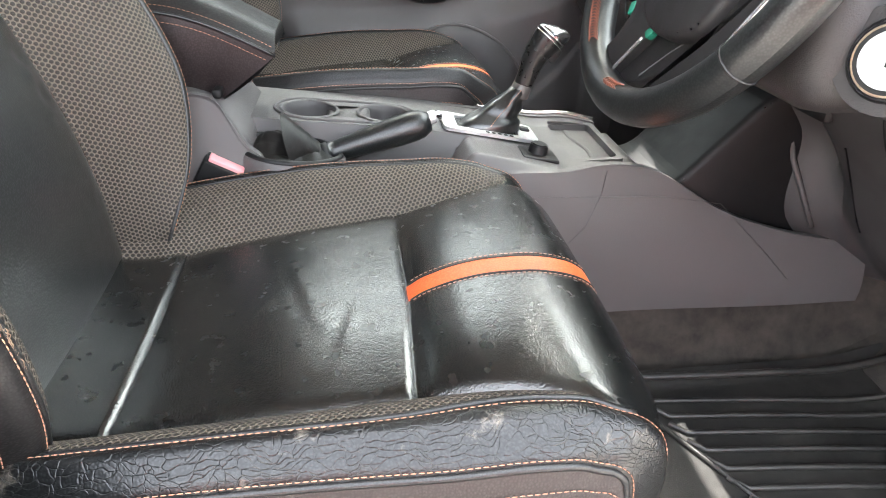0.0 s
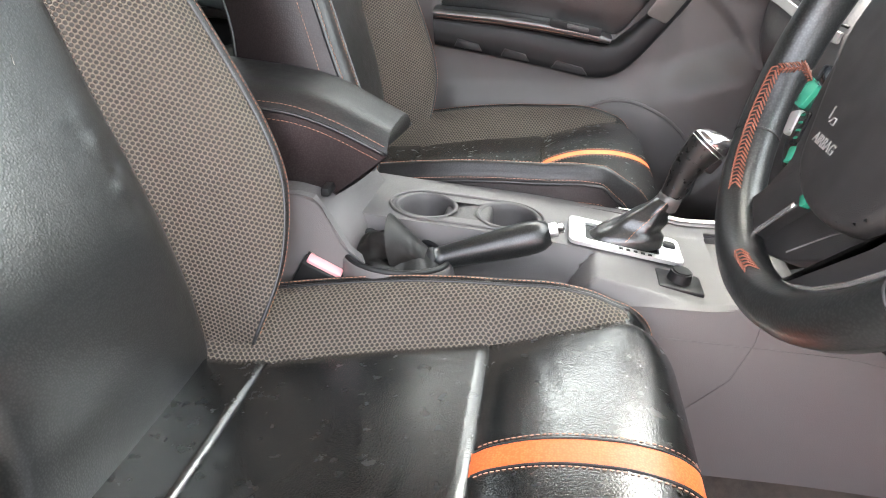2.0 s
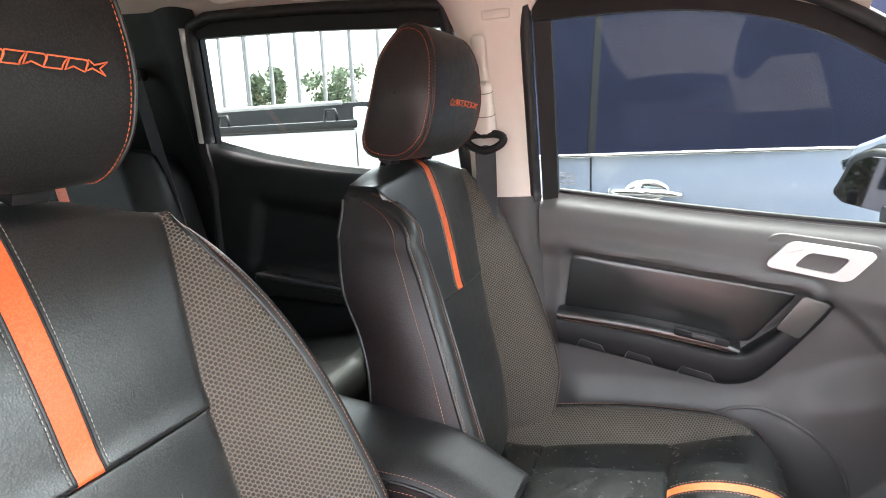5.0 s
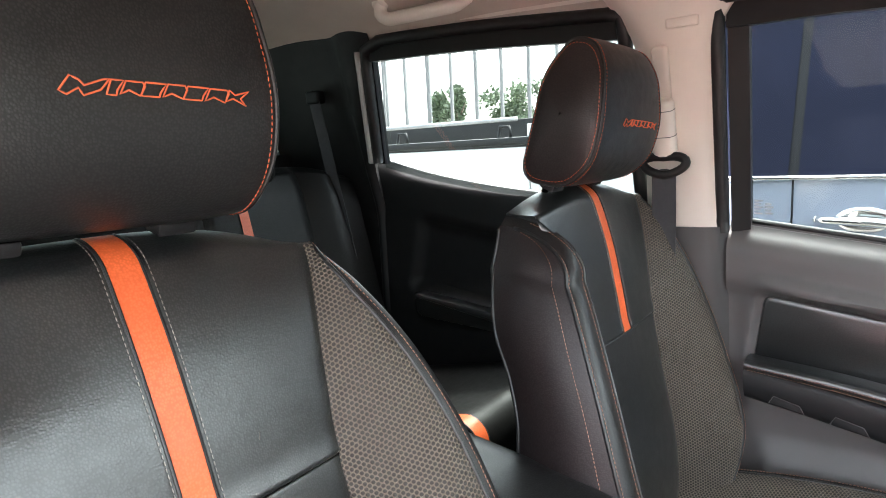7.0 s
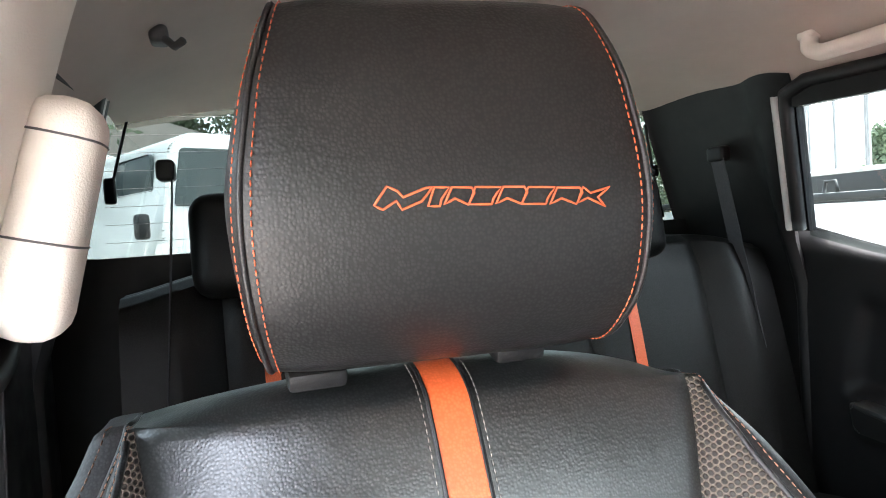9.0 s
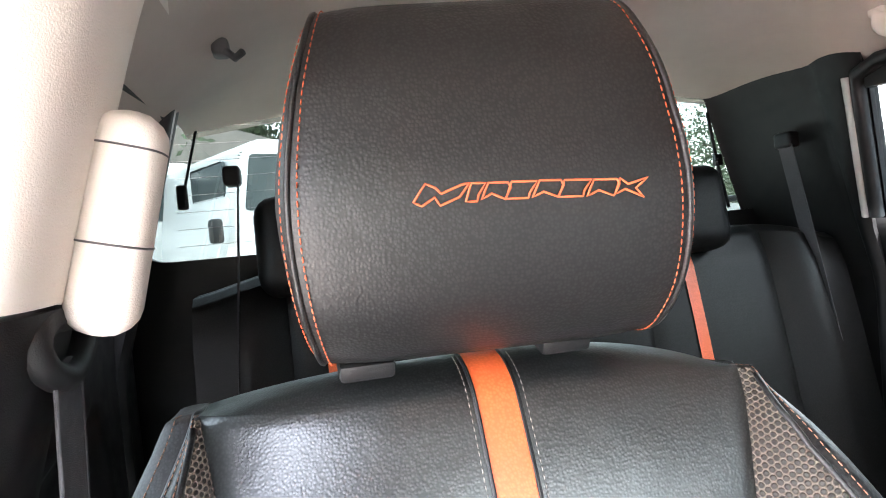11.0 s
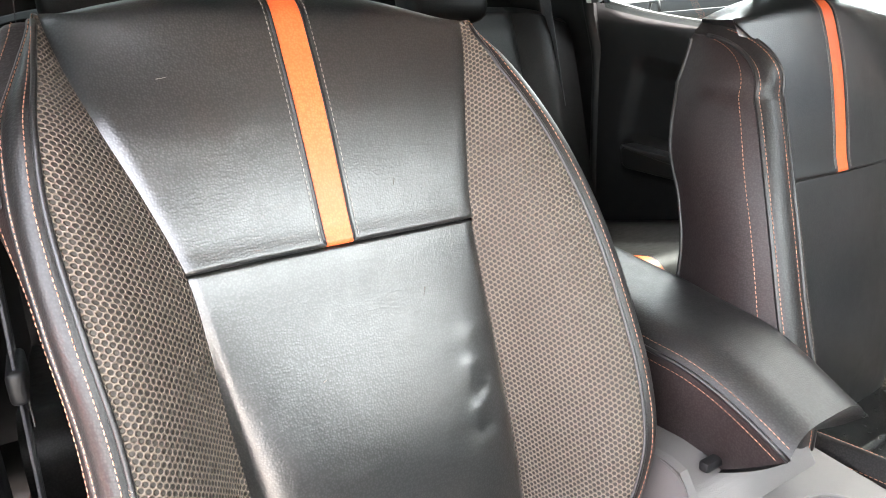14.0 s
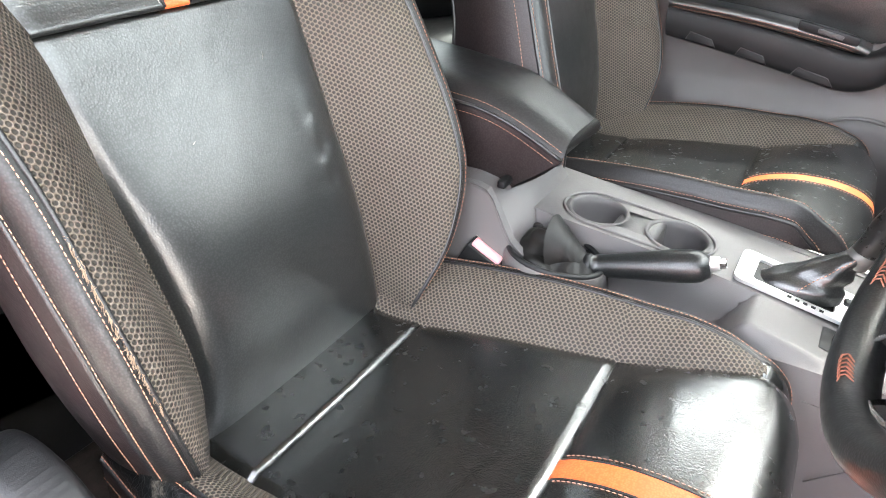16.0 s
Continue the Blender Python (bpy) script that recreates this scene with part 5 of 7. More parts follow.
for sd in (1, -1):
    tagged(part("kick_panel", rbox(0.5 if sd > 0 else 0.26, 0.04, 0.86, 0.01, 1, (0.8 if sd > 0 else 0.9, sd * 0.73, 0.95)), M_GREY_D), "dark grey kick panel ahead of the door", "trim", kind="structure")
xs_, ts_ = lin(-0.305, 0.56, 120), lin(0, 1, 110)
seat_under(sheet("door_panel", lambda x, t: (x, door_y(x, 0.62 + (sill(x) - 0.62) * t), 0.62 + (sill(x) - 0.62) * t), xs_, ts_, M_GREY, (0, 0.03, 0)), door)


def on_door(name, poly, y, depth, m_, bevel=0.004, label="", seg=2):
    return seat_under(part(name, prism(poly, depth, bevel, seg, XZ(y)), m_, None, label), door)


on_door("padded_inset", rounded(INS, 0.018), 0.712, 0.018, M_LEATHER_SOFT, 0.005, "smooth black padded inset")


def loft(name, upper, lower, yc, hy, m_, label="", n=20, power=3.5, steps=40):
    """A bar along the door between an upper and a lower line, with a rounded section."""
    k = len(upper) - 1
    ux, uz = [(i, p[0]) for i, p in enumerate(upper)], [(i, p[1]) for i, p in enumerate(upper)]
    lx, lz = [(i, p[0]) for i, p in enumerate(lower)], [(i, p[1]) for i, p in enumerate(lower)]
    verts, faces = [], []
    ts = ends(0, k, steps)
    for t in ts:
        u, l = Vector((table(t, ux), 0, table(t, uz))), Vector((table(t, lx), 0, table(t, lz)))
        for q in range(n):
            a = 2 * math.pi * q / n
            c, d = math.cos(a), math.sin(a)
            c, d = math.copysign(abs(c) ** (2 / power), c), math.copysign(abs(d) ** (2 / power), d)
            p = l.lerp(u, 0.5 + 0.5 * c)
            verts.append((p.x, yc + hy * d, p.z))
    for i in range(steps - 1):
        for q in range(n):
            faces.append((i * n + q, i * n + (q + 1) % n, (i + 1) * n + (q + 1) % n, (i + 1) * n + q))
    faces.append(tuple(range(n)))
    faces.append(tuple((steps - 1) * n + q for q in range(n)))
    return seat_under(raw(name, verts, faces, m_, None, label, None, True, 50), door)


A_LOW = [(-0.263, 1.112), (-0.18, 1.098), (-0.1, 1.082), (0.0, 1.061), (0.07, 1.046), (0.122, 1.054), (0.165, 1.088), (0.245, 1.186), (0.27, 1.222)]
A_UP = [(-0.266, 1.178), (-0.18, 1.168), (-0.1, 1.157), (0.0, 1.139), (0.06, 1.127), (0.1, 1.122), (0.128, 1.132), (0.2, 1.2), (0.225, 1.238)]
loft("armrest", A_UP, A_LOW, 0.68, 0.029, M_BLACK, "black moulded armrest and pull handle")
loft("armrest_pad", [(-0.262, 1.192), (-0.1, 1.176), (0.05, 1.151), (0.108, 1.131)], [(-0.262, 1.17), (-0.1, 1.152), (0.05, 1.126), (0.1, 1.119)], 0.678, 0.036, M_LEATHER_SOFT, "black leather armrest pad")
for k in (0, 1):
    seat_under(stitches("stitching", [(x, 0.6405 + 0.001 * k, table(x, [(-0.262, 1.176), (-0.1, 1.158), (0.05, 1.134), (0.095, 1.123)]) + 0.006 * k) for x in lin(-0.255, 0.085, 50)], M_THREAD, None), door)
# the handle's top-plane highlight, laid on as a paler plate
on_door("handle_highlight", rounded([(0.168, 1.178), (0.214, 1.245), (0.263, 1.23), (0.21, 1.158)], 0.008, 4), 0.656, 0.006, M_GRAPHITE, 0.002, "highlight on the pull handle's top, set as a graphite plate")
on_door("switch_panel", rounded([(-0.02, 1.172), (0.088, 1.15), (0.084, 1.134), (-0.02, 1.154)], 0.005, 3), 0.649, 0.008, M_BLACK, 0.002)
on_door("window_switch", rounded([(0.015, 1.161), (0.06, 1.151), (0.058, 1.143), (0.015, 1.152)], 0.003, 3), 0.642, 0.003, M_GREY_D, 0.001)
for cx in (-0.19, -0.09, 0.025):
    s0 = 0.03 if cx < 0 else 0.038
    zl = table(cx, [(p[0], p[1]) for p in A_LOW[:6]]) + 0.007
    tilt = -0.19 * s0
    on_door("grip_recess", rounded([(cx - s0, zl - tilt), (cx - s0 * 0.72, zl + 0.016 - tilt), (cx + s0 * 0.72, zl + 0.016 + tilt), (cx + s0, zl + tilt)], 0.006, 3), 0.6535, 0.003, M_BLACK, 0.001)
    seat_under(tube("grip_lip", [(cx - s0, 0.652, zl - tilt), (cx - s0 * 0.72, 0.65, zl + 0.016 - tilt), (cx + s0 * 0.72, 0.65, zl + 0.016 + tilt), (cx + s0, 0.652, zl + tilt)], 0.0009, M_GREY_D, None, "", 6), door)
bez_o = rounded([(0.105, 1.296), (0.16, 1.366), (0.356, 1.337), (0.3, 1.262)], 0.025, 6)
on_door("handle_bezel", bez_o, 0.692, 0.012, M_GREY, 0.005)
ho = rounded([(0.143, 1.3), (0.19, 1.35), (0.34, 1.327), (0.29, 1.27)], 0.018, 6)
hi_ = rounded([(0.195, 1.3), (0.222, 1.329), (0.293, 1.317), (0.266, 1.286)], 0.012, 6)
seat_under(part("door_handle", ring(ho, hi_, 0.014, XZ(0.68)), M_SILVER, None, "satin silver inner door handle"), door)
on_door("handle_cup", hi_, 0.682, 0.008, M_GREY, 0.0)
on_door("lock_slide", rounded([(0.178, 1.326), (0.213, 1.332), (0.21, 1.339), (0.188, 1.342)], 0.003, 3), 0.67, 0.007, M_SILVER, 0.001)
# loudspeaker
spk = []
for k in range(40):
    a = 2 * math.pi * k / 40
    spk.append((0.165 + 0.145 * math.cos(a), 0.87 + 0.125 * math.sin(a) - 0.03 * math.cos(a)))


def spk_f(i, t):
    x, z = spk[int(i) % 40]
    x, z = 0.165 + (x - 0.165) * t, 0.87 + (z - 0.87) * t
    return (x, door_y(x, z) - 0.004 - 0.016 * math.sqrt(max(0, 1 - t * t)), z)


seat_under(patch("speaker_grille", spk_f, list(range(40)), lin(0.01, 1, 14), M_GREY_D, None, "dark grey loudspeaker grille", close_u=True), door)
seat_under(tube("grille_rim", [Vector(spk_f(i, 1.0)) for i in range(40)], 0.004, M_GREY, None, "", 8, True), door)
seat_under(sheet("sill_trim", lambda x, t: (x, 0.715 + 0.03 * t, sill(x) + 0.004 - 0.004 * t), lin(-0.305, 0.62, 40), lin(0, 1, 4), M_GREY, (0, 0, -0.012)), door)
seat_under(tube("weatherstrip", [(x, 0.724, sill(x) + 0.007) for x in lin(-0.3, 0.6, 30)], 0.006, M_RUBBER, None, "", 8), door)
# window frame: rear post, header
zt_front = lambda x: table(x, [(-0.31, 1.845), (0.0, 1.835), (0.2, 1.785), (0.4, 1.66), (0.6, 1.48), (0.72, 1.36)])
win = empty("window_1", (0.1, 0.7, 1.4))
tagged(win, "side window in a black frame with white edge", "window", kind="structure")
rear_post = [(-0.315 + 0.012 * t, glass_y(1.44 + 0.4 * t) - 0.01, 1.43 + 0.41 * t) for t in lin(0, 1, 14)]
head = [(x, glass_y(zt_front(x)) - 0.012, zt_front(x)) for x in lin(-0.29, 0.72, 30)]
corner = [Vector(rear_post[-1]).lerp(Vector(head[0]), t) for t in (0.5,)]
loop_ = rear_post + [tuple(c) for c in corner] + head
seat_under(tube("frame_seal", loop_, 0.013, M_RUBBER, None, "", 8), win)
seat_under(tube("painted_edge", [(x - 0.02, y + 0.012, z) for x, y, z in rear_post] + [(x - 0.006, y + 0.012, z + 0.018) for x, y, z in head], 0.007, M_WHITE, None, "white painted door frame edge", 8), win)
seat_under(sheet("window_frame", lambda t, u: (-0.3 + 0.012 * t + 0.032 * u, glass_y(1.44 + 0.4 * t) + 0.008 - 0.012 * (1 - u), 1.43 + 0.41 * t), lin(0, 1, 12), lin(0, 1, 4), M_BLACK, (0, 0.02, 0)), win)
seat_under(sheet("window_header", lambda x, u: (x, glass_y(zt_front(x)) + 0.004, zt_front(x) - 0.05 * u), lin(-0.29, 0.7, 24), lin(0, 1, 3), M_BLACK, (0, 0.02, 0)), win)
pane = seat_under(sheet("pane", lambda x, t: (x, glass_y(sill(x) + (zt_front(x) - sill(x)) * t) + 0.022, sill(x) - 0.01 + (zt_front(x) - sill(x)) * t), lin(-0.3, 0.7, 20), lin(0, 1, 8), M_GLASS_DARK), win)
for r_ in range(5):
    for c_ in range(2 if r_ else 1):
        seat_under(raw("glass_print", [(-0.262 + 0.018 * c_, 0.705, 1.49 - 0.006 * r_), (-0.247 + 0.018 * c_ - 0.004 * (r_ % 2), 0.705, 1.4895 - 0.006 * r_), (-0.247 + 0.018 * c_ - 0.004 * (r_ % 2), 0.705, 1.4865 - 0.006 * r_), (-0.262 + 0.018 * c_, 0.705, 1.487 - 0.006 * r_)],
                       [(0, 1, 2, 3)], M_TEXT, None, "", None, False), win)


# pillars beside the front seats, with belt adjuster and guide loop
def pillar(sd, px, label, up=0.0, out=0.0, split=0.0, big=0.0):
    e = empty("pillar", (px, sd * 0.68, 0.7))
    tagged(e, label, "pillar", kind="structure")

    def col(t, u):
        z = 1.43 + 0.45 * t
        w = table(t, [(0, 0.075), (0.5, 0.068), (0.8, 0.075), (1.0, 0.13)])
        cxx = px + 0.01 * t
        return (cxx + w * u, sd * (glass_y(z) - 0.012 - 0.022 * (1 - u**4)), z)
    seat_under(sheet("upper_trim", col, lin(split, 1, 24), lin(-1, 1, 18), M_CREAM, (0, sd * 0.02, 0)), e)
    if split:
        seat_under(sheet("middle_trim", col, lin(0, split - 0.006, 14), lin(-1, 1, 18), M_BLACK, (0, sd * 0.02, 0)), e)

    def low(t, u):
        z = 0.62 + 0.82 * t
        return (px + (0.1 - 0.02 * t) * u, sd * (0.69 - 0.03 * (1 - u**4)), z)
    seat_under(sheet("lower_trim", low, lin(0, 1, 12), lin(-1, 1, 14), M_BLACK if sd < 0 else M_GREY_D, (0, sd * 0.02, 0)), e)
    if True:
        b = rbox(0.056, 0.004, 0.018, 0.003, 2, (px + 0.03, sd * (glass_y(1.81) - 0.036), 1.81))
        seat_under(part("airbag_plate", b, M_CREAM), e)
    # adjuster slide and cover
    adj = empty("belt_adjuster", (px - 0.015, sd * 0.62, 1.6))
    seat_under(part("track", rbox(0.03, 0.012, 0.2, 0.008, 3, (0, 0, 0), Matrix.Rotation(radians(sd * 16), 4, "X")), M_CREAM), adj).data.transform(Matrix.Translation((px - 0.012, sd * (glass_y(1.68) - 0.04 + 0.2 * out), 1.68 + up)))
    seat_under(part("cover", rbox(0.042 + 0.5 * big, 0.036 + 0.5 * big, 0.115 + 1.8 * big, 0.014 + 0.4 * big, 4, (0, 0, 0), Matrix.Rotation(radians(sd * 14), 4, "X")), M_CREAM), adj).data.transform(Matrix.Translation((px - 0.012, sd * (glass_y(1.63) - 0.055 - 0.7 * big), 1.63 + up)))
    for dz in (0.035 + big, -0.012):
        sx_, sy_ = 0.021 + 0.25 * big, 0.018 + 0.25 * big
        turn_ = Matrix.Translation((px - 0.012, sd * (glass_y(1.63) - 0.055 - 0.7 * big), 1.63 + up)) @ Matrix.Rotation(radians(sd * 14), 4, "X")
        seat_under(tube("groove", [turn_ @ Vector((x, y, dz)) for x, y in rounded([(-sx_, -sy_), (sx_, -sy_), (sx_, sy_), (-sx_, sy_)], 0.014 + 0.4 * big, 5)], 0.0007, M_GREY, None, "", 5, True), adj)
    loop_pts = []
    for k in range(24):
        a = 2 * math.pi * k / 24
        loop_pts.append((px - 0.012 + 0.04 * math.cos(a), sd * (glass_y(1.57) - 0.07 + 0.9 * out), 1.562 + up + 0.017 * math.sin(a) + 0.006 * abs(math.cos(a))))
    seat_under(tube("guide_loop", loop_pts, 0.0085, M_BLACK, None, "black belt guide loop", 8, True), adj)
    tagged(adj, "cream belt height adjuster with black guide loop on the pillar", "belt adjuster", "belt adjusters")
    # webbing
    belt = empty("seat_belt", (px, sd * 0.64, 0.7))

    def web(t, u):
        return (px - 0.012 + 0.022 * u - 0.05 * t * t, sd * (glass_y(1.57) - 0.072 + 0.9 * out + 0.035 * t), 1.555 + up - 0.85 * t + 0.002 * math.cos(u * 3))
    seat_under(sheet("webbing", web, lin(0, 1, 24), lin(-1, 1, 9), M_BELT, (0, sd * 0.0016, 0)), belt)
    for u in (-0.97, 0.97):
        seat_under(tube("selvedge", [Vector(web(t, u)) for t in lin(0, 1, 24)], 0.0011, M_BELT, None, "", 5), belt)
    cx_, cy_, cz_ = web(0.42, 0)
    seat_under(part("tongue_grip", rbox(0.062, 0.014, 0.03, 0.005, 3, (cx_, cy_, cz_)), M_BLACK), belt)
    seat_under(part("tongue_blade", rbox(0.026, 0.0025, 0.034, 0.001, 1, (cx_, cy_ - sd * 0.004, cz_ - 0.028)), M_CHROME, None, "bright metal belt tongue"), belt)
    tagged(belt, "charcoal woven belt webbing hanging from the pillar", "seat belt", "seat belts")
    return e


pillar(1, -0.385, "cream upper pillar trim over dark grey lower trim")
pillar(-1, -0.505, "cream pillar trim over black trim beside the open driver doorway", 0.035, 0.03, 0.43, 0.008)


# rear doors (both sides), dark
def rear_side(sd, full, off=0.0):
    d = empty("door_2" if sd > 0 else "door_3", (-0.8, sd * 0.72, 0.65))
    tagged(d, "closed rear door with black trim panel and armrest", "door", kind="structure")
    glass_y = lambda z: 0.7 - 0.3 * max(0.0, z - 1.45) + off
    RI = [(-1.06, 1.43), (-0.56, 1.36), (-0.56, 1.2), (-1.1, 1.26)]

    def ry(x, z):
        y = 0.695 + off + 0.016 * sstep(rsill(x) - 0.03, rsill(x), z) ** 2
        y += 0.02 * sstep(-0.015, 0.01, inside(RI, x, z))
        y -= 0.03 * sstep(1.16, 1.2, z) * (1 - sstep(1.22, 1.26, z)) * sstep(-1.1, -1.05, x)
        return y
    seat_under(sheet("door_panel", lambda x, t: (x, sd * ry(x, 0.66 + (rsill(x) - 0.66) * t), 0.66 + (rsill(x) - 0.66) * t), lin(-1.3, -0.47, 60), lin(0, 1, 60), M_BLACK, (0, sd * 0.03, 0)), d)
    seat_under(part("armrest", prism(rounded([(-1.06, 1.25), (-0.62, 1.2), (-0.6, 1.16), (-1.05, 1.19)], 0.015), 0.05, 0.008, 2, XZ(0.69 if sd > 0 else -0.64 - off)), M_LEATHER_SOFT), d)
    seat_under(part("door_pocket", prism(rounded([(-0.98, 0.84), (-0.62, 0.82), (-0.6, 0.98), (-0.95, 1.0)], 0.03), 0.03, 0.006, 2, XZ(0.695 if sd > 0 else -0.665 - off)), M_BLACK), d)
    seat_under(sheet("sill_trim", lambda x, t: (x, sd * (0.71 + off + 0.02 * t), rsill(x) + 0.003), lin(-1.26, -0.47, 30), lin(0, 1, 3), M_GREY_D, (0, 0, -0.012)), d)
    w = empty("window_2" if sd > 0 else "window_3", (-0.8, sd * 0.7, 1.55))
    tagged(w, "rear side window in a thick black frame", "window", kind="structure")
    rtop = lambda x: table(x, [(-1.17, 1.88), (-0.8, 1.868), (-0.47, 1.845)])
    xr = lambda z: -1.165 + 0.055 * (z - 1.58) / 0.3
    lo = [(x, sd * (glass_y(rsill(x)) + 0.002), rsill(x) + 0.004) for x in lin(-1.15, -0.47, 24)]
    post = [(xr(z), sd * (glass_y(z) - 0.004), z) for z in lin(1.59, 1.86, 12)]
    hd = [(x, sd * (glass_y(rtop(x)) - 0.004), rtop(x)) for x in lin(-1.06, -0.47, 24)]
    fp = [(-0.47, sd * (glass_y(z) - 0.004), z) for z in lin(1.84, 1.49, 10)]
    seat_under(tube("frame_seal", post + hd + fp, 0.014, M_RUBBER, None, "", 8), w)
    seat_under(tube("painted_edge", [(x - 0.02, y - sd * 0.004, z) for x, y, z in post], 0.009, M_WHITE, None, "white painted door frame edge", 8), w)
    seat_under(sheet("window_frame", lambda t, u: (xr(1.585 + 0.28 * t) + 0.014 * u, sd * (glass_y(1.585 + 0.28 * t) + 0.006), 1.585 + 0.28 * t), lin(0, 1, 10), lin(0, 1, 3), M_BLACK, (0, sd * 0.02, 0)), w)
    seat_under(sheet("window_header", lambda x, u: (x, sd * (glass_y(rtop(x)) + 0.004), rtop(x) - 0.045 * u), lin(-1.1, -0.47, 20), lin(0, 1, 3), M_BLACK, (0, sd * 0.02, 0)), w)
    pn = seat_under(sheet("pane", lambda x, t: (x, sd * (glass_y(rsill(x) + (rtop(x) - rsill(x)) * t) + 0.02), rsill(x) - 0.01 + (rtop(x) - rsill(x)) * t), lin(-1.16, -0.45, 12), lin(0, 1, 6), M_GLASS_TINT), w)


rear_side(1, True)
rear_side(-1, False, 0.07)

# rear quarter trim and rear wall with the back window
for sd in (1, -1):
    def quarter(a, t, sd=sd):
        z = 0.62 + 1.3 * t
        th = max(a, 0) * math.pi / 2
        yb = glass_y(z) + (0.012 if sd > 0 else 0.08 + 0.1 * max(a, 0.0))
        x0 = -1.185 + 0.085 * max(0, z - 1.58) / 0.3
        x = -1.22 - 0.27 * math.sin(th) if a >= 0 else x0 + (-1.22 - x0) * (1 + a)
        return (x, sd * (yb - 0.012 - 0.05 * (1 - math.cos(th)) - 0.012 * math.sin(min(1, a + 1) * math.pi)), z)
    q = sheet("quarter_trim", quarter, lin(-1, 1, 24), lin(0, 1, 30), M_BLACK, (-0.01, sd * 0.02, 0), None, "black moulded quarter trim behind the rear door", "structure", "trim")
    rb = empty("rear_belt", (-1.33, sd * 0.6, 1.76))
    seat_under(part("guide", rbox(0.05, 0.03, 0.035, 0.008, 3, (-1.3, sd * 0.575, 1.765)), M_BLACK), rb)
    seat_under(sheet("webbing", lambda t, u: (-1.295 + 0.1 * t + 0.02 * u, sd * (0.565 + 0.05 * t), 1.755 - 0.64 * t), lin(0, 1, 14), lin(-1, 1, 5), M_BELT, (0, sd * 0.0016, 0)), rb)
    tagged(rb, "dark rear seat belt running down the quarter trim", "seat belt", "rear seat belts")
rearw = empty("wall_rear", (-1.5, 0, 0.65))
tagged(rearw, "black-trimmed rear cabin wall around the back window", "wall", kind="structure")
seat_under(part("lower_wall", rbox(0.05, 1.66, 0.93, 0.0, 1, (-1.52, -0.03, 1.09)), M_BLACK), rearw)
WO = [(-0.86, 1.5), (0.76, 1.5), (0.68, 1.99), (-0.76, 1.99)]
WI = [(-0.785, 1.622), (0.7, 1.622), (0.62, 1.93), (-0.7, 1.93)]
fm = frame_of((-1.5, 0, 0), (0, 1, 0), (0, 0, 1))
seat_under(part("window_surround", ring(rounded(WO, 0.03, 6), rounded(WI, 0.07, 6), 0.03, fm), M_BLACK), rearw)
bw = empty("window_4", (-1.49, 0, 1.56))
tagged(bw, "fixed back window with fine heater lines", "window", kind="structure")
pn = seat_under(raw("pane", [(-1.492, -0.8, 1.61), (-1.492, 0.715, 1.61), (-1.492, 0.64, 1.94), (-1.492, -0.72, 1.94)], [(0, 1, 2, 3)], M_GLASS_REAR, smooth=False), bw)
for k in range(8):
    z = 1.65 + 0.034 * k
    seat_under(tube("heater_line", [(-1.489, -0.7, z), (-1.489, 0.63, z)], 0.0006, M_GREY_D, None, "", 4), bw)
seat_under(tube("aerial_lead", [(-1.484, -0.681, 1.762), (-1.484, -0.665, 1.82), (-1.484, -0.645, 1.89)], 0.003, M_BLACK, None, "", 6), bw)
seat_under(part("aerial_box", rbox(0.012, 0.022, 0.05, 0.006, 3, (-1.482, -0.686, 1.748)), M_BLACK), bw)
tw = empty("belt_tether", (-1.47, 0.5, 1.7))
seat_under(tube("strap", [(-1.47, 0.51, 1.86), (-1.47, 0.525, 1.75), (-1.47, 0.55, 1.63)], 0.004, M_BLACK, None, "", 6), tw)
seat_under(part("catch", rbox(0.015, 0.022, 0.03, 0.005, 2, (-1.465, 0.525, 1.745)), M_BLACK_G), tw)
tagged(tw, "black strap with catch hanging beside the back window", "strap")

# grab handles on the headliner
for x0, x1, sd in ((-0.995, -0.755, 1), (-0.28, -0.05, 1)):
    h = empty("grab_handle", ((x0 + x1) / 2, sd * 0.5, 1.93))
    zz = liner((x0 + x1) / 2, 0.5)[2]
    pts = [(x0, sd * 0.505, zz - 0.004), (x0 + 0.004, sd * 0.5, zz - 0.03), (x0 + 0.03, sd * 0.495, zz - 0.043), (x1 - 0.03, sd * 0.495, zz - 0.043), (x1 - 0.004, sd * 0.5, zz - 0.03), (x1, sd * 0.505, zz - 0.004)]
    seat_under(tube("bar", resample(pts, 0.012), 0.0145, M_CREAM, None, "", 10), h)
    for xx in (x0, x1):
        seat_under(part("mount", rbox(0.035, 0.03, 0.02, 0.007, 3, (xx, sd * 0.507, zz - 0.002)), M_CREAM), h)
    tagged(h, "beige plastic grab handle below the headliner edge", "grab handle", "grab handles")
hx, hy, hz = -0.994, -0.552, liner(-0.994, 0.552)[2]
hook = empty("coat_hook", (hx, hy, hz))
seat_under(part("base", rbox(0.034, 0.022, 0.022, 0.006, 3, (hx, hy, hz - 0.008)), M_GREY), hook)
seat_under(tube("hook", [(hx + 0.012, hy + 0.006, hz - 0.014), (hx + 0.02, hy + 0.018, hz - 0.026), (hx + 0.032, hy + 0.028, hz - 0.022)], 0.005, M_GREY_D, None, "", 8), hook)
tagged(hook, "small dark coat hook on the headliner side", "coat hook")

# ---- rear bench ----
bench = empty("rear_bench", (-1.1, 0, 0.62))
tagged(bench, "dark rear bench seat with orange stripes", "rear seat")
RB = [(1.0, -1.17), (1.2, -1.21), (1.4, -1.255), (1.52, -1.285), (1.575, -1.31), (1.59, -1.34), (1.582, -1.4)]


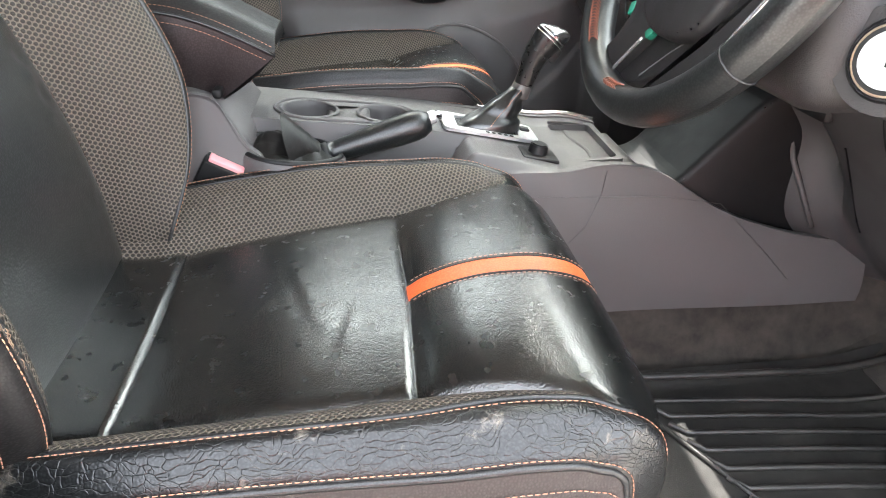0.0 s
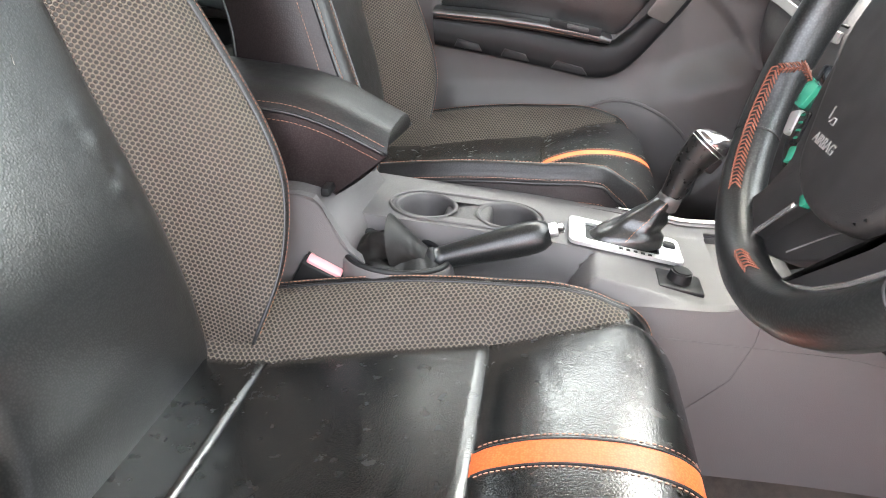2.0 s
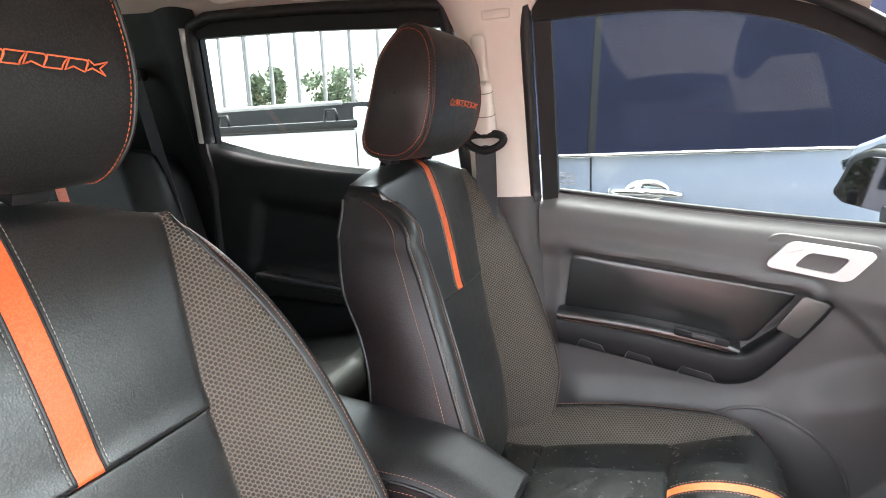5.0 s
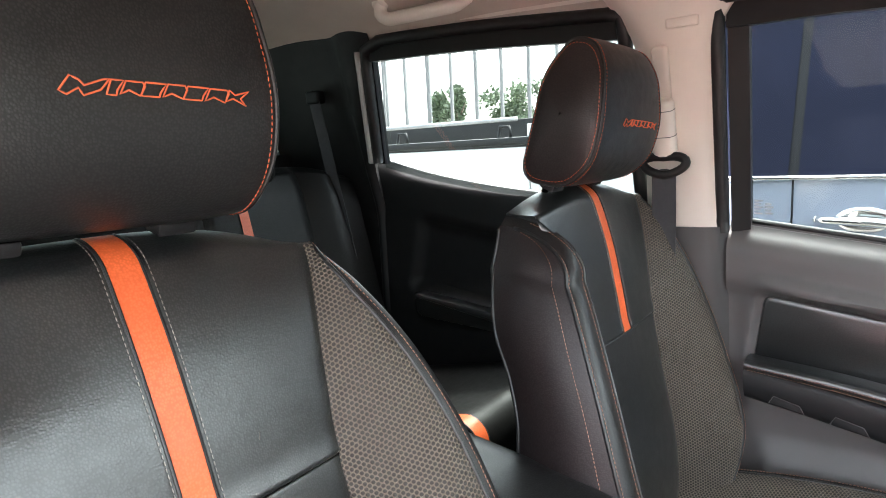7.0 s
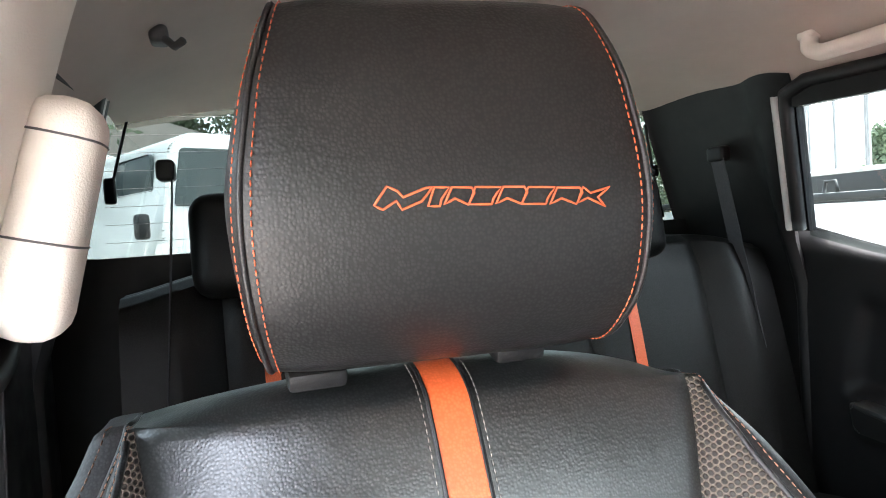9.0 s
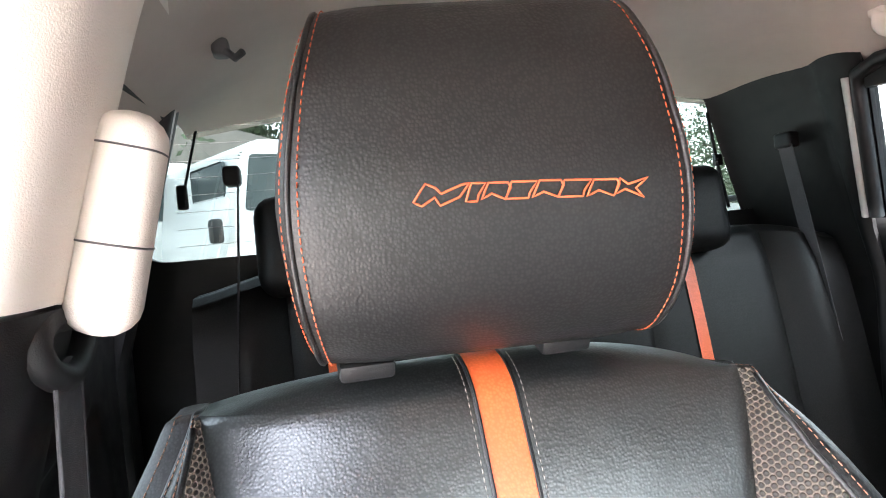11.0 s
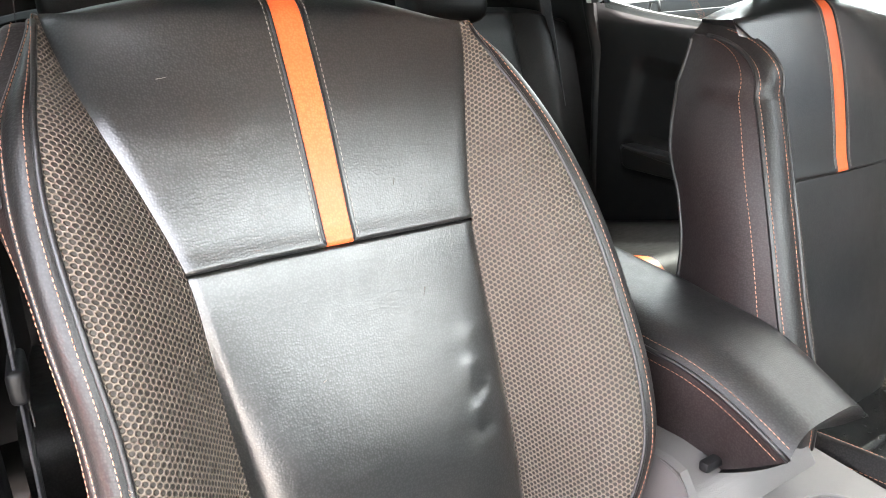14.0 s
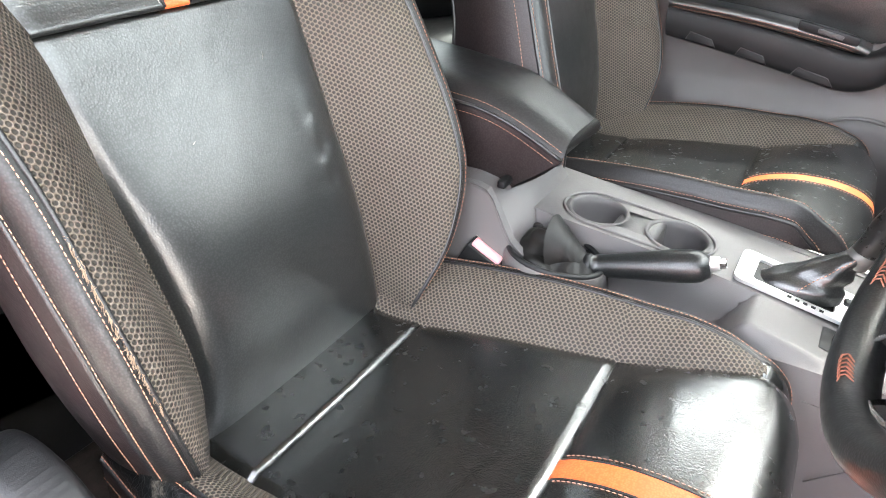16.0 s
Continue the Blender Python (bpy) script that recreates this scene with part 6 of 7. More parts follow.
def rear_back(t, y):
    k = t * (len(RB) - 1)
    i = min(int(k), len(RB) - 2)
    z = RB[i][0] + (RB[i + 1][0] - RB[i][0]) * (k - i)
    x = RB[i][1] + (RB[i + 1][1] - RB[i][1]) * (k - i)
    b = 0.035 * sstep(0.5, 0.58, abs(y)) - 0.012 * math.exp(-((abs(y) - 0.2) / 0.01) ** 2) - 0.012 * math.exp(-((abs(y) - 0.5) / 0.01) ** 2)
    return (x + b, y, z - 0.035 * sstep(0.5, 0.7, abs(y)) - 0.02 * (1 - sstep(0.1, 0.2, abs(y))))


seat_under(sheet("backrest", rear_back, lin(0, 1, 40), lin(-0.66, 0.66, 110), M_REAR, (-0.06, 0, 0)), bench)


def rear_cushion(s, y):
    x = -1.2 + min(s, 0.5)
    o = max(0, s - 0.5)
    z = 1.0 + 0.1 * (min(s, 0.5) / 0.5)
    if o > 0:
        a = min(o / 0.08, 1) * math.pi / 2
        x, z = -0.7 + 0.05 * math.sin(a), 1.1 - 0.05 * (1 - math.cos(a)) - max(0, o - 0.08) * 1.0
    return (x, y, z + 0.02 * sstep(0.45, 0.6, abs(y)) - 0.01 * math.exp(-((abs(y) - 0.18) / 0.01) ** 2))


seat_under(sheet("cushion", rear_cushion, lin(0, 0.72, 50), lin(-0.66, 0.66, 80), M_REAR, (0, 0, -0.06)), bench)
seat_under(part("bench_base", rbox(0.45, 1.2, 0.3, 0.01, 1, (-0.98, 0, 0.8)), M_BLACK), bench)
for yc in (-0.43, 0.3):
    seat_under(sheet("stripe", lambda t, u: tuple(Vector(rear_back(0.1 + 0.72 * t, yc + 0.013 * u)) + Vector((0.003, 0, 0))), lin(0, 1, 30), lin(-1, 1, 5), M_ORANGE), bench)
    seat_under(sheet("stripe", lambda s, u: tuple(Vector(rear_cushion(s, yc + 0.03 * (1 if yc > 0 else -1) + 0.017 * u)) + Vector((0.003, 0, 0.003))), lin(0.3, 0.68, 30), lin(-1, 1, 5), M_ORANGE), bench)
    for sd in (-1, 1):
        seat_under(tube("stripe_seam", [Vector(rear_cushion(s, yc + 0.03 * (1 if yc > 0 else -1) + sd * 0.018)) + Vector((0.002, 0, 0.002)) for s in lin(0.3, 0.68, 30)], 0.002, M_PIPING, None, "", 6), bench)
for yc in (-0.435, 0.275):
    hr_ = empty("rear_headrest", (-1.3, yc, 1.55))
    b = rbox(0.1, 0.222, 0.176, 0.035, 4, (0, 0, 0), Matrix.Rotation(radians(-10), 4, "Y"))
    bmesh.ops.translate(b, vec=(-1.29, yc, 1.634), verts=b.verts[:])
    seat_under(part("pad", b, M_REAR), hr_)
    for sd in (-1, 1):
        seat_under(tube("post", [(-1.32, yc + sd * 0.06, 1.5), (-1.3, yc + sd * 0.06, 1.58)], 0.006, M_CHROME, None, "", 8), hr_)
    tagged(hr_, "plain black rear headrest on top of the bench", "headrest", "rear headrests")

# ---- dashboard and steering ----
dash = empty("dashboard", (0.5, 0, 0.8))
tagged(dash, "grey moulded dashboard with side air vent", "dashboard")
DP = [(0.0, 0.66, 0.74), (0.12, 0.56, 0.84), (0.28, 0.47, 0.98), (0.42, 0.41, 1.06), (0.52, 0.375, 1.15), (0.6, 0.358, 1.235), (0.66, 0.372, 1.275), (0.74, 0.43, 1.322), (0.82, 0.55, 1.375), (1.0, 0.95, 1.38)]


def dash_at(t, y):
    x, z = table(t, [(a, b) for a, b, c in DP]), table(t, [(a, c) for a, b, c in DP])
    dip = 0.1 * (1 - sstep(0.1, 0.17, abs(y - 0.02))) * sstep(0.1, 0.3, t) * (1 - sstep(0.45, 0.6, t))
    drv = 0.08 * (1 - sstep(-0.12, -0.05, y)) * (1 - sstep(0.45, 0.6, t))
    round_ = 0.085 * sstep(0.6, 0.7, abs(y)) ** 2
    pas = sstep(0.1, 0.25, y) * sstep(0.48, 0.62, t)
    return (x + dip * 0.8 + drv + round_ + 0.03 * pas, y, z - (0.058 - 0.025 * sstep(0.3, 0.65, y)) * pas)


seat_under(sheet("dash_body", dash_at, lin(0, 1, 60), lin(-0.7, 0.68, 90), M_GREY_D, (0.05, 0, -0.02)), dash)
seat_under(part("firewall", rbox(0.03, 1.44, 0.85, 0.0, 1, (1.0, 0, 0.98)), M_BLACK), dash)
for k in range(13):
    t_ = 0.664 + 0.0095 * k
    seat_under(tube("vent_slat", [Vector(dash_at(t_, 0.606)) + Vector((-0.003, 0, 0.003)), Vector(dash_at(t_ + 0.003, 0.626)) + Vector((-0.003, 0, 0.003))], 0.0026, M_BLACK, None, "", 5), dash)
seat_under(tube("vent_rim", [Vector(dash_at(tt, yy)) + Vector((-0.002, 0, 0.002)) for tt, yy in [(t_, 0.602) for t_ in lin(0.656, 0.785, 12)] + [(t_, 0.63) for t_ in lin(0.785, 0.656, 12)]], 0.0022, M_BLACK, None, "", 6, True), dash)
seat_under(sheet("pale_strip", lambda t, y: tuple(Vector(dash_at(t, y)) + Vector((-0.004, 0, 0.003))), lin(0.605, 0.628, 4), lin(0.25, 0.645, 30), M_STRIP, (0.004, 0, 0)), dash)
seat_under(tube("joint", [Vector(dash_at(0.645, y)) + Vector((-0.001, 0, 0.001)) for y in lin(0.665, 0.25, 24)], 0.0022, M_BLACK, None, "", 5), dash)
# lower trim panel joints on the driver's side
seat_under(tube("joint", [Vector(dash_at(t, -0.23 - 0.12 * t)) + Vector((-0.002, 0, 0.0)) for t in lin(0.08, 0.5, 20)], 0.002, M_BLACK, None, "", 5), dash)
seat_under(tube("trim_gap", [(0.548, -0.046, 0.985), (0.557, -0.059, 0.937), (0.576, -0.077, 0.887), (0.602, -0.083, 0.833)], [0.006, 0.005, 0.0035, 0.0015], M_BLACK, None, "", 6), dash)
seat_under(tube("trim_edge", [(0.542, -0.052, 0.985), (0.551, -0.067, 0.937), (0.571, -0.084, 0.887), (0.6, -0.087, 0.833)], 0.004, M_GREY, None, "", 6), dash)
seat_under(tube("joint", [(0.535, -0.178, 0.999), (0.569, -0.165, 0.949), (0.614, -0.152, 0.876), (0.628, -0.15, 0.855)], 0.0016, M_BLACK, None, "", 5), dash)
seat_under(part("centre_panel", prism(rounded([(0.315, 0.62), (0.315, 0.895), (0.37, 0.9), (0.5, 1.04), (0.62, 1.05), (0.62, 0.62)], 0.03), 0.187, 0.012, 3, XZ(0.125)), M_BLACK), dash)
seat_under(part("knee_slot", rbox(0.02, 0.07, 0.035, 0.008, 2, (0.5, -0.145, 1.05)), M_BLACK), dash)

wheel = empty("steering_wheel", (0.215, -0.337, 1.282))
tagged(wheel, "black leather steering wheel with silver spoke trims", "steering wheel")
WT = Matrix.Translation((0.2154, -0.337, 1.282)) @ Matrix.Rotation(radians(23.3), 4, "Y")      # local y, z lie in the wheel's plane, -x faces the driver
M_LACING = mat("rust_lacing", (0.2, 0.066, 0.04), 0.65, 0, 0, 0, 0.3, 60.0)


def wpt(a, r, dx=0.0):
    return WT @ Vector((dx, r * math.cos(a), r * math.sin(a)))


RW = 0.1735


def rim(i, j):
    a, b = 2 * math.pi * i / 120, 2 * math.pi * j / 16
    th = 0.0165 + 0.003 * math.exp(-(((a % (2 * math.pi)) - 0.6) / 0.35) ** 2) + 0.003 * math.exp(-(((a % (2 * math.pi)) - 2.54) / 0.35) ** 2)
    return WT @ Vector((th * 1.1 * math.sin(b), (RW + th * math.cos(b)) * math.cos(a), (RW + th * math.cos(b)) * math.sin(a)))


seat_under(patch("rim", rim, list(range(120)), list(range(17)), M_WHEEL, None, "black leather rim", close_u=True), wheel)


def lacing(line, across):
    """A herringbone of thick threads along a line of (centre, sideways) pairs."""
    v, f = [], []
    for (c0, s0), (c1, s1) in zip(line, line[1:]):
        for sd in (-1, 1):
            mid = c0.lerp(c1, 0.5) + s0 * (sd * across * 0.5)
            vv, ff = tube_mesh([c0 + (c1 - c0) * 0.9, mid + (c0 - c1) * 0.25 + Vector((-0.0012, 0, 0.0008)), c0 + s0 * (sd * across) - (c1 - c0) * 0.9], [0.0005, 0.0009, 0.0005], 5)
            o = len(v)
            v += vv
            f += [tuple(i + o for i in g) for g in ff]
    return seat_under(raw("rim_lacing", v, f, M_LACING, None, "coarse rust-brown lacing"), wheel)


def on_rim(a, b):
    """A place on the rim: a round the wheel, b round the tube (0 is the outer side, pi the inner, -pi / 2 faces the driver)."""
    th = 0.0168
    return WT @ Vector((th * 1.1 * math.sin(b), (RW + th * math.cos(b)) * math.cos(a), (RW + th * math.cos(b)) * math.sin(a)))


for a0, a1, b0 in ((-1.03, -0.33, -2.35), (-1.68, -1.5, -2.35)):
    n_ = max(5, int((a1 - a0) * 44))
    lacing([(on_rim(a, b0), (on_rim(a, b0 - 0.3) - on_rim(a, b0 + 0.3)).normalized()) for a in lin(a0, a1, n_)], 0.0046)
curl = resample([on_rim(-0.34, -2.5), WT @ Vector((-0.004, 0.128, -0.044)), WT @ Vector((-0.001, 0.104, -0.05))], 0.004)
lacing([(p, Vector((0.2, 0.3, 1)).normalized()) for p in curl], 0.004)
for a in (0.62, 2.52, 3.77, 5.62):
    seat_under(tube("rim_seam", [rim(a * 120 / (2 * math.pi), j) for j in range(16)], 0.0011, M_RUBBER, None, "", 5, True), wheel)


WP = WT @ frame_of((0, 0, 0), (0, -1, 0), (0, 0, 1))      # polygon: x to the driver's right, y up; depth towards the driver


def in_wheel(name, poly, z0, depth, m_, bevel, label="", r=0.01, seg=3):
    return seat_under(part(name, prism(rounded(poly, r, 4), depth, bevel, seg, WP @ Matrix.Translation((0, 0, z0))), m_, None, label), wheel)


in_wheel("airbag_cover", [(-0.085, -0.01), (-0.026, -0.096), (0.004, -0.108), (0.042, -0.11), (0.084, -0.098), (0.104, -0.05), (0.104, 0.07), (-0.07, 0.07)], -0.01, 0.022, M_COVER, 0.008, "matt charcoal airbag cover", 0.02)
txt = bpy.data.curves.new("airbag_text", "FONT")
txt.body, txt.size, txt.align_x, txt.extrude = "AIRBAG", 0.0098, "CENTER", 0.0004
tmp = bpy.data.objects.new("airbag_text", txt)
scene.collection.objects.link(tmp)
me_t = bpy.data.meshes.new_from_object(tmp.evaluated_get(bpy.context.evaluated_depsgraph_get()))
bpy.data.objects.remove(tmp)
# letters face the driver: x across to the driver's right (-y), y up
me_t.transform(WP @ Matrix.Translation((-0.006, -0.077, 0.0122)))
me_t.materials.append(M_EMBOSS)
seat_under(new("airbag_text", me_t), wheel)
icon = [[(-0.0225, -0.0525), (-0.0205, -0.0605)], [(-0.018, -0.062), (-0.0145, -0.0585), (-0.0105, -0.0585), (-0.0105, -0.0625), (-0.0145, -0.0625)]]
for line in icon:
    seat_under(tube("airbag_icon", [WP @ Vector((x, y, 0.0125)) for x, y in line], 0.0006, M_EMBOSS, None, "", 5), wheel)
# spokes with silver edges, switch pod, and the recess between the spokes
in_wheel("spoke", [(-0.091, -0.157), (-0.047, -0.17), (-0.028, -0.142), (-0.006, -0.112), (-0.022, -0.085), (-0.055, -0.02), (-0.1, -0.02), (-0.086, -0.064), (-0.06, -0.1), (-0.067, -0.127)], -0.014, 0.014, M_COVER, 0.003, "", 0.006)
in_wheel("spoke", [(0.031, -0.158), (0.072, -0.139), (0.114, -0.098), (0.134, -0.045), (0.15, -0.01), (0.1, -0.01), (0.086, -0.096), (0.068, -0.116)], -0.014, 0.014, M_COVER, 0.003, "", 0.006)
in_wheel("lower_spoke", [(-0.044, -0.167), (0.004, -0.151), (0.062, -0.117), (0.09, -0.09), (-0.02, -0.09)], -0.024, 0.014, M_COVER, 0.002)
for line, r0 in (([(-0.089, -0.159), (-0.068, -0.167), (-0.05, -0.171), (-0.041, -0.162), (-0.029, -0.144), (-0.009, -0.114)], 0.0019), ([(0.031, -0.158), (0.05, -0.151), (0.071, -0.14), (0.095, -0.12), (0.115, -0.098), (0.126, -0.07), (0.136, -0.045)], 0.0032)):
    v, f = tube_mesh(resample([WP @ Vector((p[0], p[1], 0.0005)) for p in line], 0.004), r0, 8)
    seat_under(raw("spoke_trim", v, f, M_TRIM, None, "bright silver spoke trim"), wheel)
seat_under(tube("recess_line", [WP @ Vector((0.0, -0.146, -0.0095)), WP @ Vector((0.03, -0.116, -0.0095)), WP @ Vector((0.045, -0.104, -0.0095))], 0.0008, M_GREY, None, "", 5), wheel)
in_wheel("switch_pod", [(-0.122, -0.035), (-0.09, -0.035), (-0.074, -0.07), (-0.058, -0.1), (-0.074, -0.112), (-0.104, -0.09)], -0.012, 0.008, M_BLACK_G, 0.002)
for poly in ([(-0.118, -0.047), (-0.115, -0.07), (-0.1, -0.07), (-0.094, -0.05)], [(-0.074, -0.094), (-0.068, -0.106), (-0.056, -0.1), (-0.062, -0.089)], [(-0.016, -0.112), (-0.006, -0.117), (0.001, -0.109), (-0.008, -0.104)]):
    in_wheel("switch", poly, -0.006, 0.006, M_GREENLIT, 0.001, "green-tinted wheel switch", 0.003, 2)
in_wheel("switch", [(-0.108, -0.075), (-0.098, -0.092), (-0.086, -0.086), (-0.094, -0.069)], -0.006, 0.007, M_SILVER, 0.002, "silver-edged rocker switch", 0.004, 2)
in_wheel("switch", [(-0.088, -0.07), (-0.078, -0.094), (-0.064, -0.088), (-0.074, -0.066)], -0.006, 0.008, M_BLACK_G, 0.002, "gloss black rocker switch", 0.004, 2)
for k in range(4):
    in_wheel("switch_mark", [(-0.083 + 0.004 * k, -0.073 - 0.005 * k), (-0.078 + 0.004 * k, -0.071 - 0.005 * k), (-0.079 + 0.004 * k, -0.0695 - 0.005 * k), (-0.084 + 0.004 * k, -0.0715 - 0.005 * k)], 0.002, 0.0004, M_GREENLIT, 0.0, "", 0.0003, 1)
# column shroud and ignition lock
col = empty("steering_column", (0.32, -0.372, 1.22))
tagged(col, "dark grey steering column shroud with ignition lock", "steering column")
b = rbox(0.24, 0.17, 0.12, 0.035, 4, (0.345, -0.405, 1.205), None)
M_BRONZE = mat("worn_bronze", (0.32, 0.24, 0.17), 0.35, 0.7, 0, 0, 0.25, 90.0, 0.1)
M_SHROUD = mat("column_plastic", (0.018, 0.0158, 0.0158), 0.5, 0, 900, 0.0004, 0.08, 3.0, 0.05)
seat_under(part("shroud", b, M_SHROUD), col)
lockm = Matrix.Translation((0.27, -0.506, 1.196)) @ frame_of((0, 0, 0), (0.55, -0.835, 0), (0.12, 0.08, 1))
for nm, r0, r1, d0, d1, m_, lb in (("lock_boss", 0.044, 0.037, -0.04, 0.008, M_SHROUD, ""), ("lock_ring", 0.0285, 0.0262, 0.008, 0.012, M_BLACK_G, ""), ("lock_bezel", 0.0248, 0.0238, 0.0115, 0.0132, M_BRONZE, "worn bronze ignition ring"), ("lock_gap", 0.0228, 0.0226, 0.0125, 0.0136, M_BLACK, ""), ("lock_face", 0.0195, 0.019, 0.0135, 0.016, M_SILVER, "bright metal key slot face")):
    b = bmesh.new()
    bmesh.ops.create_cone(b, segments=32, radius1=r0, radius2=r1, depth=d1 - d0, cap_ends=True)
    bmesh.ops.transform(b, matrix=lockm @ Matrix.Translation((0, 0, (d0 + d1) / 2)), verts=b.verts[:])
    seat_under(part(nm, b, m_, None, lb), col)
b = rbox(0.003, 0.009, 0.002, 0.0, 1, (0, 0, 0.0165))
bmesh.ops.transform(b, matrix=lockm, verts=b.verts[:])
seat_under(part("key_slot", b, M_BLACK), col)

# front pillars, windscreen, open driver doorway
for sd in (1, -1):
    pts = [(0.24 + 0.62 * t, sd * (0.575 + 0.11 * t), 1.865 - 0.5 * t) for t in lin(0, 1, 16)]
    tagged(tube("pillar_trim", pts, [0.036] * 16, M_CREAM, None, "", 12), "cream trim along the windscreen pillar", "pillar", kind="structure")
    tagged(tube("roof_rail", [(x, sd * 0.6, roof_z(x) - 0.08 + 0.06 * (1 - sstep(-1.15, -0.8, x))) for x in lin(-1.3, 0.24, 24)], 0.03, M_CREAM, None, "", 10), "cream roof side rail above the doors", "rail", kind="structure")
tagged(sheet("roof_header", lambda t, y: (0.235 + 0.1 * t, y, 1.885 - 0.07 * t - 0.03 * (y / 0.6) ** 2), lin(0, 1, 6), lin(-0.58, 0.58, 12), M_CREAM, (0.004, 0, 0.012)), "cream trim over the windscreen header", "trim", kind="structure")
ws = tagged(sheet("windscreen", lambda t, y: (0.27 + 0.66 * t, y, 1.9 - 0.53 * t - 0.04 * (y / 0.6) ** 2), lin(0, 1, 8), lin(-0.62, 0.62, 10), M_GLASS), "clear windscreen glass over the dashboard", "windscreen", kind="structure")
ws.visible_shadow = False
tagged(part("door_sill", rbox(1.1, 0.1, 0.12, 0.015, 2, (0.15, -0.72, 0.6)), M_GREY_D), "dark grey door sill of the open doorway", "sill", kind="structure")
tagged(part("quarter_fillet", prism(rounded([(0.44, 1.36), (0.7, 1.345), (0.5, 1.56), (0.45, 1.56)], 0.02), 0.02, 0.004, 2, XZ(0.69)), M_BLACK), "black triangular mirror mount trim", "trim", kind="structure")

for sd in (1, -1):
    tagged(part("front_wing", rbox(0.6, 0.03, 0.95, 0.01, 1, (1.02, sd * 0.79, 0.86)), M_WHITE), "white painted front wing outside the cabin", "wing", kind="structure")
    tagged(part("cowl_side", rbox(0.36, 0.09, 0.88, 0.01, 1, (0.84, sd * 0.74, 1.01)), M_BLACK), "black inner cowl side panel below the pillar", "trim", kind="structure")

# outside mirror on the passenger side
mir = empty("wing_mirror", (0.36, 0.86, 1.4))
tagged(mir, "black wing mirror with a silver cap, seen through glass", "mirror")
MM = lambda back: frame_of(Vector((0.3, 0.885, 0)) - back * Vector((-0.87, -0.49, 0)), (0.49, -0.87, 0), (0.08, 0.045, 1))
MW = lambda pts: [((x - 0.352) * 1.5, z) for x, z in pts]
MO = [(0.232, 1.395), (0.265, 1.485), (0.3, 1.505), (0.46, 1.495), (0.47, 1.37), (0.43, 1.352), (0.25, 1.375)]
seat_under(part("housing", prism(rounded(MW(MO), 0.02, 5), 0.1, 0.016, 3, MM(0.1)), M_BLACK), mir)
MI = [(0.25, 1.398), (0.278, 1.478), (0.308, 1.494), (0.452, 1.485), (0.459, 1.376), (0.422, 1.362), (0.264, 1.383)]
# dark purple tint paints in the reflection of a dark car
seat_under(part("mirror_glass", prism(rounded(MW(MI), 0.015, 5), 0.004, 0.001, 1, MM(-0.001)), mat("mirror", (0.1, 0.095, 0.115), 0.03, 1.0, 0, 0, 0.02, 3, 0.0)), mir)
seat_under(part("cap", prism(rounded(MW([(0.222, 1.455), (0.25, 1.508), (0.31, 1.538), (0.45, 1.525), (0.46, 1.5), (0.3, 1.5), (0.262, 1.47)]), 0.008, 4), 0.1, 0.012, 3, MM(0.13)), M_VAN, None, "pale painted mirror cap"), mir)
seat_under(part("stalk", rbox(0.16, 0.14, 0.05, 0.015, 2, (0.46, 0.82, 1.37)), M_BLACK), mir)


# ---- outside ----
def car_side(name, m, parts, label, category, group=""):
    e = empty(name, m.translation)
    for nm, bm, m_, lb in parts:
        bmesh.ops.transform(bm, matrix=m, verts=bm.verts[:])
        seat_under(part(nm, bm, m_, None, lb), e)
    tagged(e, label, category, group)
    return e


# the pale car parked alongside
VY = 1.62
bel = 1.47
car = empty("parked_car", (0.2, VY + 0.8, 0.1))
tagged(car, "pale silver-blue car with dark tinted windows parked alongside", "car")


def flank(x, z):
    return VY + 0.03 * ((z - 1.1) / 0.6) ** 2 + (0.0 if z < bel else 0.35 * (z - bel))


seat_under(sheet("body", lambda x, t: (x, flank(x, 0.3 + (bel - 0.3) * t), 0.3 + (bel - 0.3) * t - 0.03 * sstep(0.3, 1.6, x) * t), lin(-0.78, 3.6, 40), lin(0, 1, 20), M_VAN, (0, 1.7, 0)), car)
# unseen height above the windows, added to keep sky off the seat leather
seat_under(sheet("added_sky_screen", lambda x, t: (x, flank(x, 2.04 + 0.4 * t), 2.04 + 0.4 * t), lin(-0.78, 0.9, 10), lin(0, 1, 6), M_SKY_SCREEN, (0, 0.04, 0)), car)
seat_under(sheet("roof", lambda x, t: (x, flank(x, 2.44) + 1.0 * t, 2.44 + 0.04 * (1 - (2 * t - 1) ** 2)), lin(-0.78, 0.9, 10), lin(0, 1, 8), M_VAN, (0, 0, 0.05)), car)
for x0, x1 in ((-0.74, -0.345), (-0.315, 2.2)):
    seat_under(sheet("side_window", lambda x, t: (x, flank(x, bel + 0.56 * t) - 0.004, bel + 0.012 + 0.55 * t), lin(x0, x1, 8), lin(0, 1, 8), M_VANGLASS, (0, 0.02, 0)), car)
seat_under(sheet("window_post", lambda t, u: (-0.347 + 0.034 * u, flank(0, bel + 0.56 * t) - 0.001, bel + 0.56 * t), lin(0, 1, 6), lin(0, 1, 3), M_BLACK, (0, 0.02, 0)), car)
seat_under(tube("belt_strip", [(x, VY - 0.002, bel + 0.008 - 0.03 * sstep(0.3, 1.6, x)) for x in lin(-0.76, 2.3, 30)], 0.008, M_CHROME, None, "chrome belt strip", 8), car)
seat_under(sheet("front_roof", lambda x, t: (x, flank(x, 2.05) + 1.1 * t, 2.05), lin(0.9, 2.6, 10), lin(0, 1, 8), M_VAN, (0, 0, 0.05)), car)
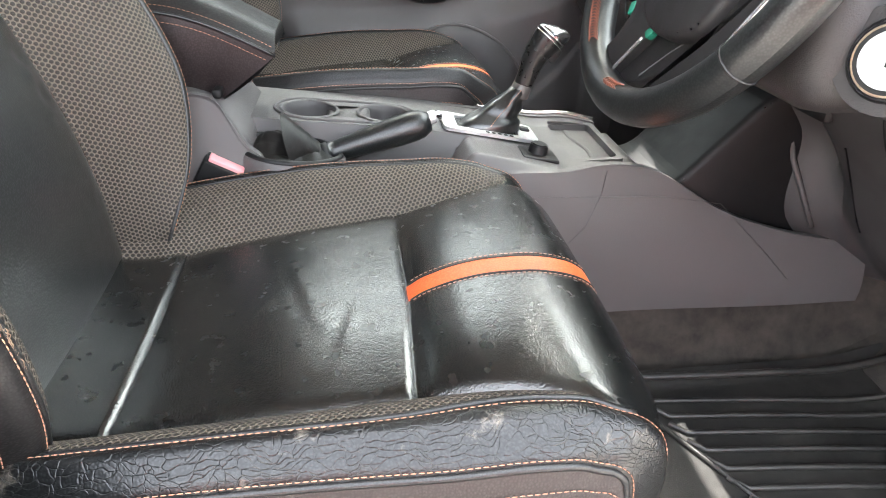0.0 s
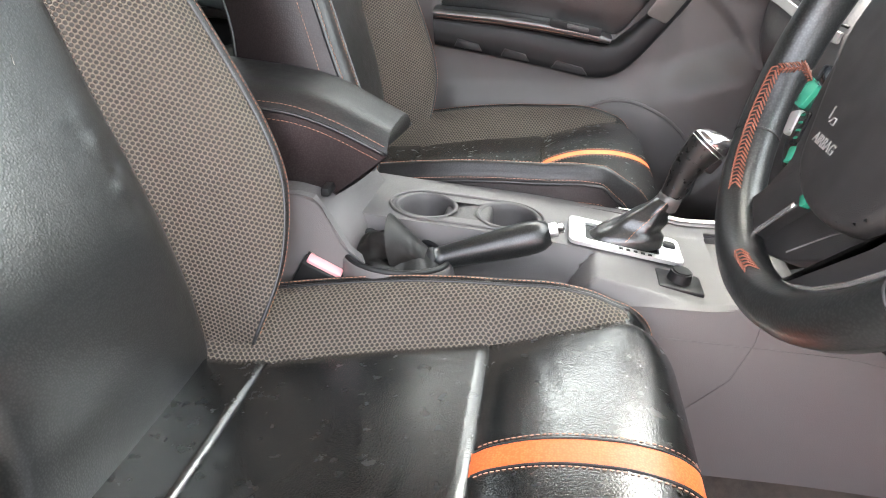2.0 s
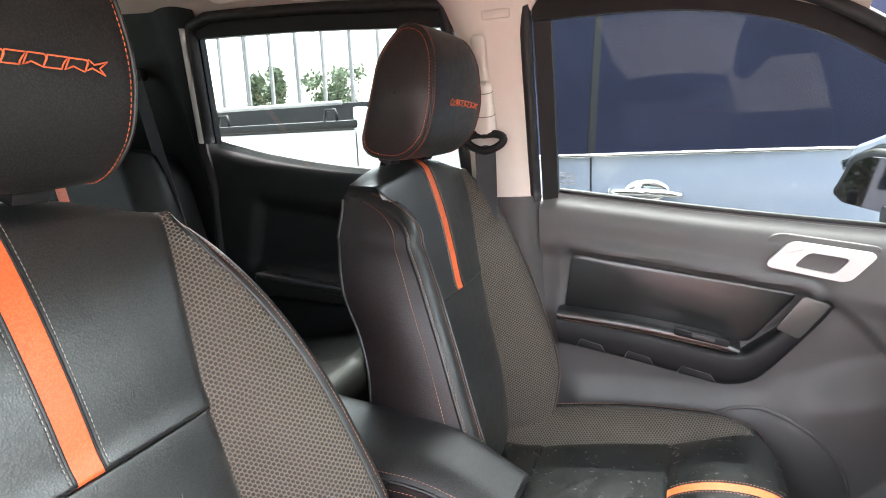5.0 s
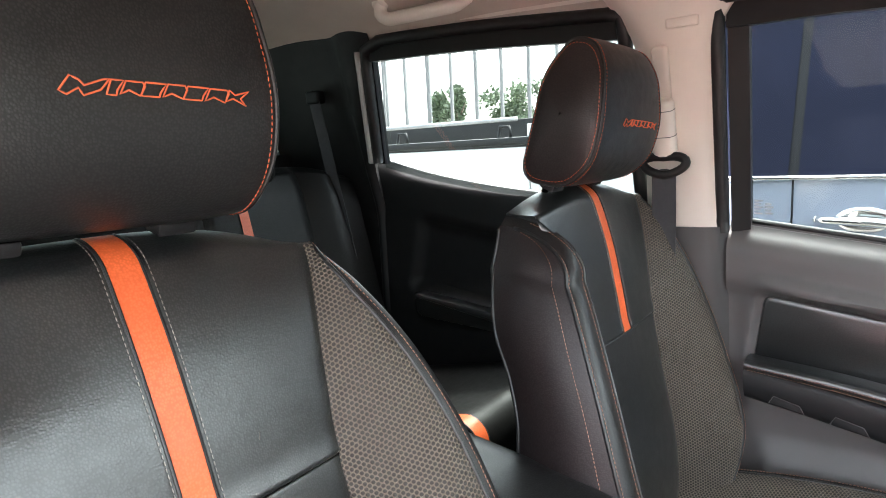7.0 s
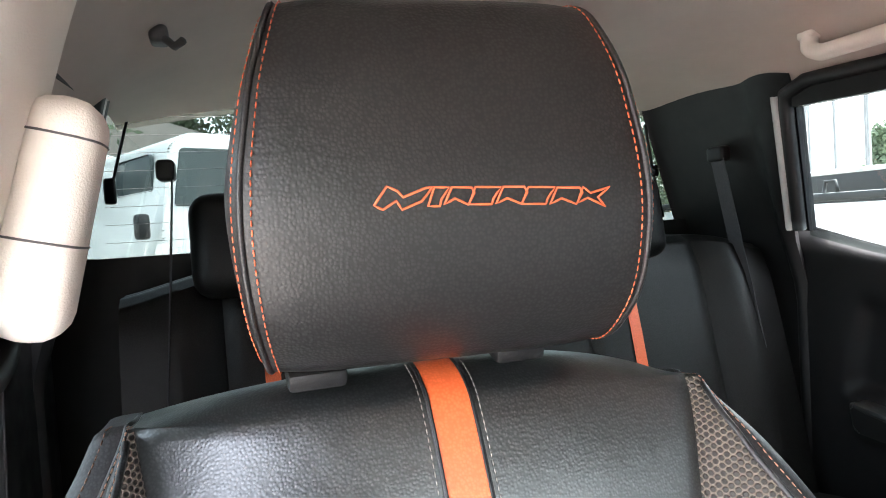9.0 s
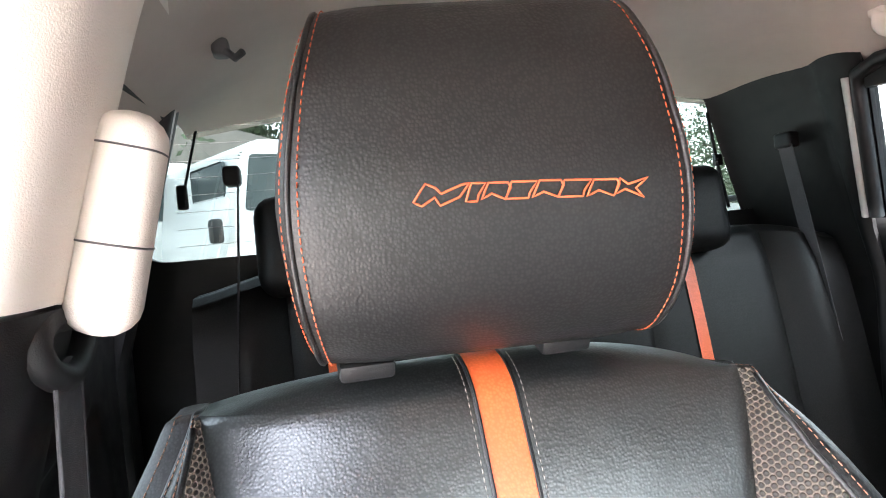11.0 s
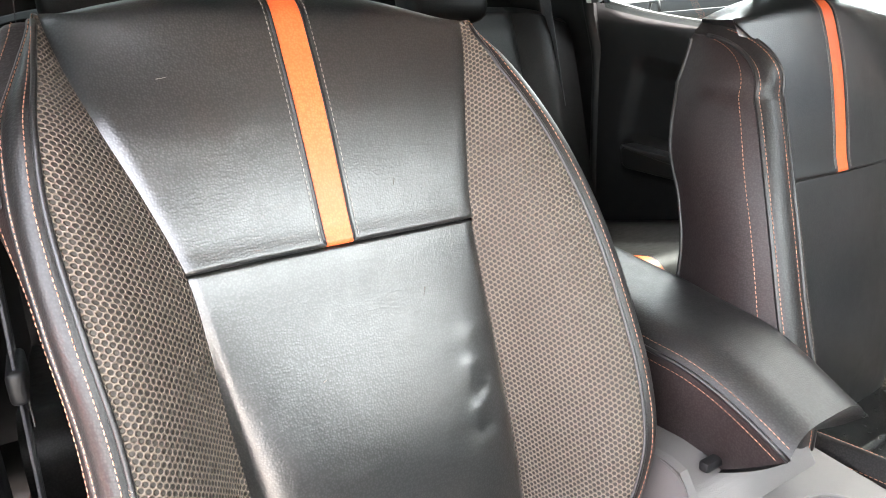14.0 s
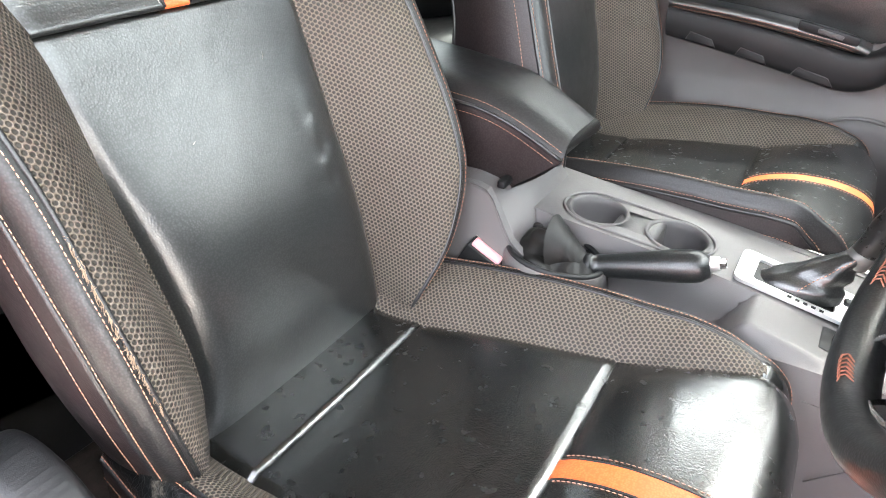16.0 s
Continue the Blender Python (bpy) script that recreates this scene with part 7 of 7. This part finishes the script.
seat_under(tube("roof_gutter", [(x, flank(x, 2.0) - 0.02, 2.03) for x in lin(-0.76, 2.4, 12)], 0.014, M_BLACK, None, "", 8), car)
seat_under(tube("door_gap", [(-0.33, flank(0, z) - 0.0005, z) for z in lin(0.5, bel, 14)], 0.003, M_BLACK, None, "", 5), car)
hpts = [(-0.26, VY - 0.004, 1.352), (-0.24, VY - 0.03, 1.352), (-0.14, VY - 0.045, 1.35), (-0.04, VY - 0.03, 1.34), (-0.02, VY - 0.004, 1.338)]
seat_under(tube("door_handle", resample(hpts, 0.01), 0.012, M_CHROME, None, "chrome door handle", 10), car)
b = bmesh.new()
bmesh.ops.create_uvsphere(b, u_segments=24, v_segments=12, radius=1)
bmesh.ops.transform(b, matrix=Matrix.Translation((-0.14, VY + 0.004, 1.352)) @ Matrix.Diagonal((0.075, 0.012, 0.04, 1)), verts=b.verts[:])
seat_under(part("handle_bowl", b, M_CHROME, None, "chrome handle bowl"), car)
for k in range(2):
    b = rbox(0.34, 0.16, 0.5, 0.06, 3, (0.35 + 1.1 * k, VY + 0.45, 1.6))
    seat_under(part("seat_inside", b, M_BLACK), car)
for x in (-0.35, 2.75):
    b = bmesh.new()
    bmesh.ops.create_cone(b, segments=32, radius1=0.34, radius2=0.34, depth=0.2, cap_ends=True)
    bmesh.ops.transform(b, matrix=Matrix.Translation((x, VY + 0.14, 0.42)) @ Matrix.Rotation(radians(90), 4, "X"), verts=b.verts[:])
    seat_under(part("wheel", b, M_RUBBER), car)

# red car parked across from the open driver doorway
red = empty("red_car", (0.3, -3.6, 0.1))
tagged(red, "red car parked across from the open doorway", "car")


def red_side(x, t):
    z = 0.3 + 0.75 * t
    return (x, -2.85 - 0.06 * (2 * t - 1.1) ** 2, z + 0.04 * math.sin((x + 1.9) * 0.7))


seat_under(sheet("body", red_side, lin(-1.9, 2.4, 40), lin(0, 1, 16), M_REDPAINT, (0, -1.6, 0)), red)
seat_under(sheet("cabin", lambda x, t: (x + 0.18 * t * (1 if x < 0.2 else -1), -2.95 - 0.28 * t, 1.06 + 0.5 * t), lin(-1.5, 1.4, 24), lin(0, 1, 10), M_REDPAINT, (0, -1.1, 0)), red)
for x0, x1 in ((-1.2, -0.1), (0.0, 1.05)):
    seat_under(sheet("side_window", lambda x, t: (x + 0.1 * t * (1 if x < 0.0 else -1), -2.955 - 0.25 * (0.12 + 0.72 * t) + 0.012, 1.12 + 0.36 * t), lin(x0, x1, 12), lin(0, 1, 6), M_VANGLASS, (0, 0.006, 0)), red)
for x in (-1.25, 1.55):
    b = bmesh.new()
    bmesh.ops.create_cone(b, segments=32, radius1=0.31, radius2=0.31, depth=0.2, cap_ends=True)
    bmesh.ops.transform(b, matrix=Matrix.Translation((x, -2.95, 0.39)) @ Matrix.Rotation(radians(90), 4, "X"), verts=b.verts[:])
    seat_under(part("wheel", b, M_RUBBER), red)

# white pickup with a black-railed bed, beyond the rear door window
pk = empty("parked_pickup", (-2.4, 3.6, 0.1))
tagged(pk, "white pickup truck with open bed and black rails", "pickup truck")
PY = 3.2
RT = 1.72
seat_under(part("bed_side", prism(rounded([(-5.2, 0.6), (-2.1, 0.6), (-2.1, RT - 0.1), (-5.2, RT - 0.1)], 0.03), 0.06, 0.01, 2, XZ(PY + 0.06)), M_WHITE), pk)
seat_under(part("bed_rail", rbox(3.1, 0.1, 0.055, 0.015, 2, (-3.65, PY + 0.03, RT - 0.06)), M_BLACK), pk)
seat_under(part("bed_far_side", rbox(3.1, 0.06, 0.32, 0.01, 2, (-3.65, PY + 1.5, RT + 0.0)), M_BLACK), pk)
seat_under(part("bed_front", rbox(0.06, 1.5, 0.5, 0.01, 2, (-2.1, PY + 0.75, RT - 0.2)), M_WHITE), pk)
for sx in (-2.3, -3.2):
    seat_under(tube("tie_loop", [(sx - 0.05, PY, RT - 0.03), (sx - 0.035, PY, RT + 0.04), (sx + 0.035, PY, RT + 0.04), (sx + 0.05, PY, RT - 0.03)], 0.012, M_BLACK, None, "", 8), pk)
seat_under(tube("bed_bar", [(-5.1, PY + 0.8, RT + 0.13), (-3.0, PY + 1.4, RT + 0.16)], 0.02, M_STEEL, None, "", 8), pk)
seat_under(sheet("cab", lambda t, s: (-2.12 + 0.42 * sstep(0, 1, t) ** 0.9 + 1.9 * s, PY + 0.0 + 0.22 * t, 0.6 + 1.75 * t), lin(0, 1, 24), lin(0, 1, 10), M_WHITE, (0, 1.4, 0)), pk)
seat_under(sheet("cab_window", lambda t, s: (-1.72 + 0.1 * t + 0.16 * s, PY + 0.145 + 0.07 * t, 1.78 + 0.45 * t), lin(0, 1, 8), lin(0, 1, 4), M_VANGLASS, (0, 0.02, 0)), pk)
seat_under(tube("cab_seam", [(-1.75, PY - 0.003, z) for z in lin(0.6, 1.3, 6)], 0.004, M_BLACK, None, "", 5), pk)

# row of tall grey posts behind
random.seed(4)
for k in range(15):
    x = -8.6 + 0.42 * k
    pts = [(x, 7.2 + 0.02 * k, 0.08), (x, 7.2 + 0.02 * k, 3.9)]
    e = tagged(tube("post", pts, 0.028, M_POST, None, "", 8), "tall slim grey steel post of a fence", "post", "fence posts")
    if k % 2 == 0:
        tagged(tube("post", [(x + 0.12, 7.2, 0.08), (x + 0.12, 7.2, 3.9)], 0.022, M_POST, None, "", 8), "tall slim grey steel post of a fence", "post", "fence posts")

# white vans behind the back window


def van(m, label):
    e = empty("white_van", m.translation)
    out_ = rounded([(-0.9, 0.35), (0.9, 0.35), (0.88, 1.25), (0.78, 2.0), (0.6, 2.1), (-0.6, 2.1), (-0.78, 2.0), (-0.88, 1.25)], 0.08, 5)
    b = prism(out_, 4.2, 0.04, 2, frame_of((0, 0, 0), (0, 1, 0), (0, 0, 1)) @ Matrix.Translation((0, 0, -4.2)))
    bmesh.ops.transform(b, matrix=m, verts=b.verts[:])
    seat_under(part("body", b, M_WHITE), e)
    for nm, poly, m_, lift in (("windscreen", [(-0.76, 1.5), (0.76, 1.5), (0.68, 1.97), (-0.68, 1.97)], M_PALEGLASS, 0.012), ("bumper", [(-0.9, 0.4), (0.9, 0.4), (0.9, 0.75), (-0.9, 0.75)], M_GREY, 0.03),
                               ("headlight", [(-0.84, 0.85), (-0.5, 0.88), (-0.5, 1.05), (-0.84, 1.08)], M_CHROME, 0.015), ("headlight", [(0.84, 0.85), (0.5, 0.88), (0.5, 1.05), (0.84, 1.08)], M_CHROME, 0.015)):
        b = prism(rounded(poly, 0.04, 4), lift + 0.02, 0.005, 1, m @ frame_of((-0.02, 0, 0), (0, 1, 0), (0, 0, 1)))
        seat_under(part(nm, b, m_), e)
    for wx in (-0.75, -3.3):
        for sd in (1, -1):
            b = bmesh.new()
            bmesh.ops.create_cone(b, segments=24, radius1=0.32, radius2=0.32, depth=0.2, cap_ends=True)
            bmesh.ops.transform(b, matrix=m @ Matrix.Translation((wx, sd * 0.8, 0.32)) @ Matrix.Rotation(radians(90), 4, "X"), verts=b.verts[:])
            seat_under(part("wheel", b, M_RUBBER), e)
    for sd in (1, -1):
        b = rbox(0.12, 0.1, 0.2, 0.03, 2, (-0.05, sd * 1.0, 1.35))
        bmesh.ops.transform(b, matrix=m, verts=b.verts[:])
        seat_under(part("mirror", b, M_BLACK), e)
        b = rbox(0.8, 0.03, 0.3, 0.03, 2, (-0.62, sd * 0.82, 1.79))
        bmesh.ops.transform(b, matrix=m, verts=b.verts[:])
        seat_under(part("side_window", b, M_PALEGLASS), e)
    tagged(e, label, "van", "vans")


M_PALEGLASS = mat("grey_van_glass", (0.06, 0.072, 0.074), 0.25, 0, 0, 0, 0.15, 2.0, 0.02, spec=0.12)
van(pose(-7.6, -0.02, 0.08, 0, 0, 26) @ Matrix.Scale(1.27, 4), "white van facing the back window of the truck")
van(pose(-9.3, -2.5, 0.08, 0, 0, 12) @ Matrix.Scale(1.3, 4), "white van parked behind another van")
van(pose(-6.9, 2.6, 0.08, 0, 0, -4), "white van parked across the lot")

# bed of the truck itself behind the back window
bed = empty("own_bed", (-2.4, 0, 0.9))
tagged(bed, "white load bed side walls behind the cabin", "truck bed")
for sd in (1, -1):
    seat_under(part("bed_side", rbox(1.6, 0.08, 0.9, 0.02, 2, (-2.5, sd * 0.76, 0.95)), M_WHITE), bed)
seat_under(part("tailgate", rbox(0.08, 1.5, 0.9, 0.02, 2, (-3.3, 0, 0.95)), M_WHITE), bed)

for sx in (-1.75, -2.9):
    for sd in (1, -1):
        b = bmesh.new()
        bmesh.ops.create_cone(b, segments=28, radius1=0.36, radius2=0.36, depth=0.24, cap_ends=True)
        bmesh.ops.transform(b, matrix=Matrix.Translation((sx, sd * 0.7, 0.44)) @ Matrix.Rotation(radians(90), 4, "X"), verts=b.verts[:])
        seat_under(part("wheel", b, M_RUBBER), bed)
# unseen bonnet, added to bounce and reflect light in through the windscreen
bonnet = tagged(sheet("bonnet", lambda t, y: (0.95 + 1.05 * t, y, 1.33 - 0.1 * t - 0.12 * t**6 - 0.06 * (y / 0.8) ** 4), lin(0, 1, 14), lin(-0.8, 0.8, 16), M_WHITE, (0, 0, -0.5)),
                "white painted bonnet beyond the windscreen", "bonnet", kind="structure")

# house and trees in the distance
house = empty("house", (-16, -1, 0.1))
tagged(house, "pale house with a grey sheet gable roof", "house")
seat_under(part("wall", rbox(5, 9, 2.6, 0.02, 1, (-17, -2.5, 1.4)), mat("pale_render", (0.5, 0.47, 0.42), 0.9, 0, 30, 0.01, 0.1)), house)
b = prism([(-5.2, 2.7), (5.2, 2.7), (0, 4.4)], 5.6, 0.0, 1, frame_of((-19.8, -2.5, 0), (0, 1, 0), (0, 0, 1)))
seat_under(part("roof", b, M_ROOFTILE), house)


def tree(x, y, h, r, seed, slim=False):
    rnd = random.Random(seed)
    e = empty("tree", (x, y, 0.08))
    v, f = tube_mesh([(x, y, 0.0), (x + 0.1, y, h * 0.3), (x, y + 0.1, h * 0.6), (x, y, h * 0.9)], [0.16, 0.13, 0.09, 0.03], 8)
    for k in range(7):
        a, z0 = rnd.uniform(0, 6.28), h * rnd.uniform(0.3, 0.7)
        vv, ff = tube_mesh([(x, y, z0), (x + r * 0.4 * math.cos(a), y + r * 0.4 * math.sin(a), z0 + h * 0.1), (x + r * 0.75 * math.cos(a), y + r * 0.75 * math.sin(a), z0 + h * 0.17)], [0.05, 0.035, 0.012], 6)
        o = len(v)
        v += vv
        f += [tuple(i + o for i in g) for g in ff]
    seat_under(raw("trunk", v, f, M_BARK), e)
    verts, faces = [], []
    clumps = [(rnd.gauss(0, 0.42), rnd.gauss(0, 0.42), rnd.uniform(0.3, 1.0)) for _ in range(40)]
    for cx, cy, cz in clumps:
        w = (1.1 - cz) * 1.5 if slim else 1.0
        for _ in range(170):
            p = Vector((x + r * w * cx + rnd.gauss(0, r * 0.16), y + r * w * cy + rnd.gauss(0, r * 0.16), h * cz + rnd.gauss(0, r * 0.14)))
            d1 = Vector((rnd.gauss(0, 1), rnd.gauss(0, 1), rnd.gauss(0, 1))).normalized()
            d2 = d1.orthogonal().normalized()
            s = rnd.uniform(0.03, 0.075) * (1 + h / 12)
            o = len(verts)
            verts += [p - d1 * s, p + d2 * s * 0.5, p + d1 * s, p - d2 * s * 0.5]
            faces.append((o, o + 1, o + 2, o + 3))
    seat_under(raw("crown", verts, faces, M_LEAF, None, "", None, False), e)
    tagged(e, "leafy dark green tree with an uneven crown", "tree", "trees")


for args in ((-14.9, 19.5, 3.7, 0.7, 1, True), (-13.7, 19, 3.9, 0.6, 2, True), (-11.7, 19.5, 3.7, 1.0, 3), (-16, -8, 7.5, 3.2, 5), (-15, 4.6, 7.5, 3.0, 6), (-21.5, -2.3, 7.0, 1.8, 11), (-18.5, 0.3, 6.9, 2.0, 12), (-19.5, -1.4, 6.2, 1.5, 14), (-20, 8, 6.5, 2.8, 7), (-13, -4.5, 6.5, 2.2, 8), (-21, 16, 6, 3.0, 9)):
    tree(*args)
